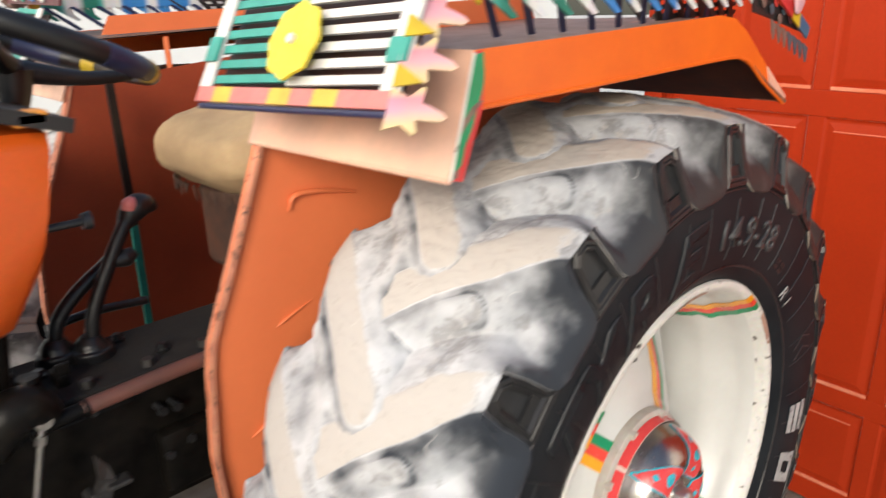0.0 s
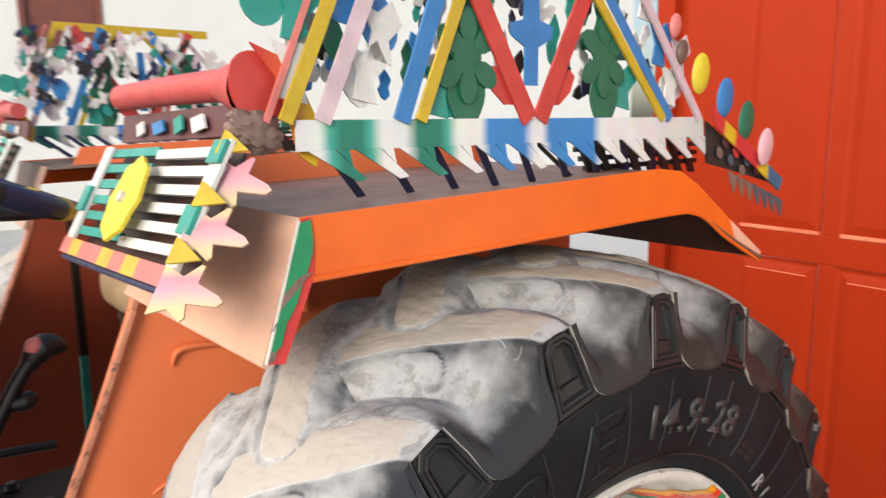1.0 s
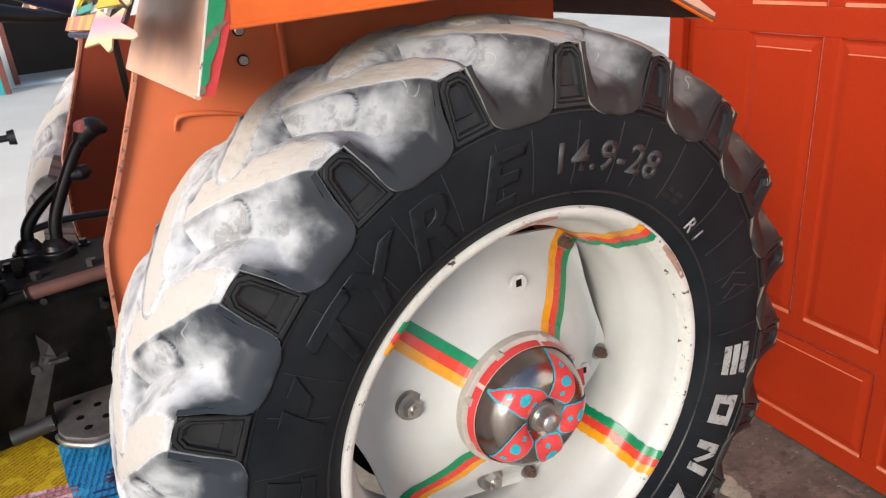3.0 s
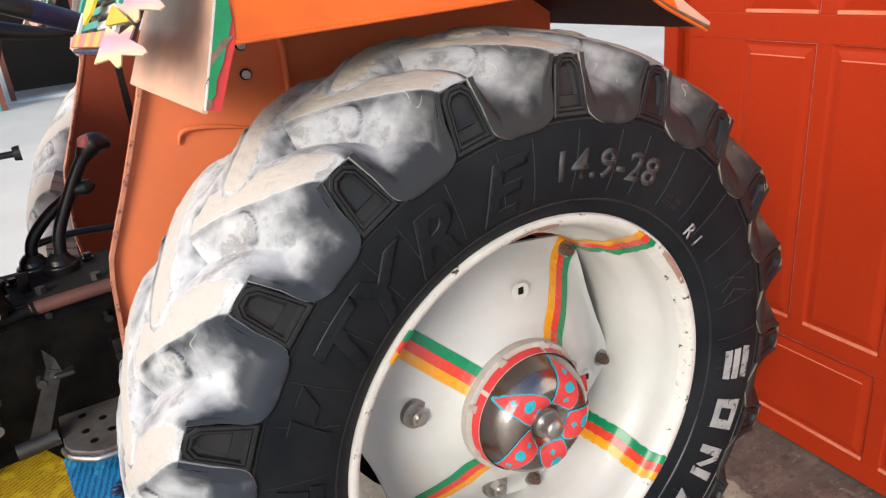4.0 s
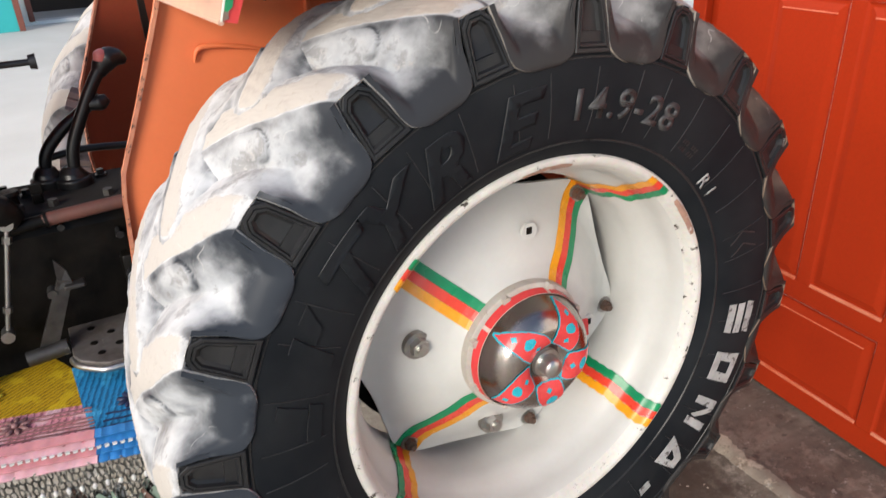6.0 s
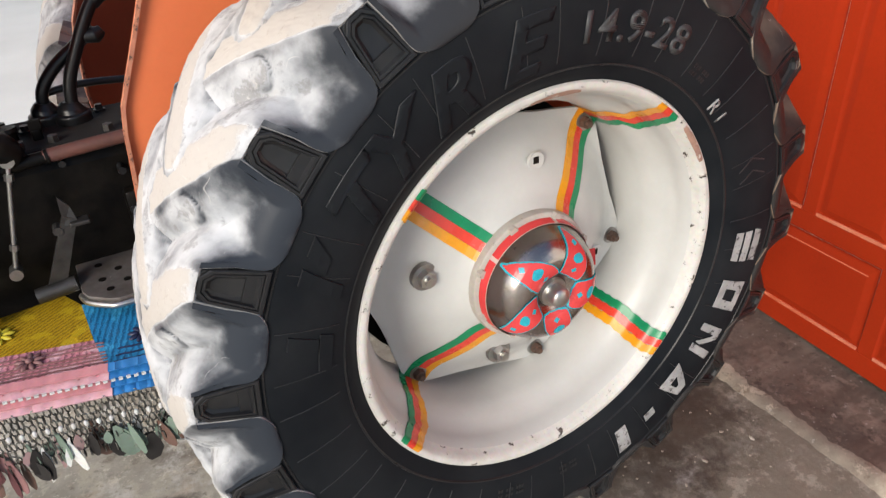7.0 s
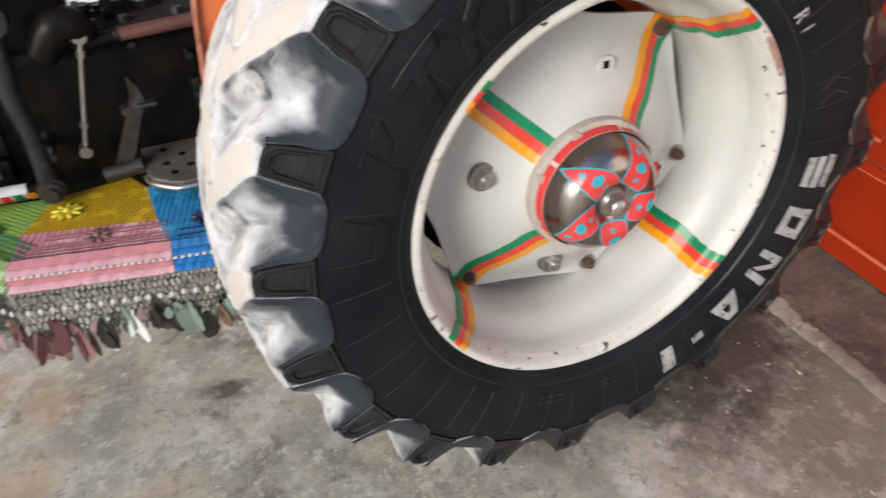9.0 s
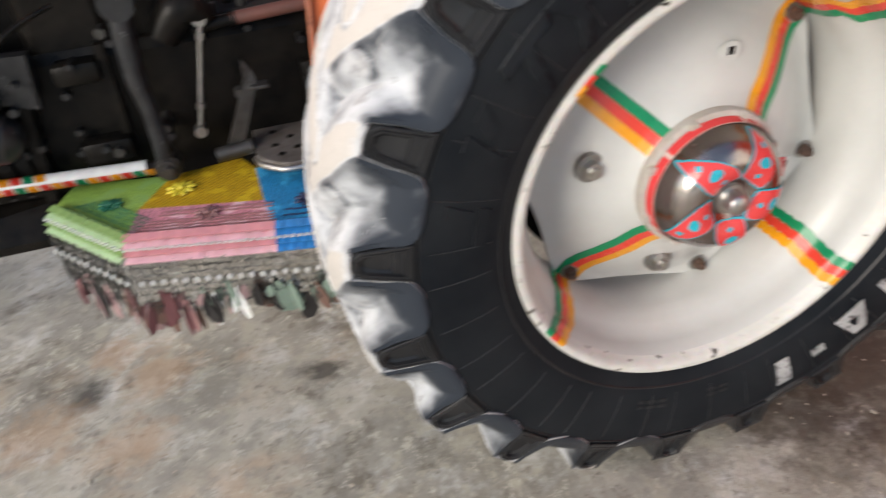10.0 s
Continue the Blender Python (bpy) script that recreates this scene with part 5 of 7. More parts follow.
# ---------------------------------------------------------------- tractor body
part("gearbox", one_box(-1.75, 0.30, 0.665, 0.83, 0.42, 0.86, bevel=0.03), M_BLACK, tractor, "oily black gearbox housing")
part("top_cover", one_box(-0.80, -0.20, 0.64, 0.838, 0.862, 0.885, bevel=0.006), material("sooty_iron", (0.004, 0.004, 0.004), (0.016, 0.013, 0.010), 18, 0.85, bump=0.4, grain=60), tractor)
part("axle_tube", rod(bmesh.new(), (0.0, 0.36, ZC), (0.0, 0.70, ZC), 0.10, 0.14, 32), M_BLACK, tractor, smooth=True)
part("axle_tube", rod(bmesh.new(), (0.0, 2 * MID - 0.36, ZC), (0.0, 2 * MID - 0.70, ZC), 0.10, 0.14, 32), M_BLACK, tractor, smooth=True)
# drum added and made oversize so that the gap round the disc stays dark
part("brake_drum", rod(bmesh.new(), (0.0, 0.262, ZC), (0.0, 0.40, ZC), 0.300, 0.290, 48), M_BLACK, tractor, "black brake drum, widened to darken the gap behind the disc", smooth=True)
part("cover_pipe", sweep(bmesh.new(), [(-0.719, 0.62, 0.8745), (-0.70, 0.62, 0.876), (-0.55, 0.62, 0.882), (-0.30, 0.62, 0.884)], 0.0135, 14), M_REDPIPE, tractor, "brown-red pipe", smooth=True)
part("pipe_sleeve", sweep(bmesh.new(), [(-0.80, 0.62, 0.868), (-0.76, 0.62, 0.8715), (-0.719, 0.62, 0.8745)], 0.0125, 14), M_BLACK, tractor, "oily black pipe sleeve", smooth=True)
# breather, bracket and small fittings on the cover
bm = rod(bmesh.new(), (-0.772, 0.70, 0.884), (-0.772, 0.70, 0.912), 0.016, 0.015, 20)
rod(bm, (-0.772, 0.70, 0.912), (-0.772, 0.70, 0.919), 0.020, 0.017, 20)
part("breather", bm, M_BLACK, tractor, smooth=True)
bm = one_box(-0.735, -0.715, 0.69, 0.73, 0.884, 0.908, bevel=0.004)
box(bm, -0.735, -0.712, 0.69, 0.697, 0.905, 0.926, bevel=0.002)
part("bracket", bm, M_BLACK, tractor)
for x, y in ((-0.785, 0.80), (-0.745, 0.755), (-0.60, 0.80), (-0.56, 0.70)):
    bm = rod(bmesh.new(), (x, y, 0.884), (x, y, 0.890), 0.012, seg=18)
    rod(bm, (x, y, 0.890), (x, y, 0.900), 0.0085, 0.008, 6)
    part("cover_nut", bm, M_GREASE, tractor)
bm = rod(bmesh.new(), (-0.722, 0.62, 0.8735), (-0.716, 0.62, 0.874), 0.0155, seg=18)
part("pipe_collar", bm, M_BLACK, tractor, smooth=True)
rng = random.Random(4)
for x in (-0.76, -0.70, -0.60, -0.50, -0.42):
    bm = rod(bmesh.new(), (x, 0.665, 0.884), (x, 0.665, 0.898), 0.011, 0.010, 6)
    part("cover_bolt", bm, M_DARKGREY, tractor)
part("knuckle", sweep(bmesh.new(), [(-0.86, 0.62, 0.86), (-0.82, 0.62, 0.905), (-0.79, 0.62, 0.905), (-0.765, 0.62, 0.88)], [0.03, 0.038, 0.034, 0.02], 12), M_BLACK, tractor, smooth=True)
# flanged castings, ribs and bolts along the gearbox
for x, z, w, h, d in ((-0.56, 0.70, 0.10, 0.12, 0.03), (-1.035, 0.815, 0.085, 0.045, 0.04), (-1.03, 0.648, 0.10, 0.05, 0.045), (-1.225, 0.62, 0.15, 0.10, 0.03)):
    part("casting_boss", one_box(x - w / 2, x + w / 2, 0.665 - d, 0.675, z - h / 2, z + h / 2, bevel=0.010), M_BLACK, tractor, smooth=True)
# starter and its solenoid
bm = sweep(bmesh.new(), [(-1.42, 0.61, 0.74), (-1.40, 0.61, 0.74), (-1.215, 0.61, 0.725), (-1.185, 0.61, 0.722), (-1.165, 0.61, 0.720)], [0.03, 0.052, 0.052, 0.045, 0.022], 24)
part("starter_motor", bm, M_GREASE, tractor, "greasy grey starter motor", smooth=True)
bm = sweep(bmesh.new(), [(-1.30, 0.60, 0.812), (-1.295, 0.60, 0.812), (-1.19, 0.60, 0.803), (-1.185, 0.60, 0.803)], [0.006, 0.026, 0.026, 0.006], 20)
part("solenoid", bm, M_GREASE, tractor, "small grey solenoid", smooth=True)
for x in (-1.37, -1.24):
    bm = sweep(bmesh.new(), [(x, 0.66, 0.795), (x + 0.003, 0.575, 0.793), (x + 0.004, 0.552, 0.74), (x + 0.004, 0.575, 0.685), (x + 0.004, 0.66, 0.68)], 0.006, 8)
    part("clamp", bm, M_DARKGREY, tractor, smooth=True)
bm = quad_plate((-1.18, 0.615, 0.875), (-1.105, 0.615, 0.872), (-1.118, 0.615, 0.765), (-1.19, 0.615, 0.79), 0.03)
part("bracket", bm, M_GREASE, tractor, "grey cast bracket")
bm = quad_plate((-1.33, 0.62, 0.70), (-1.30, 0.62, 0.70), (-1.35, 0.62, 0.555), (-1.375, 0.62, 0.56), 0.012)
part("stay", bm, M_GREASE, tractor, "grey flat stay")
for k in range(5):
    x = -1.33 + 0.035 * k
    part("cast_rib", quad_plate((x, 0.635, 0.70 - 0.006 * k), (x + 0.009, 0.635, 0.70 - 0.006 * k), (x + 0.02, 0.635, 0.575), (x + 0.011, 0.635, 0.575), 0.03), M_GREASE, tractor)
part("flange", quad_plate((-1.148, 0.63, 0.86), (-1.128, 0.63, 0.86), (-1.165, 0.63, 0.56), (-1.185, 0.63, 0.56), 0.035), M_BLACK, tractor)
part("flange", quad_plate((-0.992, 0.645, 0.86), (-0.975, 0.645, 0.86), (-0.985, 0.645, 0.52), (-1.002, 0.645, 0.52), 0.02), M_BLACK, tractor)
for x, y, z, r in ((-1.19, 0.60, 0.844, 0.011), (-0.969, 0.63, 0.883, 0.012), (-0.958, 0.63, 0.862, 0.009), (-0.905, 0.585, 0.690, 0.012), (-0.900, 0.585, 0.672, 0.010), (-1.009, 0.605, 0.650, 0.012), (-1.032, 0.61, 0.660, 0.009),
                   (-1.087, 0.64, 0.647, 0.008), (-1.075, 0.64, 0.693, 0.008), (-1.072, 0.64, 0.771, 0.009), (-1.161, 0.60, 0.772, 0.010), (-1.148, 0.62, 0.682, 0.009), (-1.040, 0.615, 0.835, 0.007), (-1.14, 0.59, 0.825, 0.008),
                   (-0.60, 0.63, 0.808, 0.009), (-0.575, 0.63, 0.806, 0.009), (-0.60, 0.63, 0.72, 0.009), (-0.56, 0.63, 0.735, 0.009), (-0.70, 0.655, 0.84, 0.008), (-0.62, 0.655, 0.60, 0.008)):
    bm = rod(bmesh.new(), (x, 0.672, z), (x, y + 0.012, z), r * 0.72, seg=10)
    rod(bm, (x, y + 0.012, z), (x, y, z), r, r * 0.93, 6)
    part("casing_bolt", bm, M_GREASE if r < 0.0115 else M_DARKGREY, tractor)
for pts, r in (([(-1.44, 0.62, 0.86), (-1.33, 0.585, 0.845), (-1.25, 0.585, 0.83), (-1.20, 0.60, 0.815)], 0.0045), ([(-1.18, 0.60, 0.85), (-1.14, 0.585, 0.90), (-1.09, 0.60, 0.93), (-1.03, 0.62, 0.95)], 0.005)):
    part("hose", sweep(bmesh.new(), pts, r, 10), M_BLACK, tractor, smooth=True)
part("clutch_housing", one_box(-1.12, -0.95, 0.675, 1.065, 0.80, 1.04, bevel=0.025), M_BLACK, tractor, "oily black clutch housing")
bm = one_box(-1.10, -0.79, 0.685, 0.845, 0.845, 1.055, bevel=0.012)
for v in bm.verts:
    if v.co.x > -0.9:
        v.co.x += 0.14 * (v.co.z - 0.95)
rod(bm, (-0.90, 0.678, 0.99), (-0.90, 0.69, 0.99), 0.012, 0.013, 6)
rod(bm, (-0.86, 0.678, 0.91), (-0.86, 0.69, 0.91), 0.012, 0.013, 6)
part("bell_housing", bm, M_BLACK, tractor, "oily black housing under the bonnet")
# engine block ahead, and its bracket
part("engine_block", one_box(-2.3, -1.05, 0.70, 1.04, 0.55, 1.12, bevel=0.02), M_BLACK, tractor, "greasy black engine block")
part("side_tray", quad_plate((-1.75, 0.56, 0.50), (-1.20, 0.60, 0.475), (-1.145, 0.66, 0.535), (-1.75, 0.72, 0.56), 0.02), M_BLACK, tractor)
# filter can
prof = [(0.001, 0.862), (0.058, 0.862), (0.066, 0.868), (0.068, 0.880), (0.067, 1.02), (0.069, 1.03), (0.069, 1.045), (0.05, 1.06)]
bm = bmesh.new()
rings = [[bm.verts.new((-1.258 + r * math.cos(2 * math.pi * k / 32), 0.66 + r * math.sin(2 * math.pi * k / 32), z)) for k in range(32)] for r, z in prof]
for a, b in zip(rings, rings[1:]):
    for k in range(32):
        bm.faces.new((a[k], a[(k + 1) % 32], b[(k + 1) % 32], b[k]))
part("filter_can", bm, material("cream_yellow_enamel", (0.58, 0.56, 0.22), (0.50, 0.48, 0.19), 9, 0.4, wear=(0.06, 0.055, 0.03), wear_at=0.585, wear_scale=24), tractor, "cream-yellow oil filter can with dark scratches", smooth=True)

# linkage rod, pedals, step plate
bm = rod(bmesh.new(), (-0.7835, 0.61, 0.882), (-0.838, 0.61, 0.672), 0.0048, seg=12)
rod(bm, (-0.7835, 0.625, 0.888), (-0.7835, 0.595, 0.888), 0.0125, seg=18)
rod(bm, (-0.825, 0.61, 0.722), (-0.828, 0.61, 0.71), 0.0085, seg=6)
rod(bm, (-0.7885, 0.61, 0.862), (-0.792, 0.61, 0.848), 0.0085, seg=6)
rod(bm, (-0.84, 0.625, 0.664), (-0.84, 0.595, 0.664), 0.012, seg=18)
part("link_rod", bm, M_STEEL, tractor, "thin galvanised linkage rod", smooth=True)
bm = quad_plate((-0.795, 0.60, 0.625), (-0.762, 0.60, 0.622), (-0.706, 0.60, 0.752), (-0.730, 0.60, 0.762), 0.012)
quad_plate((-0.732, 0.595, 0.742), (-0.704, 0.595, 0.738), (-0.712, 0.605, 0.775), (-0.728, 0.605, 0.800), 0.010, bm)
box(bm, -0.722, -0.684, 0.575, 0.605, 0.740, 0.749, bevel=0.003)
rod(bm, (-0.745, 0.585, 0.735), (-0.745, 0.612, 0.735), 0.009, seg=12)
part("brake_pedal", bm, M_DARKGREY, tractor, "worn dark steel pedal arm")
part("pedal_shaft", rod(bmesh.new(), (-0.82, 0.585, 0.612), (-0.745, 0.585, 0.618), 0.016, seg=18), M_DARKGREY, tractor, smooth=True)
bm = sweep(bmesh.new(), [(-0.918, 0.60, 0.945), (-0.920, 0.597, 0.903), (-0.927, 0.592, 0.804), (-0.921, 0.590, 0.726), (-0.922, 0.592, 0.632)], [0.024, 0.023, 0.020, 0.017, 0.020], 14)
rod(bm, (-0.916, 0.62, 0.945), (-0.916, 0.575, 0.945), 0.034, 0.032, 22)
part("clutch_arm", bm, M_GREASE, tractor, "black pedal arm", smooth=True)
bm = plate([(-0.742, 0.665), (-0.741, 0.545), (-0.732, 0.520), (-0.700, 0.490), (-0.680, 0.480), (-0.52, 0.480), (-0.52, 0.700), (-0.70, 0.700)], 0.009, Matrix.Translation((0, 0, 0.607)), bevel=0.0015)
part("step_plate", bm, material("step_steel", (0.22, 0.20, 0.185), (0.13, 0.112, 0.10), 22, 0.42, 0.35, bump=0.25, wear=(0.5, 0.47, 0.44), wear_at=0.66), tractor, "worn grey-brown perforated step plate")
part("step_nosing", sweep(bmesh.new(), [(-0.743, 0.548, 0.606), (-0.734, 0.518, 0.605), (-0.702, 0.487, 0.604), (-0.678, 0.476, 0.604), (-0.60, 0.475, 0.604), (-0.52, 0.475, 0.604)], 0.007, 10), M_BOLT, tractor, "bright metal nosing", smooth=True)
for x, y in ((-0.70, 0.635), (-0.665, 0.60), (-0.70, 0.57), (-0.655, 0.545), (-0.69, 0.525), (-0.625, 0.60)):
    part("step_hole", rod(bmesh.new(), (x, y, 0.6155), (x, y, 0.6172), 0.0075, seg=14), M_BLACK, tractor)

# bonnet, dash and steering
bm = bmesh.new()
rows = []
for x, zt, zb, yy in ((-2.4, 1.28, 1.02, 0.62), (-1.6, 1.30, 1.01, 0.60), (-0.95, 1.305, 1.00, 0.595), (-0.80, 1.303, 1.005, 0.597), (-0.72, 1.300, 1.03, 0.60), (-0.690, 1.297, 1.10, 0.605)):
    ring = []
    for y, z in ((yy + 0.06, zb - 0.02), (yy + 0.015, zb + 0.005), (yy, zb + 0.05), (yy - 0.004, (zt + zb) / 2), (yy + 0.01, zt - 0.02), (yy + 0.03, zt), (MID, zt + 0.02),
                 (2 * MID - yy - 0.03, zt), (2 * MID - yy - 0.01, zt - 0.02), (2 * MID - yy, (zt + zb) / 2), (2 * MID - yy, zb + 0.05), (2 * MID - yy - 0.06, zb - 0.02)):
        ring.append(bm.verts.new((x - (1.297 - z) * 0.26 if x > -0.9 else x, y, z)))
    rows.append(ring)
for a, b in zip(rows, rows[1:]):
    n = len(a)
    for k in range(n):
        bm.faces.new((a[k], a[(k + 1) % n], b[(k + 1) % n], b[k]))
bm.faces.new(rows[-1])
bm.faces.new(rows[0][::-1])
part("bonnet", bm, material("bonnet_paint", (0.72, 0.12, 0.012), (0.62, 0.09, 0.010), 3, 0.36, bump=0.05, wear=(0.16, 0.06, 0.03), wear_at=0.70), tractor, "orange rounded bonnet side", smooth=True)
part("bonnet_seam", sweep(bmesh.new(), [(-0.865, 0.594, 1.02), (-0.845, 0.5915, 1.12), (-0.823, 0.5925, 1.24), (-0.808, 0.612, 1.30)], 0.0035, 8), M_BLACK, tractor, "dark sheet seam", smooth=True)
bm = rod(bmesh.new(), (-0.722, 0.62, 1.165), (-0.672, 0.62, 1.165), 0.006, seg=12)
rod(bm, (-0.672, 0.62, 1.165), (-0.660, 0.62, 1.165), 0.012, 0.014, 16)
part("pull_knob", bm, M_BLACK_PL, tractor, "small black pull knob", smooth=True)
part("dash_panel", quad_plate((-1.1, 0.60, 1.44), (-0.66, 0.60, 1.315), (-0.66, 0.90, 1.315), (-1.1, 0.90, 1.44), -0.020), P["black"], tractor, "black sloping dash panel")
part("dash_lamp", one_box(-0.735, -0.69, 0.60, 0.64, 1.31, 1.332, bevel=0.006), P["orange"], tractor, "amber dash lamp")
SW = Vector((-0.638, MID, 1.42))
ax = Vector((0.376, 0, 0.927)).normalized()
u = Vector((0.927, 0, -0.376))
v = ax.cross(u)
ring = [SW + 0.20 * (math.cos(t * math.pi / 12) * u + math.sin(t * math.pi / 12) * v) for t in range(25)]
part("steering_rim", sweep(bmesh.new(), ring, 0.0185, 16), M_BLACK_PL, tractor, "black steering wheel rim", smooth=True)
for k0, k1, mat in ((2.2, 2.75, "yellow"), (3.6, 5.2, "navy"), (19.2, 20.8, "navy"), (21.4, 21.8, "yellow")):
    arc = [SW + 0.20 * (math.cos(t * math.pi / 12) * u + math.sin(t * math.pi / 12) * v) for t in (k0, (k0 + k1) / 2, k1)]
    part("rim_tape", sweep(bmesh.new(), arc, 0.0193, 16), P[mat], tractor, "%s tape round the steering wheel" % mat, smooth=True)
bm = sweep(bmesh.new(), [SW - ax * 0.055 - u * 0.01, SW - ax * 0.10, SW - ax * 0.15], [0.042, 0.036, 0.034], 14)
part("steering_column", bm, M_BLACK_PL, tractor, smooth=True)
for t in (0, 120, 240):
    e = SW + 0.195 * (math.cos(radians(t)) * u + math.sin(radians(t)) * v)
    part("steering_spoke", sweep(bmesh.new(), [e, SW * 0.45 + e * 0.55 - ax * 0.035, SW - ax * 0.055], [0.010, 0.013, 0.022], 10), M_BLACK_PL, tractor, smooth=True)
bm = sweep(bmesh.new(), [(-0.700, 0.80, 1.315), (-0.74, 0.80, 1.37), (-0.777, 0.80, 1.422)], 0.0055, 10)
part("throttle_lever", bm, M_STEEL, tractor, smooth=True)
bm = bmesh.new()
bmesh.ops.create_uvsphere(bm, u_segments=18, v_segments=12, radius=0.019, matrix=Matrix.Translation((-0.781, 0.80, 1.428)) @ Matrix.Diagonal((1, 1, 0.85, 1)))
part("throttle_knob", bm, M_BLACK_PL, tractor, "black round knob", smooth=True)

# gear levers with boots
for pts, r in (([(-0.700, 0.80, 0.885), (-0.694, 0.80, 0.945), (-0.655, 0.80, 0.992), (-0.60, 0.80, 1.03), (-0.565, 0.80, 1.055)], 0.0125),
               ([(-0.650, 0.77, 0.885), (-0.640, 0.77, 0.96), (-0.600, 0.77, 1.04), (-0.562, 0.775, 1.10), (-0.535, 0.78, 1.125)], 0.0125),
               ([(-0.70, 0.84, 0.93), (-0.62, 0.84, 0.938), (-0.52, 0.84, 0.93)], 0.008)):
    part("gear_lever", sweep(bmesh.new(), pts, r, 12), M_BLACK_PL, tractor, "black bent gear lever", smooth=True)
for x, y in ((-0.700, 0.80), (-0.652, 0.77)):
    part("lever_boot", sweep(bmesh.new(), [(x, y, 0.880), (x, y, 0.900), (x, y, 0.904), (x, y, 0.912), (x + 0.002, y, 0.925)], [0.036, 0.035, 0.029, 0.026, 0.015], 18), M_BLACK_PL, tractor, "black rubber boot", smooth=True)
part("lever_knob", sweep(bmesh.new(), [(-0.558, 0.78, 1.100), (-0.546, 0.78, 1.118), (-0.530, 0.78, 1.130), (-0.514, 0.78, 1.128), (-0.500, 0.78, 1.120)], [0.013, 0.020, 0.023, 0.018, 0.006], 14), M_BLACK_PL, tractor, smooth=True)
part("knob_cap", sweep(bmesh.new(), [(-0.549, 0.772, 1.128), (-0.546, 0.772, 1.138), (-0.538, 0.775, 1.144)], [0.012, 0.014, 0.008], 12), P["salmon"], tractor, "faded red knob cap", smooth=True)
part("catch", sweep(bmesh.new(), [(-0.590, 0.772, 1.046), (-0.568, 0.772, 1.046), (-0.552, 0.772, 1.054)], [0.012, 0.017, 0.009], 12), M_BLACK_PL, tractor, smooth=True)

# seat cushion with a cloth cover and a ragged hem
bm = bmesh.new()
bmesh.ops.create_uvsphere(bm, u_segments=40, v_segments=24, radius=1.0)
for vtx in bm.verts:
    c = vtx.co
    sx = abs(c.x) ** 0.7 * math.copysign(1, c.x)
    sy = abs(c.y) ** 0.7 * math.copysign(1, c.y)
    n = 0.014 * noise.noise((c.x * 2.2, c.y * 2.2, c.z * 3 + 4)) + 0.006 * noise.noise((c.x * 6, c.y * 6, c.z * 6))
    vtx.co = Vector((-0.165 + 0.225 * sx, MID + 0.05 + 0.24 * sy, 1.175 + max(c.z, -0.75) * 0.095 + n))
part("seat_cushion", bm, M_SEAT, tractor, "tan cloth covered seat cushion", smooth=True)
bm = bmesh.new()
for k in range(120):
    t = 2 * math.pi * k / 120
    c, s = math.cos(t), math.sin(t)
    p = Vector((-0.165 + 0.195 * abs(c) ** 0.7 * math.copysign(1, c), MID + 0.05 + 0.21 * abs(s) ** 0.7 * math.copysign(1, s), 1.112))
    rod(bm, p, p + Vector((rng.uniform(-0.004, 0.004), rng.uniform(-0.004, 0.004), -0.02 - 0.018 * rng.random())), 0.0035, 0.001, 5)
part("seat_fringe", bm, M_RUST, tractor, "brown ragged hem fringe")
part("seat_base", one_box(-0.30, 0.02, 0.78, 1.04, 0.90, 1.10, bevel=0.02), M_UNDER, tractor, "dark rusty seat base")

# black lever post beside the seat, with a worn teal lower end
part("lever_post", quad_plate((-0.402, 1.19, 1.32), (-0.386, 1.19, 1.32), (-0.384, 1.19, 0.98), (-0.402, 1.19, 0.98), 0.012), M_BLACK_PL, tractor, "black flat lever post")
part("post_foot", quad_plate((-0.402, 1.189, 0.978), (-0.386, 1.189, 0.978), (-0.392, 1.189, 0.70), (-0.407, 1.189, 0.70), 0.012), P["teal"], tractor, "worn teal lower post")

# ---------------------------------------------------------------- painted metalwork on the fender
STRIP = banded("strip_bands", [(-0.41, WHITE), (-0.378, WHITE), (-0.366, (0.05, 0.42, 0.34)), (-0.352, GREEN), (-0.330, GREEN), (-0.318, (0.05, 0.42, 0.34)), (-0.304, WHITE), (-0.275, WHITE), (-0.258, GREEN), (-0.228, GREEN), (-0.216, (0.05, 0.42, 0.34)), (-0.202, WHITE), (-0.168, WHITE),
                               (-0.155, BLUE), (-0.098, BLUE), (-0.082, WHITE), (-0.066, WHITE), (-0.052, BLUE), (0.030, BLUE), (0.048, WHITE), (0.30, (0.62, 0.63, 0.63))])
RY = 0.09
P["rose"] = paint("faded_red_paint", (0.56, 0.085, 0.085))
P["dusk"] = paint("dusty_rose_paint", (0.30, 0.15, 0.15))
P["maroon"] = paint("maroon_paint", (0.115, 0.036, 0.042))
P["slate"] = paint("weathered_blue_grey_paint", (0.07, 0.11, 0.14))
P["ash"] = paint("ash_brown_paint", (0.22, 0.15, 0.125))


def flat(poly, name, mat, y=RY, t=0.003, label=""):
    return both(name, plate(poly, t, upright(y)), mat, label)


strip_poly = [(-0.402, 1.496), (0.290, 1.496), (0.296, 1.466)] + [(-0.402, 1.466)]
flat(strip_poly, "guard_strip", STRIP, label="metal strip with sprayed white, green and blue bands")
for k in range(13):
    x = -0.392 + 0.0535 * k
    flat([(x, 1.4665), (x + 0.030, 1.4665), (x + 0.066, 1.436), (x + 0.055, 1.434)], "strip_tongue", STRIP, RY - 0.0035)
    flat([(x + 0.032, 1.4665), (x + 0.046, 1.4665), (x + 0.050, 1.450)], "strip_tongue", STRIP, RY - 0.0035)


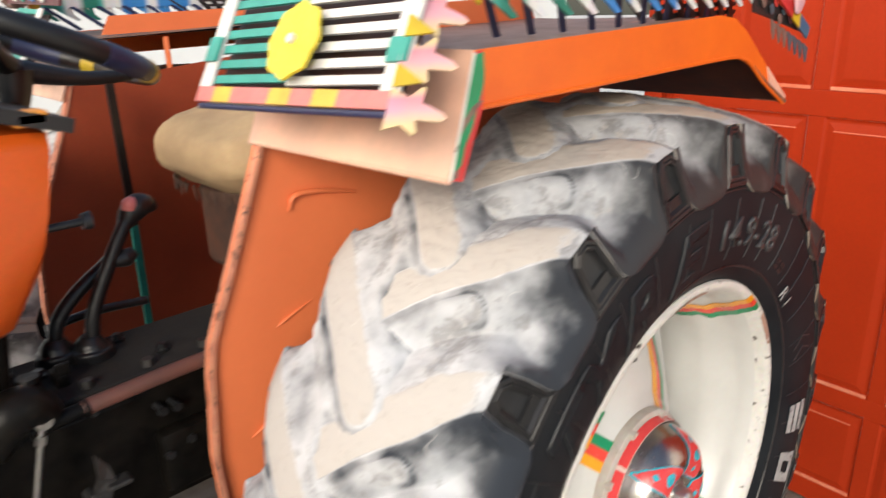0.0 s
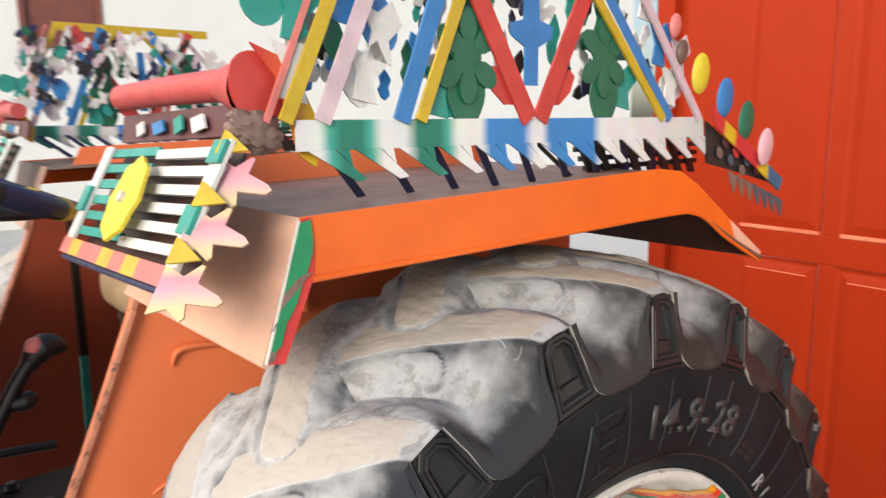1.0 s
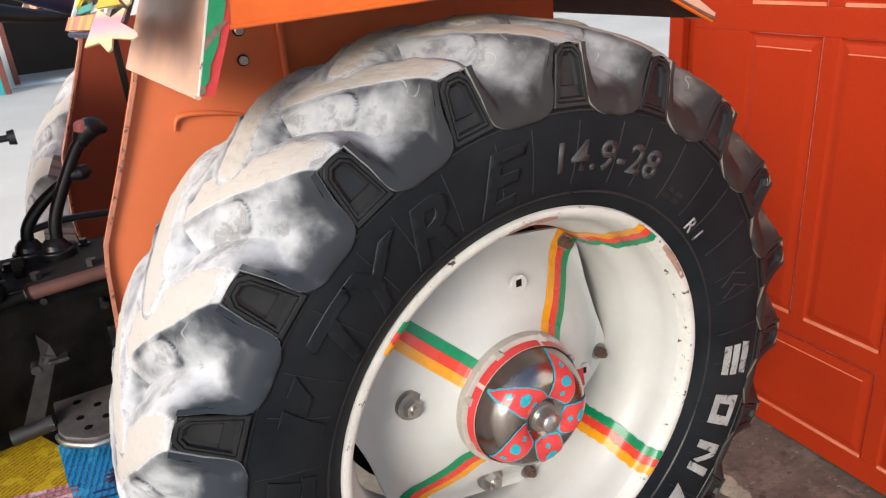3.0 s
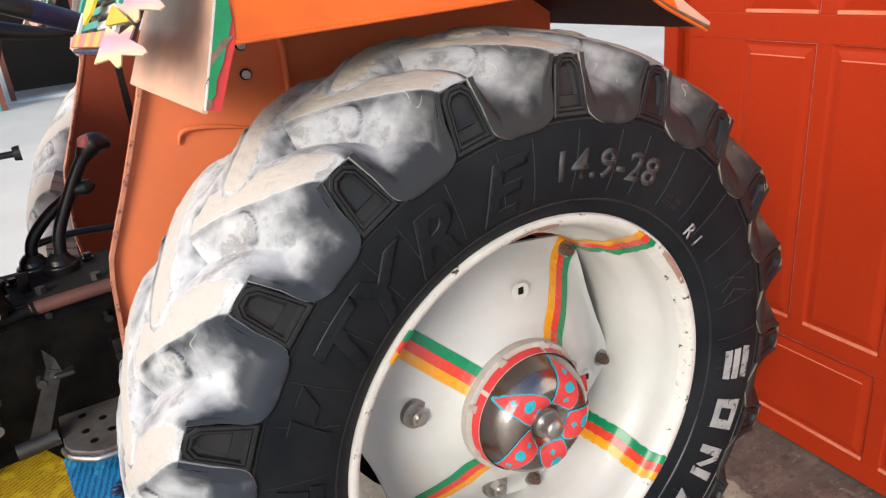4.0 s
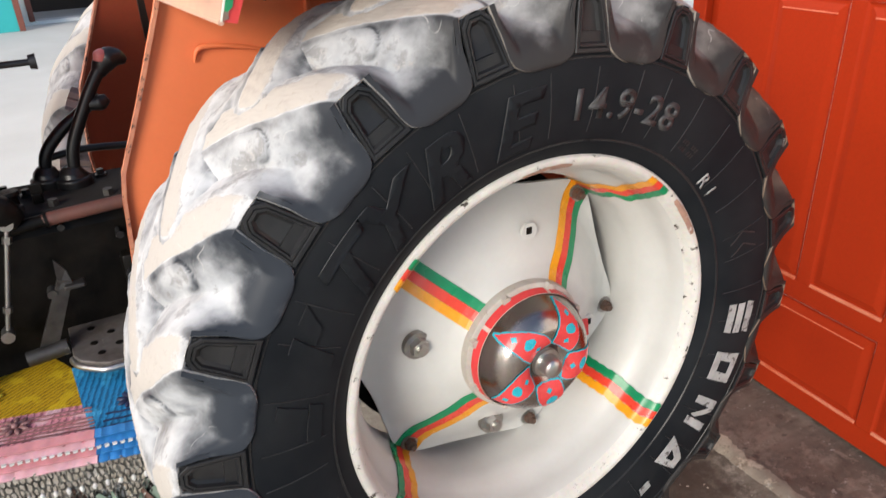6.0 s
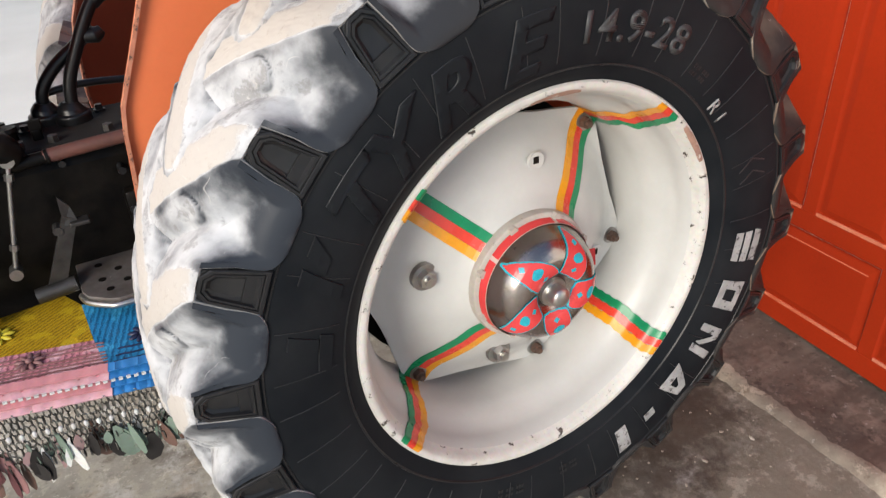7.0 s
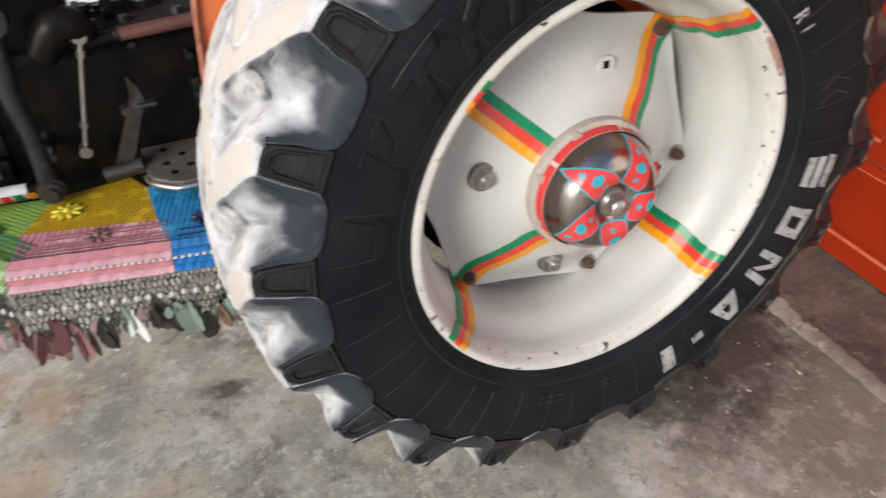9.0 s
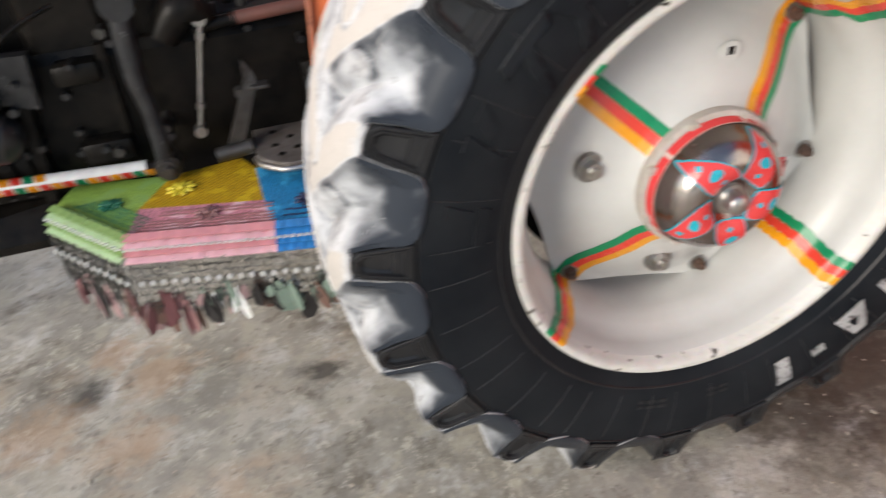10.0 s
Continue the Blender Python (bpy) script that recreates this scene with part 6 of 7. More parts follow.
def bar(x0, z0, x1, z1, w, col, y=RY - 0.004, name="guard_bar"):
    d = Vector((x1 - x0, z1 - z0)).normalized()
    n = Vector((-d.y, d.x)) * w / 2
    flat([(x0 - n.x, z0 - n.y), (x1 - n.x, z1 - n.y), (x1 + n.x, z1 + n.y), (x0 + n.x, z0 + n.y)], name, P[col], y, 0.004)


TOPZ = 1.76


def lean_bar(xa, xb, zb, w, col, y=RY - 0.004):
    """From the strip at xa through (xb, zb) up to the top rail."""
    k = (xb - xa) / (zb - 1.508)
    bar(xa - k * 0.014, 1.494, xa + k * (TOPZ - 1.508), TOPZ, w, col, y)


for xa, xb, zb, w, col in ((-0.408, -0.361, 1.612, 0.014, "yellow"), (-0.369, -0.322, 1.613, 0.017, "lilac"), (-0.276, -0.232, 1.622, 0.020, "blue"), (-0.250, -0.200, 1.625, 0.014, "yellow"),
                           (-0.100, -0.172, 1.627, 0.024, "red"), (-0.066, 0.004, 1.643, 0.024, "red"), (0.168, 0.030, 1.645, 0.012, "yellow"), (0.186, 0.066, 1.635, 0.014, "blue"), (0.262, 0.130, 1.654, 0.012, "lilac")):
    lean_bar(xa, xb, zb, w, col)
lean_bar(0.177, 0.048, 1.64, 0.007, "white", RY - 0.002)
lean_bar(-0.424, -0.380, 1.612, 0.006, "salmon", RY + 0.004)
bar(-0.30, TOPZ, 0.12, TOPZ, 0.022, "yellow", RY - 0.008)


def flower(cx, cz, s, col, y=RY):
    flat(ellipse(cx, cz, 0.020 * s, 0.022 * s, 14), "cut_flower", P[col], y)
    for dx, dz in ((-0.026, 0.018), (0.026, 0.018), (-0.026, -0.020), (0.026, -0.020), (0.0, 0.034), (0.0, -0.034)):
        flat(ellipse(cx + dx * s, cz + dz * s, 0.019 * s, 0.013 * s, 12, math.atan2(dz, dx)), "cut_flower", P[col], y - 0.0008)


def column(cx, z0, z1, col, y=RY + 0.004):
    """A turned-baluster cut-out."""
    n, pts = 22, []
    for i in range(n + 1):
        t = i / n
        w = 0.016 + 0.013 * abs(math.sin(t * math.pi * 3.2)) * (1 - 0.3 * t)
        pts.append((w, z0 + (z1 - z0) * t))
    flat([(cx - w, z) for w, z in pts] + [(cx + w, z) for w, z in reversed(pts)], "cut_baluster", P[col], y)


column(-0.185, 1.494, 1.70, "green")
column(0.058, 1.494, 1.70, "green")
flower(-0.185, 1.565, 1.0, "green", RY + 0.001)
flower(0.052, 1.575, 1.0, "green", RY + 0.001)
# blue bird-like cross between the two red bars
flat([(-0.094, 1.535), (-0.072, 1.535), (-0.072, 1.580), (-0.048, 1.592), (-0.046, 1.606), (-0.070, 1.612), (-0.074, 1.70), (-0.092, 1.70), (-0.096, 1.612), (-0.118, 1.606), (-0.116, 1.592), (-0.094, 1.580)], "cut_cross", P["blue"], RY + 0.002, label="blue cut-out cross")
for s, cx in ((1, -0.128), (-1, -0.034)):
    flat([(cx, 1.512), (cx + 0.024 * s, 1.512), (cx + 0.016 * s, 1.545), (cx - 0.018 * s, 1.556), (cx - 0.028 * s, 1.548), (cx - 0.020 * s, 1.528)], "cut_leaf", P["red"], RY + 0.001, label="red cut-out leaf")
for cx, cz, col in ((-0.335, 1.62, "blue"), (-0.315, 1.545, "white"), (-0.295, 1.585, "white"), (-0.220, 1.53, "teal"), (-0.345, 1.66, "white"), (0.105, 1.54, "teal"), (0.185, 1.60, "blue"), (0.150, 1.66, "white"),
                    (0.215, 1.545, "white"), (0.120, 1.69, "white"), (-0.25, 1.69, "pink"), (-0.39, 1.60, "teal"), (-0.395, 1.545, "white"), (0.235, 1.585, "lilac"), (-0.14, 1.68, "white"), (0.02, 1.69, "white")):
    flat([(cx - 0.020, cz - 0.028), (cx + 0.010, cz - 0.034), (cx + 0.006, cz - 0.010), (cx + 0.024, cz + 0.006), (cx + 0.012, cz + 0.030), (cx - 0.006, cz + 0.018), (cx - 0.026, cz + 0.026), (cx - 0.014, cz)], "cut_leaf", P[col], RY + 0.006)
for cx, cz, w_, h_, col in ((-0.298, 1.592, 0.022, 0.030, "blue"), (-0.305, 1.655, 0.020, 0.026, "white"), (-0.212, 1.522, 0.011, 0.026, "teal"), (-0.330, 1.540, 0.017, 0.034, "white"), (-0.425, 1.605, 0.022, 0.024, "teal"), (-0.352, 1.575, 0.012, 0.028, "green")):
    flat(ellipse(cx, cz, w_, h_, 16, 0.35), "cut_leaf", P[col], RY + 0.009)
leaf_rng = random.Random(11)
for k in range(150):
    cx, cz = leaf_rng.uniform(-0.40, 0.24), leaf_rng.uniform(1.53, 1.74)
    if cx > 0.26 - (cz - 1.51) * 0.95:
        continue
    sc, tn = leaf_rng.uniform(0.55, 1.0), leaf_rng.uniform(0, 6.28)
    ln, wd = leaf_rng.uniform(0.018, 0.036) * sc, leaf_rng.uniform(0.009, 0.016) * sc
    tn = leaf_rng.choice((1.15, 1.95, 1.57, 0.6)) + leaf_rng.uniform(-0.25, 0.25)
    pts = []
    for u_, w_ in ((1, 0), (0.55, 0.75), (0.1, 0.55), (-0.25, 1.0), (-0.8, 0.6), (-1, 0), (-0.7, -0.7), (-0.2, -0.5), (0.3, -1.0), (0.7, -0.5)):
        pts.append((cx + u_ * ln * math.cos(tn) - w_ * wd * math.sin(tn), cz + u_ * ln * math.sin(tn) + w_ * wd * math.cos(tn)))
    flat(pts, "cut_bit", P[leaf_rng.choice(("white", "white", "black", "navy", "white", "teal", "lilac", "black", "blue", "green"))], RY + 0.012 + 0.00022 * k)
# dark stays between strip and fender
for k in range(9):
    x = -0.37 + 0.068 * k
    bm = quad_plate((x, RY + 0.01, 1.468), (x + 0.012, RY + 0.01, 1.468), (x + 0.078, RY + 0.05, 1.412), (x + 0.066, RY + 0.05, 1.411), 0.004)
    both("stay", bm, P["navy"], "dark navy stay bar")
# black lattice basket behind the rear half
for k in range(8):
    x = 0.035 + 0.036 * k
    both("basket_bar", quad_plate((x, 0.13, 1.490), (x + 0.015, 0.13, 1.490), (x + 0.090, 0.15, 1.405), (x + 0.072, 0.15, 1.405), 0.004), P["black"])
for k, z in enumerate((1.420, 1.434, 1.448, 1.462, 1.476)):
    both("basket_bar", one_box(0.045 + (1.48 - z) * 0.8, 0.38, 0.150, 0.156, z, z + 0.0075), P["black"])
both("basket_bar", quad_plate((-0.060, 0.14, 1.490), (-0.052, 0.14, 1.490), (0.070, 0.15, 1.412), (0.060, 0.15, 1.412), 0.004), P["black"])
# sloping rear board with a painted border and zigzag hem
REAR = banded("rear_border", [(0.28, RED), (0.315, RED), (0.322, YELLOW), (0.342, YELLOW), (0.350, RED), (0.405, RED), (0.412, YELLOW), (0.432, YELLOW), (0.440, (0.03, 0.12, 0.22)), (0.52, (0.03, 0.12, 0.22))])
both("rear_border", quad_plate((0.285, 0.072, 1.512), (0.300, 0.072, 1.480), (0.470, 0.052, 1.372), (0.480, 0.052, 1.392), 0.004), REAR, "sloping border painted red, yellow and blue")
both("rear_board", quad_plate((0.292, 0.085, 1.490), (0.30, 0.085, 1.425), (0.43, 0.07, 1.395), (0.468, 0.065, 1.385), 0.004), P["black"], "dark sloping rear board")
for x_, z_, c_ in ((0.335, 1.455, "maroon"), (0.362, 1.440, "red"), (0.392, 1.425, "slate"), (0.350, 1.428, "slate"), (0.418, 1.409, "maroon"), (0.380, 1.410, "ash"), (0.322, 1.440, "ash")):
    both("board_fleck", plate(ellipse(x_, z_, 0.007, 0.010, 10, 0.5), 0.002, upright(0.0655 - (x_ - 0.30) * 0.12 + 0.012)), P[c_])
for k in range(7):
    x = 0.335 + 0.022 * k
    z = 1.412 - 0.008 * k
    both("hem_tooth", plate([(x, z), (x + 0.022, z - 0.010), (x + 0.020, z - 0.036), (x + 0.010, z - 0.022)], 0.003, upright(0.066 - 0.002 * k)), P["slate"] if k > 2 else P["ash"], "weathered hem tooth")
for x, z, y, col in ((0.205, 1.625, 0.085, "salmon"), (0.225, 1.590, 0.085, "brown"), (0.268, 1.560, 0.08, "lemon"), (0.326, 1.525, 0.072, "blue"), (0.375, 1.490, 0.062, "green"), (0.418, 1.447, 0.050, "pink")):
    bm = bmesh.new()
    bmesh.ops.create_uvsphere(bm, u_segments=16, v_segments=10, radius=1.0, matrix=Matrix.Translation((x, y, z)) @ Matrix.Rotation(radians(12), 4, "Y") @ Matrix.Diagonal((0.022 if x > 0.25 else 0.012, 0.006, 0.031 if x > 0.25 else 0.018, 1)))
    both("petal_bob", bm, P[col], "%s painted metal petal" % col, smooth=True)

# slatted front panel
PA, PB, PC, PD = Vector((-0.531, 0.085, 1.364)), Vector((-0.540, 0.490, 1.337)), Vector((-0.474, 0.495, 1.462)), Vector((-0.466, 0.098, 1.478))


def on_panel(s, t, lift=0.0):
    """s from the outer to the inner edge, t from the bottom to the top."""
    n = (PB - PA).cross(PD - PA).normalized()
    if n.x > 0:
        n = -n
    return PA * (1 - s) * (1 - t) + PB * s * (1 - t) + PC * s * t + PD * (1 - s) * t + n * lift


def panel_piece(s0, s1, t0, t1, lift, mat, name, label=""):
    a, b, c, d = on_panel(s0, t0, lift), on_panel(s1, t0, lift), on_panel(s1, t1, lift), on_panel(s0, t1, lift)
    both(name, quad_plate(a, b, c, d, 0.004), mat, label)


for k in range(6):
    t = 0.16 + 0.150 * k
    panel_piece(-0.04, 0.45, t - 0.03, t + 0.050, 0.0, P["white"], "panel_slat", "white panel slat")
    panel_piece(0.45, 0.92, t + 0.002, t + 0.080, 0.0, P["teal"], "panel_slat", "teal panel slat")
panel_piece(-0.06, 0.01, 0.03, 0.99, 0.005, P["white"], "panel_stile")
panel_piece(0.87, 0.94, 0.10, 1.0, 0.005, P["white"], "panel_stile")
panel_piece(-0.06, 0.01, 0.28, 0.48, 0.0095, P["teal"], "panel_stile_band")
panel_piece(-0.06, 0.01, 0.80, 0.97, 0.0095, P["teal"], "panel_stile_band")
panel_piece(0.87, 0.94, 0.36, 0.60, 0.0095, P["teal"], "panel_stile_band")
P["foot_pink"], P["foot_yellow"] = paint("faded_foot_pink", (0.66, 0.20, 0.19)), paint("faded_foot_yellow", (0.66, 0.46, 0.06))
for k in range(9):
    s0, s1 = -0.055 + k * 0.109, -0.055 + (k + 1) * 0.109
    t0, t1 = -0.095 + 0.065 * s0, -0.095 + 0.065 * s1
    a_, b_, c2, d_ = on_panel(s0, t0, 0.008), on_panel(s1, t1, 0.008), on_panel(s1, t1 + 0.145, 0.008), on_panel(s0, t0 + 0.145, 0.008)
    both("panel_footer", quad_plate(a_, b_, c2, d_, 0.004), P["foot_yellow"] if k in (2, 4, 7) else P["foot_pink"], "pink and yellow painted foot strip")
both("panel_under", sweep(bmesh.new(), [on_panel(-0.05, -0.12), on_panel(0.45, -0.09), on_panel(0.92, -0.06)], 0.004, 8), P["navy"])
# sheet added behind the slats, dark red to give the gaps their shade
panel_piece(-0.02, 0.90, 0.04, 0.97, -0.016, paint("dark_red_gap_shade", (0.055, 0.018, 0.014)), "panel_back", "dark red sheet added for the shaded gaps between the slats")
# yellow disc on the slats
c = on_panel(0.41, 0.48, 0.014)
e1 = (PB - PA).normalized()
e2 = (PD - PA).normalized()
bm = bmesh.new()
n = e1.cross(e2).normalized()
n = -n if n.x > 0 else n
lo = []
for k in range(32):
    rad = 0.047 + 0.0025 * math.cos(k * math.pi / 2)
    lo.append(bm.verts.new(c + e1 * rad * math.cos(k * math.pi / 16) + e2 * rad * math.sin(k * math.pi / 16)))
hi = [bm.verts.new(v_.co + n * 0.004) for v_ in lo]
bm.faces.new(lo)
bm.faces.new(hi)
for k in range(32):
    bm.faces.new((lo[k], lo[(k + 1) % 32], hi[(k + 1) % 32], hi[k]))
both("panel_disc", bm, P["lemon"], "yellow painted disc")
bm = rod(bmesh.new(), c + n * 0.003, c + n * 0.009, 0.006, seg=14)
both("disc_rivet", bm, P["white"])

# pink star cut-outs along the outer edge of the panel
CREAM, ROSE, ROSE2 = (0.72, 0.55, 0.30), (0.70, 0.37, 0.42), (0.66, 0.27, 0.33)
PINKFADE = banded("pink_fade", [(1.30, CREAM), (1.345, CREAM), (1.358, ROSE), (1.368, ROSE2), (1.376, CREAM), (1.388, CREAM), (1.40, ROSE), (1.41, ROSE2), (1.418, CREAM), (1.428, CREAM), (1.442, ROSE), (1.47, ROSE2)], axis=2)
# the stars hang from the panel's outer edge on a strip bent back towards the fender
EDGE_LOW, EDGE_UP, BENT = Vector((-0.541, 0.064, 1.359)), Vector((0.079, 0.032, 0.122)), Vector((0.044, -0.036, 0.0))
OUTW = -EDGE_UP.cross(BENT).normalized()
OUTW = OUTW if OUTW.y < 0 else -OUTW


def cut_out(pts, lift, name, mat, label):
    bm = bmesh.new()
    lo = [bm.verts.new(EDGE_LOW + BENT * u_ + EDGE_UP * t_ + OUTW * lift) for u_, t_ in pts]
    hi = [bm.verts.new(v_.co + OUTW * 0.003) for v_ in lo]
    bm.faces.new(lo)
    bm.faces.new(hi)
    for q in range(len(lo)):
        w_ = (q + 1) % len(lo)
        bm.faces.new((lo[q], lo[w_], hi[w_], hi[q]))
    both(name, bm, mat, label)


STAR = [(-0.03, 0.24), (0.30, 0.165), (0.50, 0.235), (0.56, 0.225), (0.55, 0.12), (0.92, 0.045), (1.02, 0.005), (0.94, -0.022), (0.49, 0.0), (0.555, -0.085), (0.50, -0.108), (0.25, -0.03), (-0.03, -0.06)]
for tip in (0.605, 0.25, -0.125):
    cut_out([(u_, t_ + tip) for u_, t_ in STAR], 0.001 + 0.0035 * (tip < 0.3) + 0.0035 * (tip < 0), "cut_star", PINKFADE, "pink and cream cut-out star")
for top in (0.98, 0.625, 0.26):
    cut_out([(-0.03, top + 0.015), (0.06, top), (0.48, top - 0.13), (0.02, top - 0.15), (-0.03, top - 0.145)], 0.0115, "cut_triangle", P["yellow"], "mustard yellow triangle")

# red lamp tube above the panel, with a flared painted mouth
both("lamp_tube", sweep(bmesh.new(), [(-0.436, 0.14, 1.531), (-0.446, 0.30, 1.531), (-0.456, 0.46, 1.528)], 0.0165, 20), P["rose"], "faded red lamp tube", smooth=True)
bm = bmesh.new()
rod(bm, (-0.438, 0.165, 1.531), (-0.430, 0.110, 1.526), 0.0170, 0.031, 24, caps=False)
both("lamp_mouth", bm, P["rose"], "flared lamp mouth", smooth=True)
both("lamp_face", plate(ellipse(-0.430, 1.525, 0.027, 0.036, 28, 0.40), 0.004, upright(0.108)), P["red"], "red oval lamp face")
both("mouth_leaf", plate([(-0.440, 1.566), (-0.414, 1.556), (-0.386, 1.520), (-0.370, 1.486), (-0.378, 1.450), (-0.396, 1.462), (-0.406, 1.505), (-0.416, 1.535)], 0.004, upright(0.098)), banded("leaf_fade", [(-0.44, RED), (-0.412, (0.66, 0.10, 0.03)), (-0.396, (0.70, 0.30, 0.02)), (-0.380, YELLOW), (-0.36, YELLOW)]), "leaf painted from red to mustard yellow")
both("board_low", quad_plate((-0.452, 0.12, 1.482), (-0.452, 0.50, 1.470), (-0.446, 0.50, 1.505), (-0.446, 0.12, 1.512), 0.006), P["maroon"], "dark red board below the lamp tube")
for y_, z_, hw_, hh_, c_ in ((0.20, 1.494, 0.024, 0.010, "white"), (0.26, 1.493, 0.018, 0.011, "teal"), (0.33, 1.490, 0.026, 0.009, "blue"), (0.40, 1.488, 0.018, 0.010, "white")):
    both("board_leaf", quad_plate((-0.4570, y_ - hw_, z_ - hh_ * 0.4), (-0.4570, y_ + hw_ * 0.5, z_ - hh_), (-0.4540, y_ + hw_, z_ + hh_ * 0.5), (-0.4540, y_ - hw_ * 0.5, z_ + hh_), 0.003), P[c_])
bm = bmesh.new()
bmesh.ops.create_icosphere(bm, subdivisions=4, radius=1.0)
for v_ in bm.verts:
    n_ = v_.co.normalized()
    fold = 1 + 0.34 * noise.noise(n_ * 2.4 + Vector((3, 1, 7))) + 0.16 * noise.noise(n_ * 6.5)
    v_.co = Vector((-0.436 + n_.x * 0.027 * fold, 0.105 + n_.y * 0.014 * fold, 1.486 + n_.z * 0.020 * fold - 0.006 * n_.x))
both("cloth_knot", bm, P["ash"], "brown knotted cloth", smooth=True)

# ---------------------------------------------------------------- footboard with chain fringe
FB = [((-0.989, 0.499), (-0.745, 0.432), (-0.735, 0.312), (-1.010, 0.380)), ((-1.165, 0.560), (-1.010, 0.380), (-0.989, 0.499), (-0.925, 0.615), (-1.13, 0.66)),
      ((-0.989, 0.499), (-0.925, 0.615), (-0.779, 0.632), (-0.752, 0.575), (-0.745, 0.432)), ((-0.745, 0.432), (-0.752, 0.575), (-0.56, 0.50), (-0.56, 0.275), (-0.735, 0.312))]


def quilt(name, c1, c2, c3, ang, rep):
    """Painted sheet with fine stitched lines and small marks."""
    m = bpy.data.materials.new(name)
    m.use_nodes = True
    nt = m.node_tree
    L = nt.links.new
    b = nt.nodes["Principled BSDF"]
    geo = nt.nodes.new("ShaderNodeNewGeometry")
    mp = nt.nodes.new("ShaderNodeMapping")
    mp.inputs["Rotation"].default_value = (0, 0, radians(ang))
    L(geo.outputs["Position"], mp.inputs[0])
    wv = nt.nodes.new("ShaderNodeTexWave")
    wv.inputs["Scale"].default_value = rep
    wv.inputs["Distortion"].default_value = 3.5
    wv.inputs["Detail Scale"].default_value = 6
    L(mp.outputs[0], wv.inputs["Vector"])
    ns = nt.nodes.new("ShaderNodeTexNoise")
    ns.inputs["Scale"].default_value = 24
    ns.inputs["Detail"].default_value = 5
    L(geo.outputs["Position"], ns.inputs["Vector"])
    m1 = nt.nodes.new("ShaderNodeMix")
    m1.data_type = "RGBA"
    m1.inputs[6].default_value, m1.inputs[7].default_value = (*c1, 1), (*c2, 1)
    r1 = nt.nodes.new("ShaderNodeMapRange")
    r1.inputs[1].default_value, r1.inputs[2].default_value = 0.5, 1.15
    L(wv.outputs["Fac"], r1.inputs[0])
    L(r1.outputs[0], m1.inputs[0])
    m2 = nt.nodes.new("ShaderNodeMix")
    m2.data_type = "RGBA"
    m2.inputs[7].default_value = (*c3, 1)
    r2 = nt.nodes.new("ShaderNodeMapRange")
    r2.inputs[1].default_value, r2.inputs[2].default_value = 0.54, 0.60
    L(ns.outputs[0], r2.inputs[0])
    L(r2.outputs[0], m2.inputs[0])
    L(m1.outputs[2], m2.inputs[6])
    L(m2.outputs[2], b.inputs["Base Color"])
    b.inputs["Roughness"].default_value = 0.42
    bp = nt.nodes.new("ShaderNodeBump")
    bp.inputs["Strength"].default_value = 0.35
    bp.inputs["Distance"].default_value = 0.003
    L(wv.outputs["Fac"], bp.inputs["Height"])
    L(bp.outputs[0], b.inputs["Normal"])
    return m


Q_PINK = quilt("pink_quilt", (0.72, 0.30, 0.36), (0.20, 0.07, 0.09), (0.80, 0.50, 0.55), 15, 26)
Q_GREEN = quilt("green_quilt", (0.30, 0.50, 0.10), (0.08, 0.14, 0.03), (0.24, 0.42, 0.12), -40, 30)
Q_YELLOW = quilt("yellow_quilt", (0.55, 0.34, 0.015), (0.16, 0.09, 0.01), (0.62, 0.42, 0.02), 55, 34)
Q_BLUE = quilt("blue_quilt", (0.02, 0.26, 0.55), (0.01, 0.06, 0.16), (0.05, 0.36, 0.66), 15, 28)
for poly, mat, lab in zip(FB, (Q_PINK, Q_GREEN, Q_YELLOW, Q_BLUE), ("pink", "green", "yellow", "blue")):
    bm = plate(poly, 0.016, Matrix.Translation((0, 0, 0.556)))
    part("footboard_field", bm, mat, tractor, "%s stitched decorated footboard field" % lab)
EDGE_L = [Vector((-1.170, 0.556, 0)), Vector((-1.012, 0.374, 0)), Vector((-0.735, 0.306, 0)), Vector((-0.56, 0.269, 0))]
P_LIME = paint("pale_green_paint", (0.50, 0.68, 0.40))
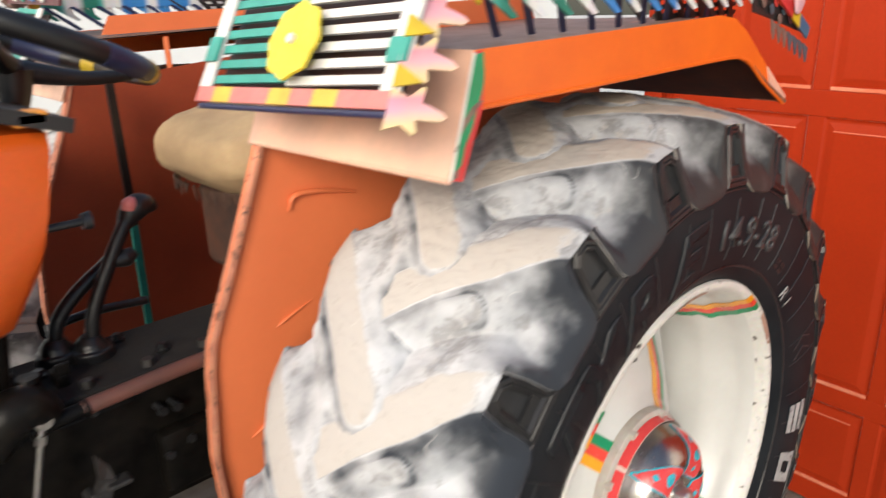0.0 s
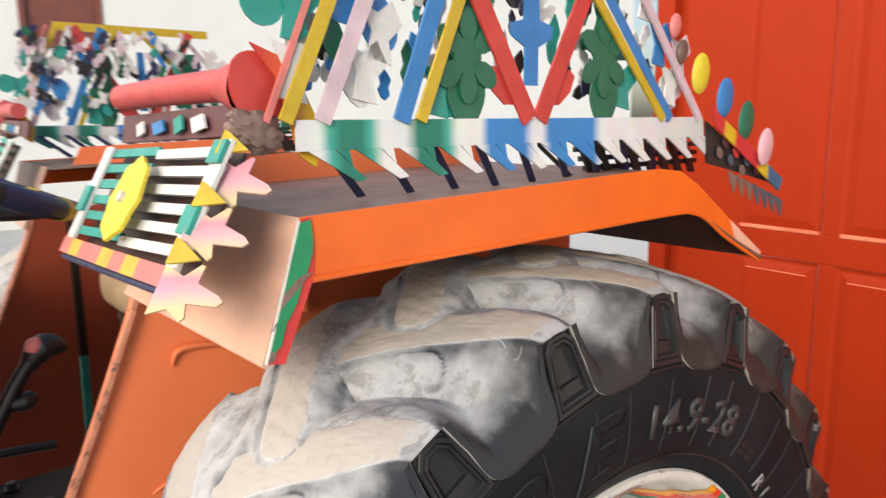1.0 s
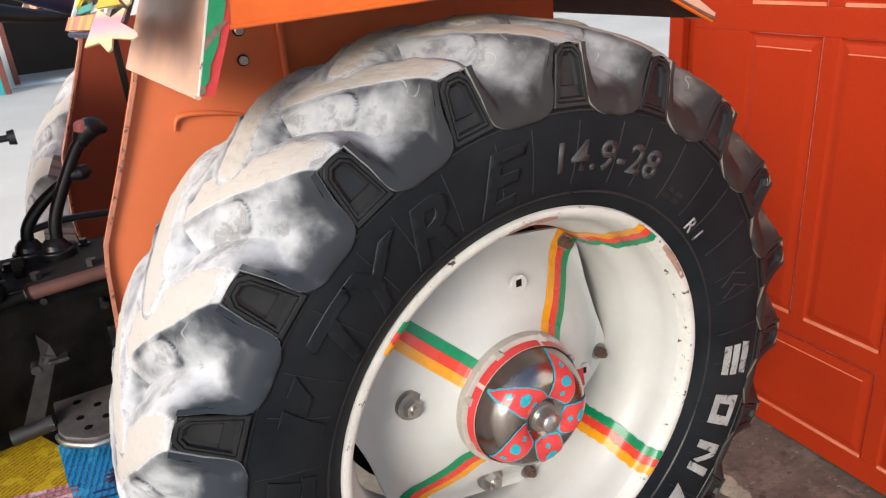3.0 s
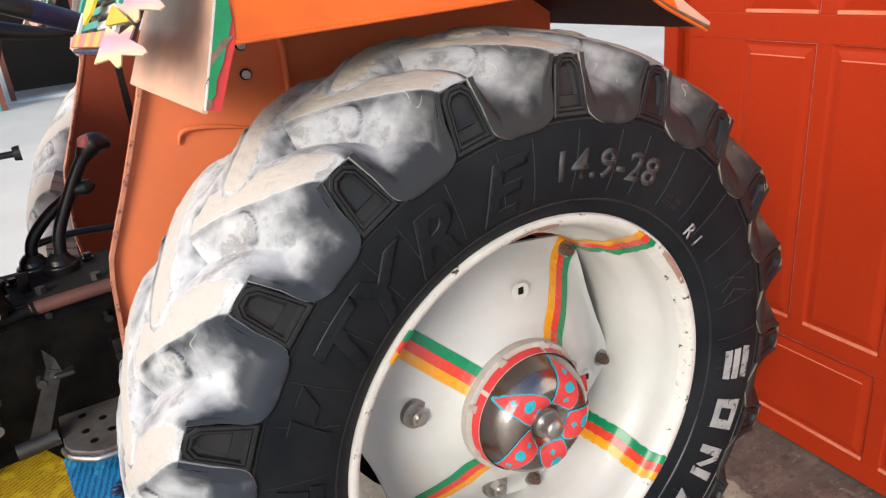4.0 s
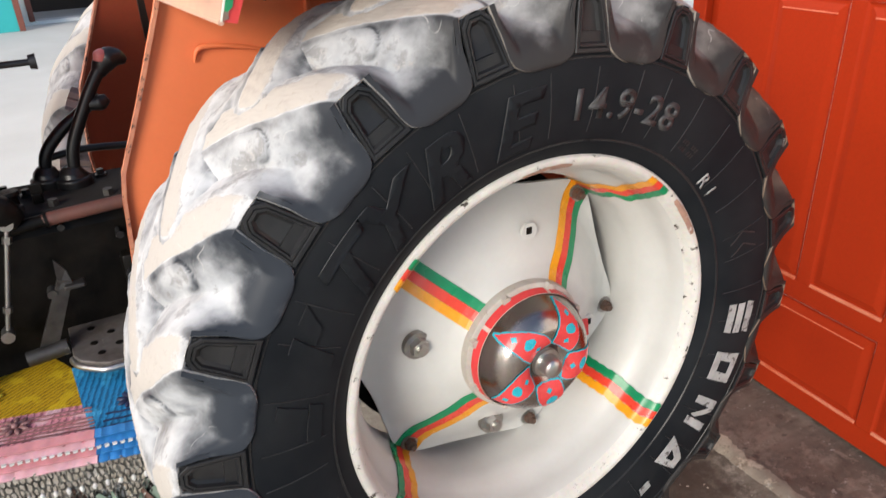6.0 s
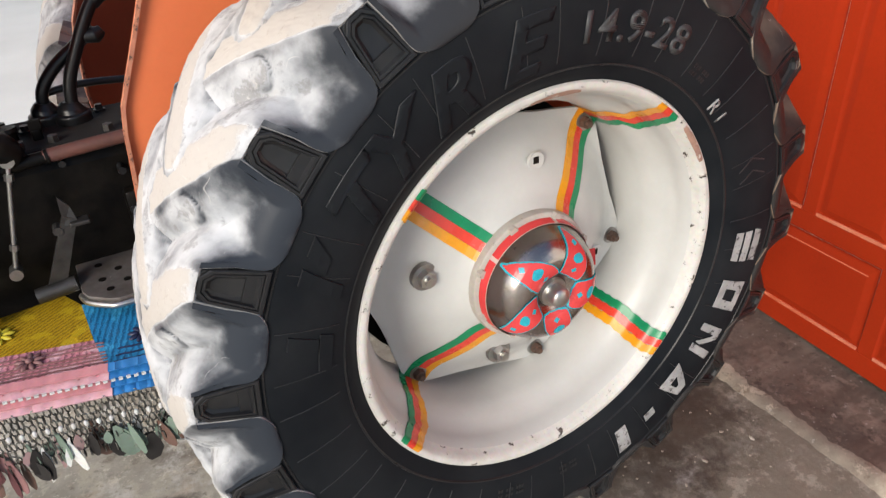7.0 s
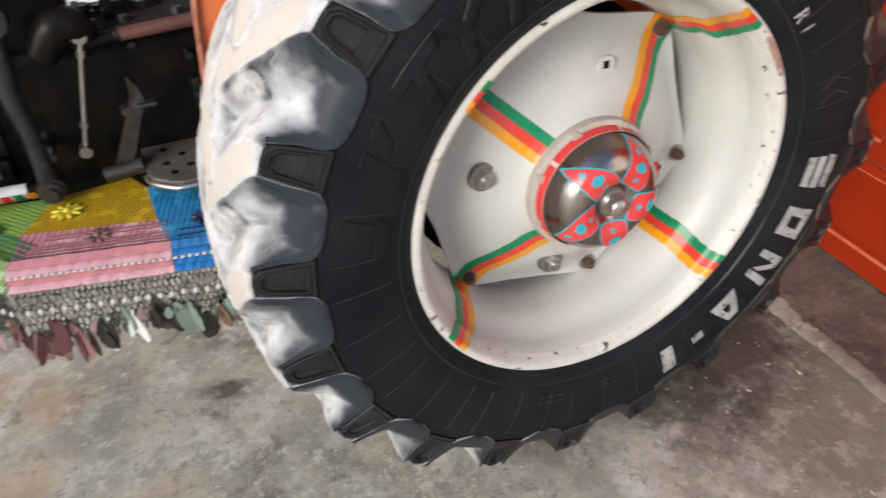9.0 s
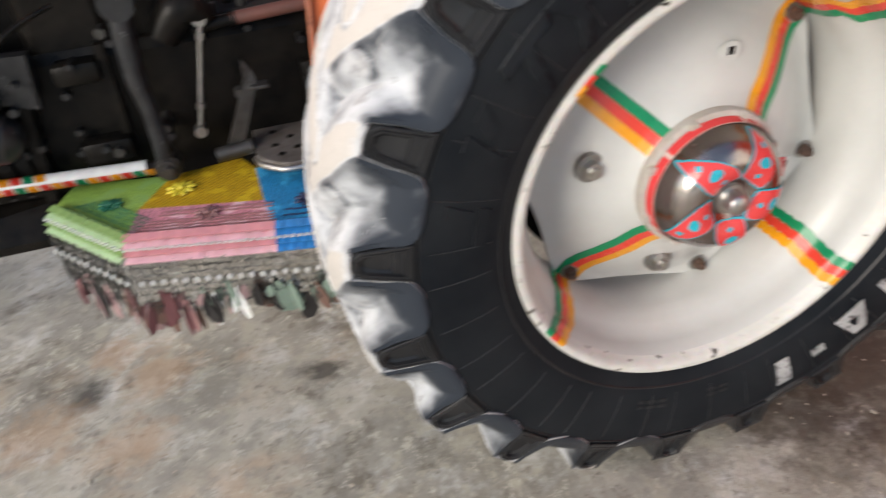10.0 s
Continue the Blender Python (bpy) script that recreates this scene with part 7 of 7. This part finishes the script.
for k, (mat, hem) in enumerate(((P_LIME, paint("leaf_green_paint", (0.26, 0.42, 0.14))), (P["pink"], paint("rose_paint", (0.70, 0.30, 0.33))), (P["blue"], P["blue"]))):
    a, b = EDGE_L[k], EDGE_L[k + 1]
    d = (b - a).normalized()
    out = Vector((d.y, -d.x, 0))
    for z, hgt, push, mm in ((0.578, 0.008, -0.002, hem), (0.566, 0.008, 0.006, mat), (0.553, 0.009, 0.012, hem), (0.540, 0.010, 0.018, mat)):
        p, q = a + out * push + Vector((0, 0, z)), b + out * push + Vector((0, 0, z))
        bm = bmesh.new()
        n = 28
        rows = []
        for i in range(n + 1):
            c = p.lerp(q, i / n)
            ripple = 0.0022 * math.sin(i * 2.1 + z * 300) + 0.0016 * noise.noise((i * 0.9, z * 90, k))
            rows.append([bm.verts.new(c + out * (ripple + dx) + Vector((0, 0, dz + ripple * 0.5))) for dx, dz in ((0, 0), (0.0015, 0.003), (-0.016, hgt), (-0.016, hgt - 0.004), (-0.003, -0.002))])
        for r0, r1 in zip(rows, rows[1:]):
            for j in range(5):
                bm.faces.new((r0[j], r0[(j + 1) % 5], r1[(j + 1) % 5], r1[j]))
        bm.faces.new(rows[0])
        bm.faces.new(rows[-1][::-1])
        part("footboard_border", bm, mm, tractor, "layered frilled border", smooth=True)
    bm = bmesh.new()
    steps = int((b - a).length / 0.012)
    for j in range(steps):
        p = a + (b - a) * ((j + 0.5) / steps) + out * 0.009 + Vector((0, 0, 0.5655))
        box(bm, p.x - 0.0035, p.x + 0.0035, p.y - 0.0025, p.y + 0.0025, p.z, p.z + 0.004)
    part("stitch_line", bm, P["white"], tractor)


def cord_rows(a, b, out, offsets, mat, label):
    """Thin dark cords sewn on a field, parallel to its outer edge from a to b."""
    for k, (o, trim) in enumerate(offsets):
        d = (b - a).normalized()
        p, q = a - out * o + d * trim, b - out * o - d * trim * 0.4
        n = 14
        pts = [p.lerp(q, i / n) + Vector((0, 0, 0.5735)) + out * 0.0009 * math.sin(i * 2.3 + k) for i in range(n + 1)]
        part("sewn_cord", sweep(bmesh.new(), pts, 0.0017, 5), mat, tractor, label)


for k, offsets, mat, label in ((0, ((0.022, 0.012), (0.030, 0.014), (0.046, 0.03), (0.058, 0.04), (0.070, 0.05), (0.082, 0.06)), P["green"], "dark green sewn cord"),
                               (1, ((0.016, 0.004), (0.030, 0.008), (0.042, 0.014), (0.052, 0.020), (0.062, 0.026), (0.072, 0.034), (0.092, 0.045), (0.104, 0.05)), P["dusk"], "dusty rose sewn cord"),
                               (2, ((0.018, 0.004), (0.036, 0.006), (0.054, 0.008), (0.074, 0.010)), P["navy"], "dark blue sewn cord")):
    a, b = EDGE_L[k], EDGE_L[k + 1]
    d = (b - a).normalized()
    cord_rows(a, b, Vector((d.y, -d.x, 0)), offsets, mat, label)
rng = random.Random(9)


def flower_boss(cx, cy, s, col, name):
    bm = bmesh.new()
    for k in range(9):
        a = k * 2 * math.pi / 9
        r = bmesh.ops.create_uvsphere(bm, u_segments=8, v_segments=6, radius=1, matrix=Matrix.Translation((cx + s * math.cos(a), cy + s * math.sin(a), 0.575)) @ Matrix.Rotation(a, 4, "Z") @ Matrix.Diagonal((s * 0.62, s * 0.30, 0.004, 1)))
    bmesh.ops.create_uvsphere(bm, u_segments=10, v_segments=6, radius=1, matrix=Matrix.Translation((cx, cy, 0.577)) @ Matrix.Diagonal((s * 0.40, s * 0.40, 0.006, 1)))
    part(name, bm, P[col], tractor, "%s stamped flower" % col, smooth=True)


flower_boss(-0.855, 0.425, 0.017, "dusk", "flower_boss")
flower_boss(-0.66, 0.40, 0.018, "navy", "flower_boss")
flower_boss(-0.905, 0.545, 0.020, "lemon", "flower_boss")
flower_boss(-1.045, 0.535, 0.016, "green", "flower_boss")

# hanging chain links, beads and leaf pendants
bm_chain, bm_bead = bmesh.new(), bmesh.new()
total = sum((EDGE_L[k + 1] - EDGE_L[k]).length for k in range(3))


def hem_at(s):
    for k in range(3):
        ln = (EDGE_L[k + 1] - EDGE_L[k]).length
        if s <= ln or k == 2:
            a, b = EDGE_L[k], EDGE_L[k + 1]
            d = (b - a).normalized()
            return a + d * s, d, Vector((d.y, -d.x, 0))
        s -= ln


verts, faces = [], []
n_col = int(total / 0.0105)
for j in range(n_col):
    p, d, out = hem_at((j + 0.5) * total / n_col)
    base = p + out * 0.014
    for i in range(8):
        z = 0.534 - 0.0155 * i - 0.001 * rng.random()
        c = base + Vector((0, 0, z)) + d * rng.uniform(-0.0015, 0.0015) + out * rng.uniform(-0.003, 0.003)
        turn = (i % 2) * 1.1 + rng.uniform(-0.3, 0.3)
        w = (d * math.cos(turn) + out * math.sin(turn))
        side = w.cross(Vector((0, 0, 1)))
        v0 = len(verts)
        for q in range(8):
            th = q * math.pi / 4
            rad = w * math.cos(th) * 0.0050 + Vector((0, 0, 1)) * math.sin(th) * 0.0098
            nn = rad.normalized()
            for e in range(3):
                ph = e * 2 * math.pi / 3
                verts.append(c + rad + (nn * math.cos(ph) + side * math.sin(ph)) * 0.0017)
        for q in range(8):
            for e in range(3):
                faces.append((v0 + q * 3 + e, v0 + q * 3 + (e + 1) % 3, v0 + ((q + 1) % 8) * 3 + (e + 1) % 3, v0 + ((q + 1) % 8) * 3 + e))
    if j % 2 == 0:
        bmesh.ops.create_uvsphere(bm_bead, u_segments=8, v_segments=6, radius=1, matrix=Matrix.Translation(base + out * 0.004 + Vector((0, 0, 0.492 + 0.003 * rng.random()))) @ Matrix.Diagonal((0.0042, 0.0042, 0.0068, 1)))
me = bpy.data.meshes.new("chain_fringe")
me.from_pydata([tuple(v_) for v_ in verts], [], faces)
me.materials.append(material("dull_chain_steel", (0.24, 0.24, 0.225), (0.10, 0.10, 0.095), 60, 0.38, 0.85, bump=0.0))
me.update()
tagged(place("chain_fringe", me, tractor, "dense fringe of small grey metal chains"), kind="stuff")
tagged(part("bead_fringe", bm_bead, P["white"], tractor, "row of pale beads", smooth=True), kind="stuff")
P["teal_pale"] = paint("pale_sage_paint", (0.19, 0.26, 0.21))
P["blush"] = paint("pale_blush_paint", (0.42, 0.27, 0.27))
PENDANTS = ((0.02, 0.15, ("maroon", "dusk", "black", "blush")), (0.20, 0.34, ("maroon", "maroon", "dusk", "blush", "brown")), (0.34, 0.46, ("black", "teal_pale", "white", "blush")), (0.46, 0.70, ("teal_pale", "teal_pale", "black", "brown", "white")))
for lo_s, hi_s, cols_ in PENDANTS:
    for j in range(int((hi_s - lo_s) / 0.0062)):
        s = lo_s + (hi_s - lo_s) * rng.random()
        p, d, out = hem_at(max(0.003, min(total - 0.003, s)))
        ln, w = rng.uniform(0.035, 0.100), rng.uniform(0.006, 0.019)
        top = rng.choice((0.452, 0.444, 0.432, 0.470)) + rng.uniform(-0.012, 0.012)
        if s > 0.34:
            ln, top = ln * 0.8, top + 0.012
        lean = rng.uniform(-0.35, 0.35)
        tip = rng.uniform(-0.5, 0.5)
        pts = [(-w * 0.2, 0), (w * 0.2, 0), (w * 0.8, -ln * 0.3), (w, -ln * 0.62), (w * (0.6 + 0.2 * tip), -ln * 0.92), (w * tip, -ln), (-w * (0.6 - 0.2 * tip), -ln * 0.9), (-w, -ln * 0.6), (-w * 0.75, -ln * 0.28)]
        yaw = math.atan2(d.y, d.x) + rng.uniform(-0.6, 0.6)
        m = Matrix.Translation(p + out * (0.014 + rng.uniform(-0.008, 0.008)) + Vector((0, 0, top))) @ Matrix.Rotation(yaw, 4, "Z") @ Matrix.Rotation(radians(90), 4, "X") @ Matrix.Rotation(lean, 4, "Z")
        part("leaf_pendant", plate(pts, 0.0015, m), P[rng.choice(cols_)], tractor, "small hanging painted metal leaf")

# striped drag link in front of the engine
a, b = Vector((-1.50, 0.61, 0.637)), Vector((-0.968, 0.61, 0.604))
part("drag_link", rod(bmesh.new(), a, b, 0.0165, seg=20), P["white"], tractor, "steering rod wrapped in coloured tape", smooth=True)
d = (b - a).normalized()
u = Vector((0, -1, 0))
w = u.cross(d)
w = -w if w.z > 0 else w
tapes = (M_TAPE_O, M_TAPE_R, M_TAPE_G, M_TAPE_O, M_TAPE_R)
for k in range(24):
    s0 = 0.01 + 0.0225 * k
    bm = bmesh.new()
    prev = None
    turn = 340 if k < 14 else 150
    for q in range(17):
        th = radians(-12) + q * radians(turn) / 16
        dirv = u * math.cos(th) + w * math.sin(th)
        off = s0 + 0.010 * q / 8
        row = [bm.verts.new(a + d * (off + e) + dirv * 0.0175) for e in (0.0, 0.019)]
        if prev:
            bm.faces.new((prev[0], prev[1], row[1], row[0]))
        prev = row
    r = bmesh.ops.extrude_face_region(bm, geom=list(bm.faces))
    part("tape_wrap", bm, tapes[k % 5], tractor)
bm = sweep(bmesh.new(), [b - d * 0.01, b + d * 0.02, b + d * 0.045], [0.012, 0.013, 0.011], 12)
part("rod_end", bm, M_BLACK, tractor, smooth=True)
bm = bmesh.new()
rod(bm, (-0.922, 0.625, 0.608), (-0.922, 0.575, 0.608), 0.026, 0.027, 24)
rod(bm, (-0.922, 0.575, 0.608), (-0.922, 0.568, 0.608), 0.022, 0.020, 24)
rod(bm, (-0.922, 0.568, 0.608), (-0.922, 0.556, 0.608), 0.013, 0.012, 6)
part("ball_joint", bm, M_DARKGREY, tractor, "greasy steel ball joint", smooth=True)

# far front wheel
bm = bmesh.new()
fc, fy = Vector((-2.08, 0, 0.355)), 1.42
prof = [(0.20, 0.0), (0.24, -0.02), (0.31, -0.03), (0.355, -0.015), (0.368, 0.03), (0.370, 0.08), (0.368, 0.13), (0.355, 0.175), (0.31, 0.19), (0.24, 0.18), (0.20, 0.16)]
rings = [[bm.verts.new((fc.x + r * math.cos(2 * math.pi * k / 64), fy + y, fc.z + r * math.sin(2 * math.pi * k / 64))) for k in range(64)] for r, y in prof]
for p, q in zip(rings, rings[1:]):
    for k in range(64):
        bm.faces.new((p[k], p[(k + 1) % 64], q[(k + 1) % 64], q[k]))
part("front_tyre", bm, M_RUBBER, tractor, "black front tyre", smooth=True)
bm = bmesh.new()
rod(bm, (fc.x, fy + 0.02, fc.z), (fc.x, fy + 0.14, fc.z), 0.205, seg=48)
part("front_rim", bm, M_WHITE, tractor, smooth=True)

# front axle beam behind the bonnet
bm = one_box(-2.13, -2.03, 0.60, 1.40, 0.34, 0.42, bevel=0.012)
box(bm, -2.14, -2.02, 0.78, 0.96, 0.40, 0.60, bevel=0.012)
part("front_axle", bm, M_BLACK, tractor, "black front axle beam")
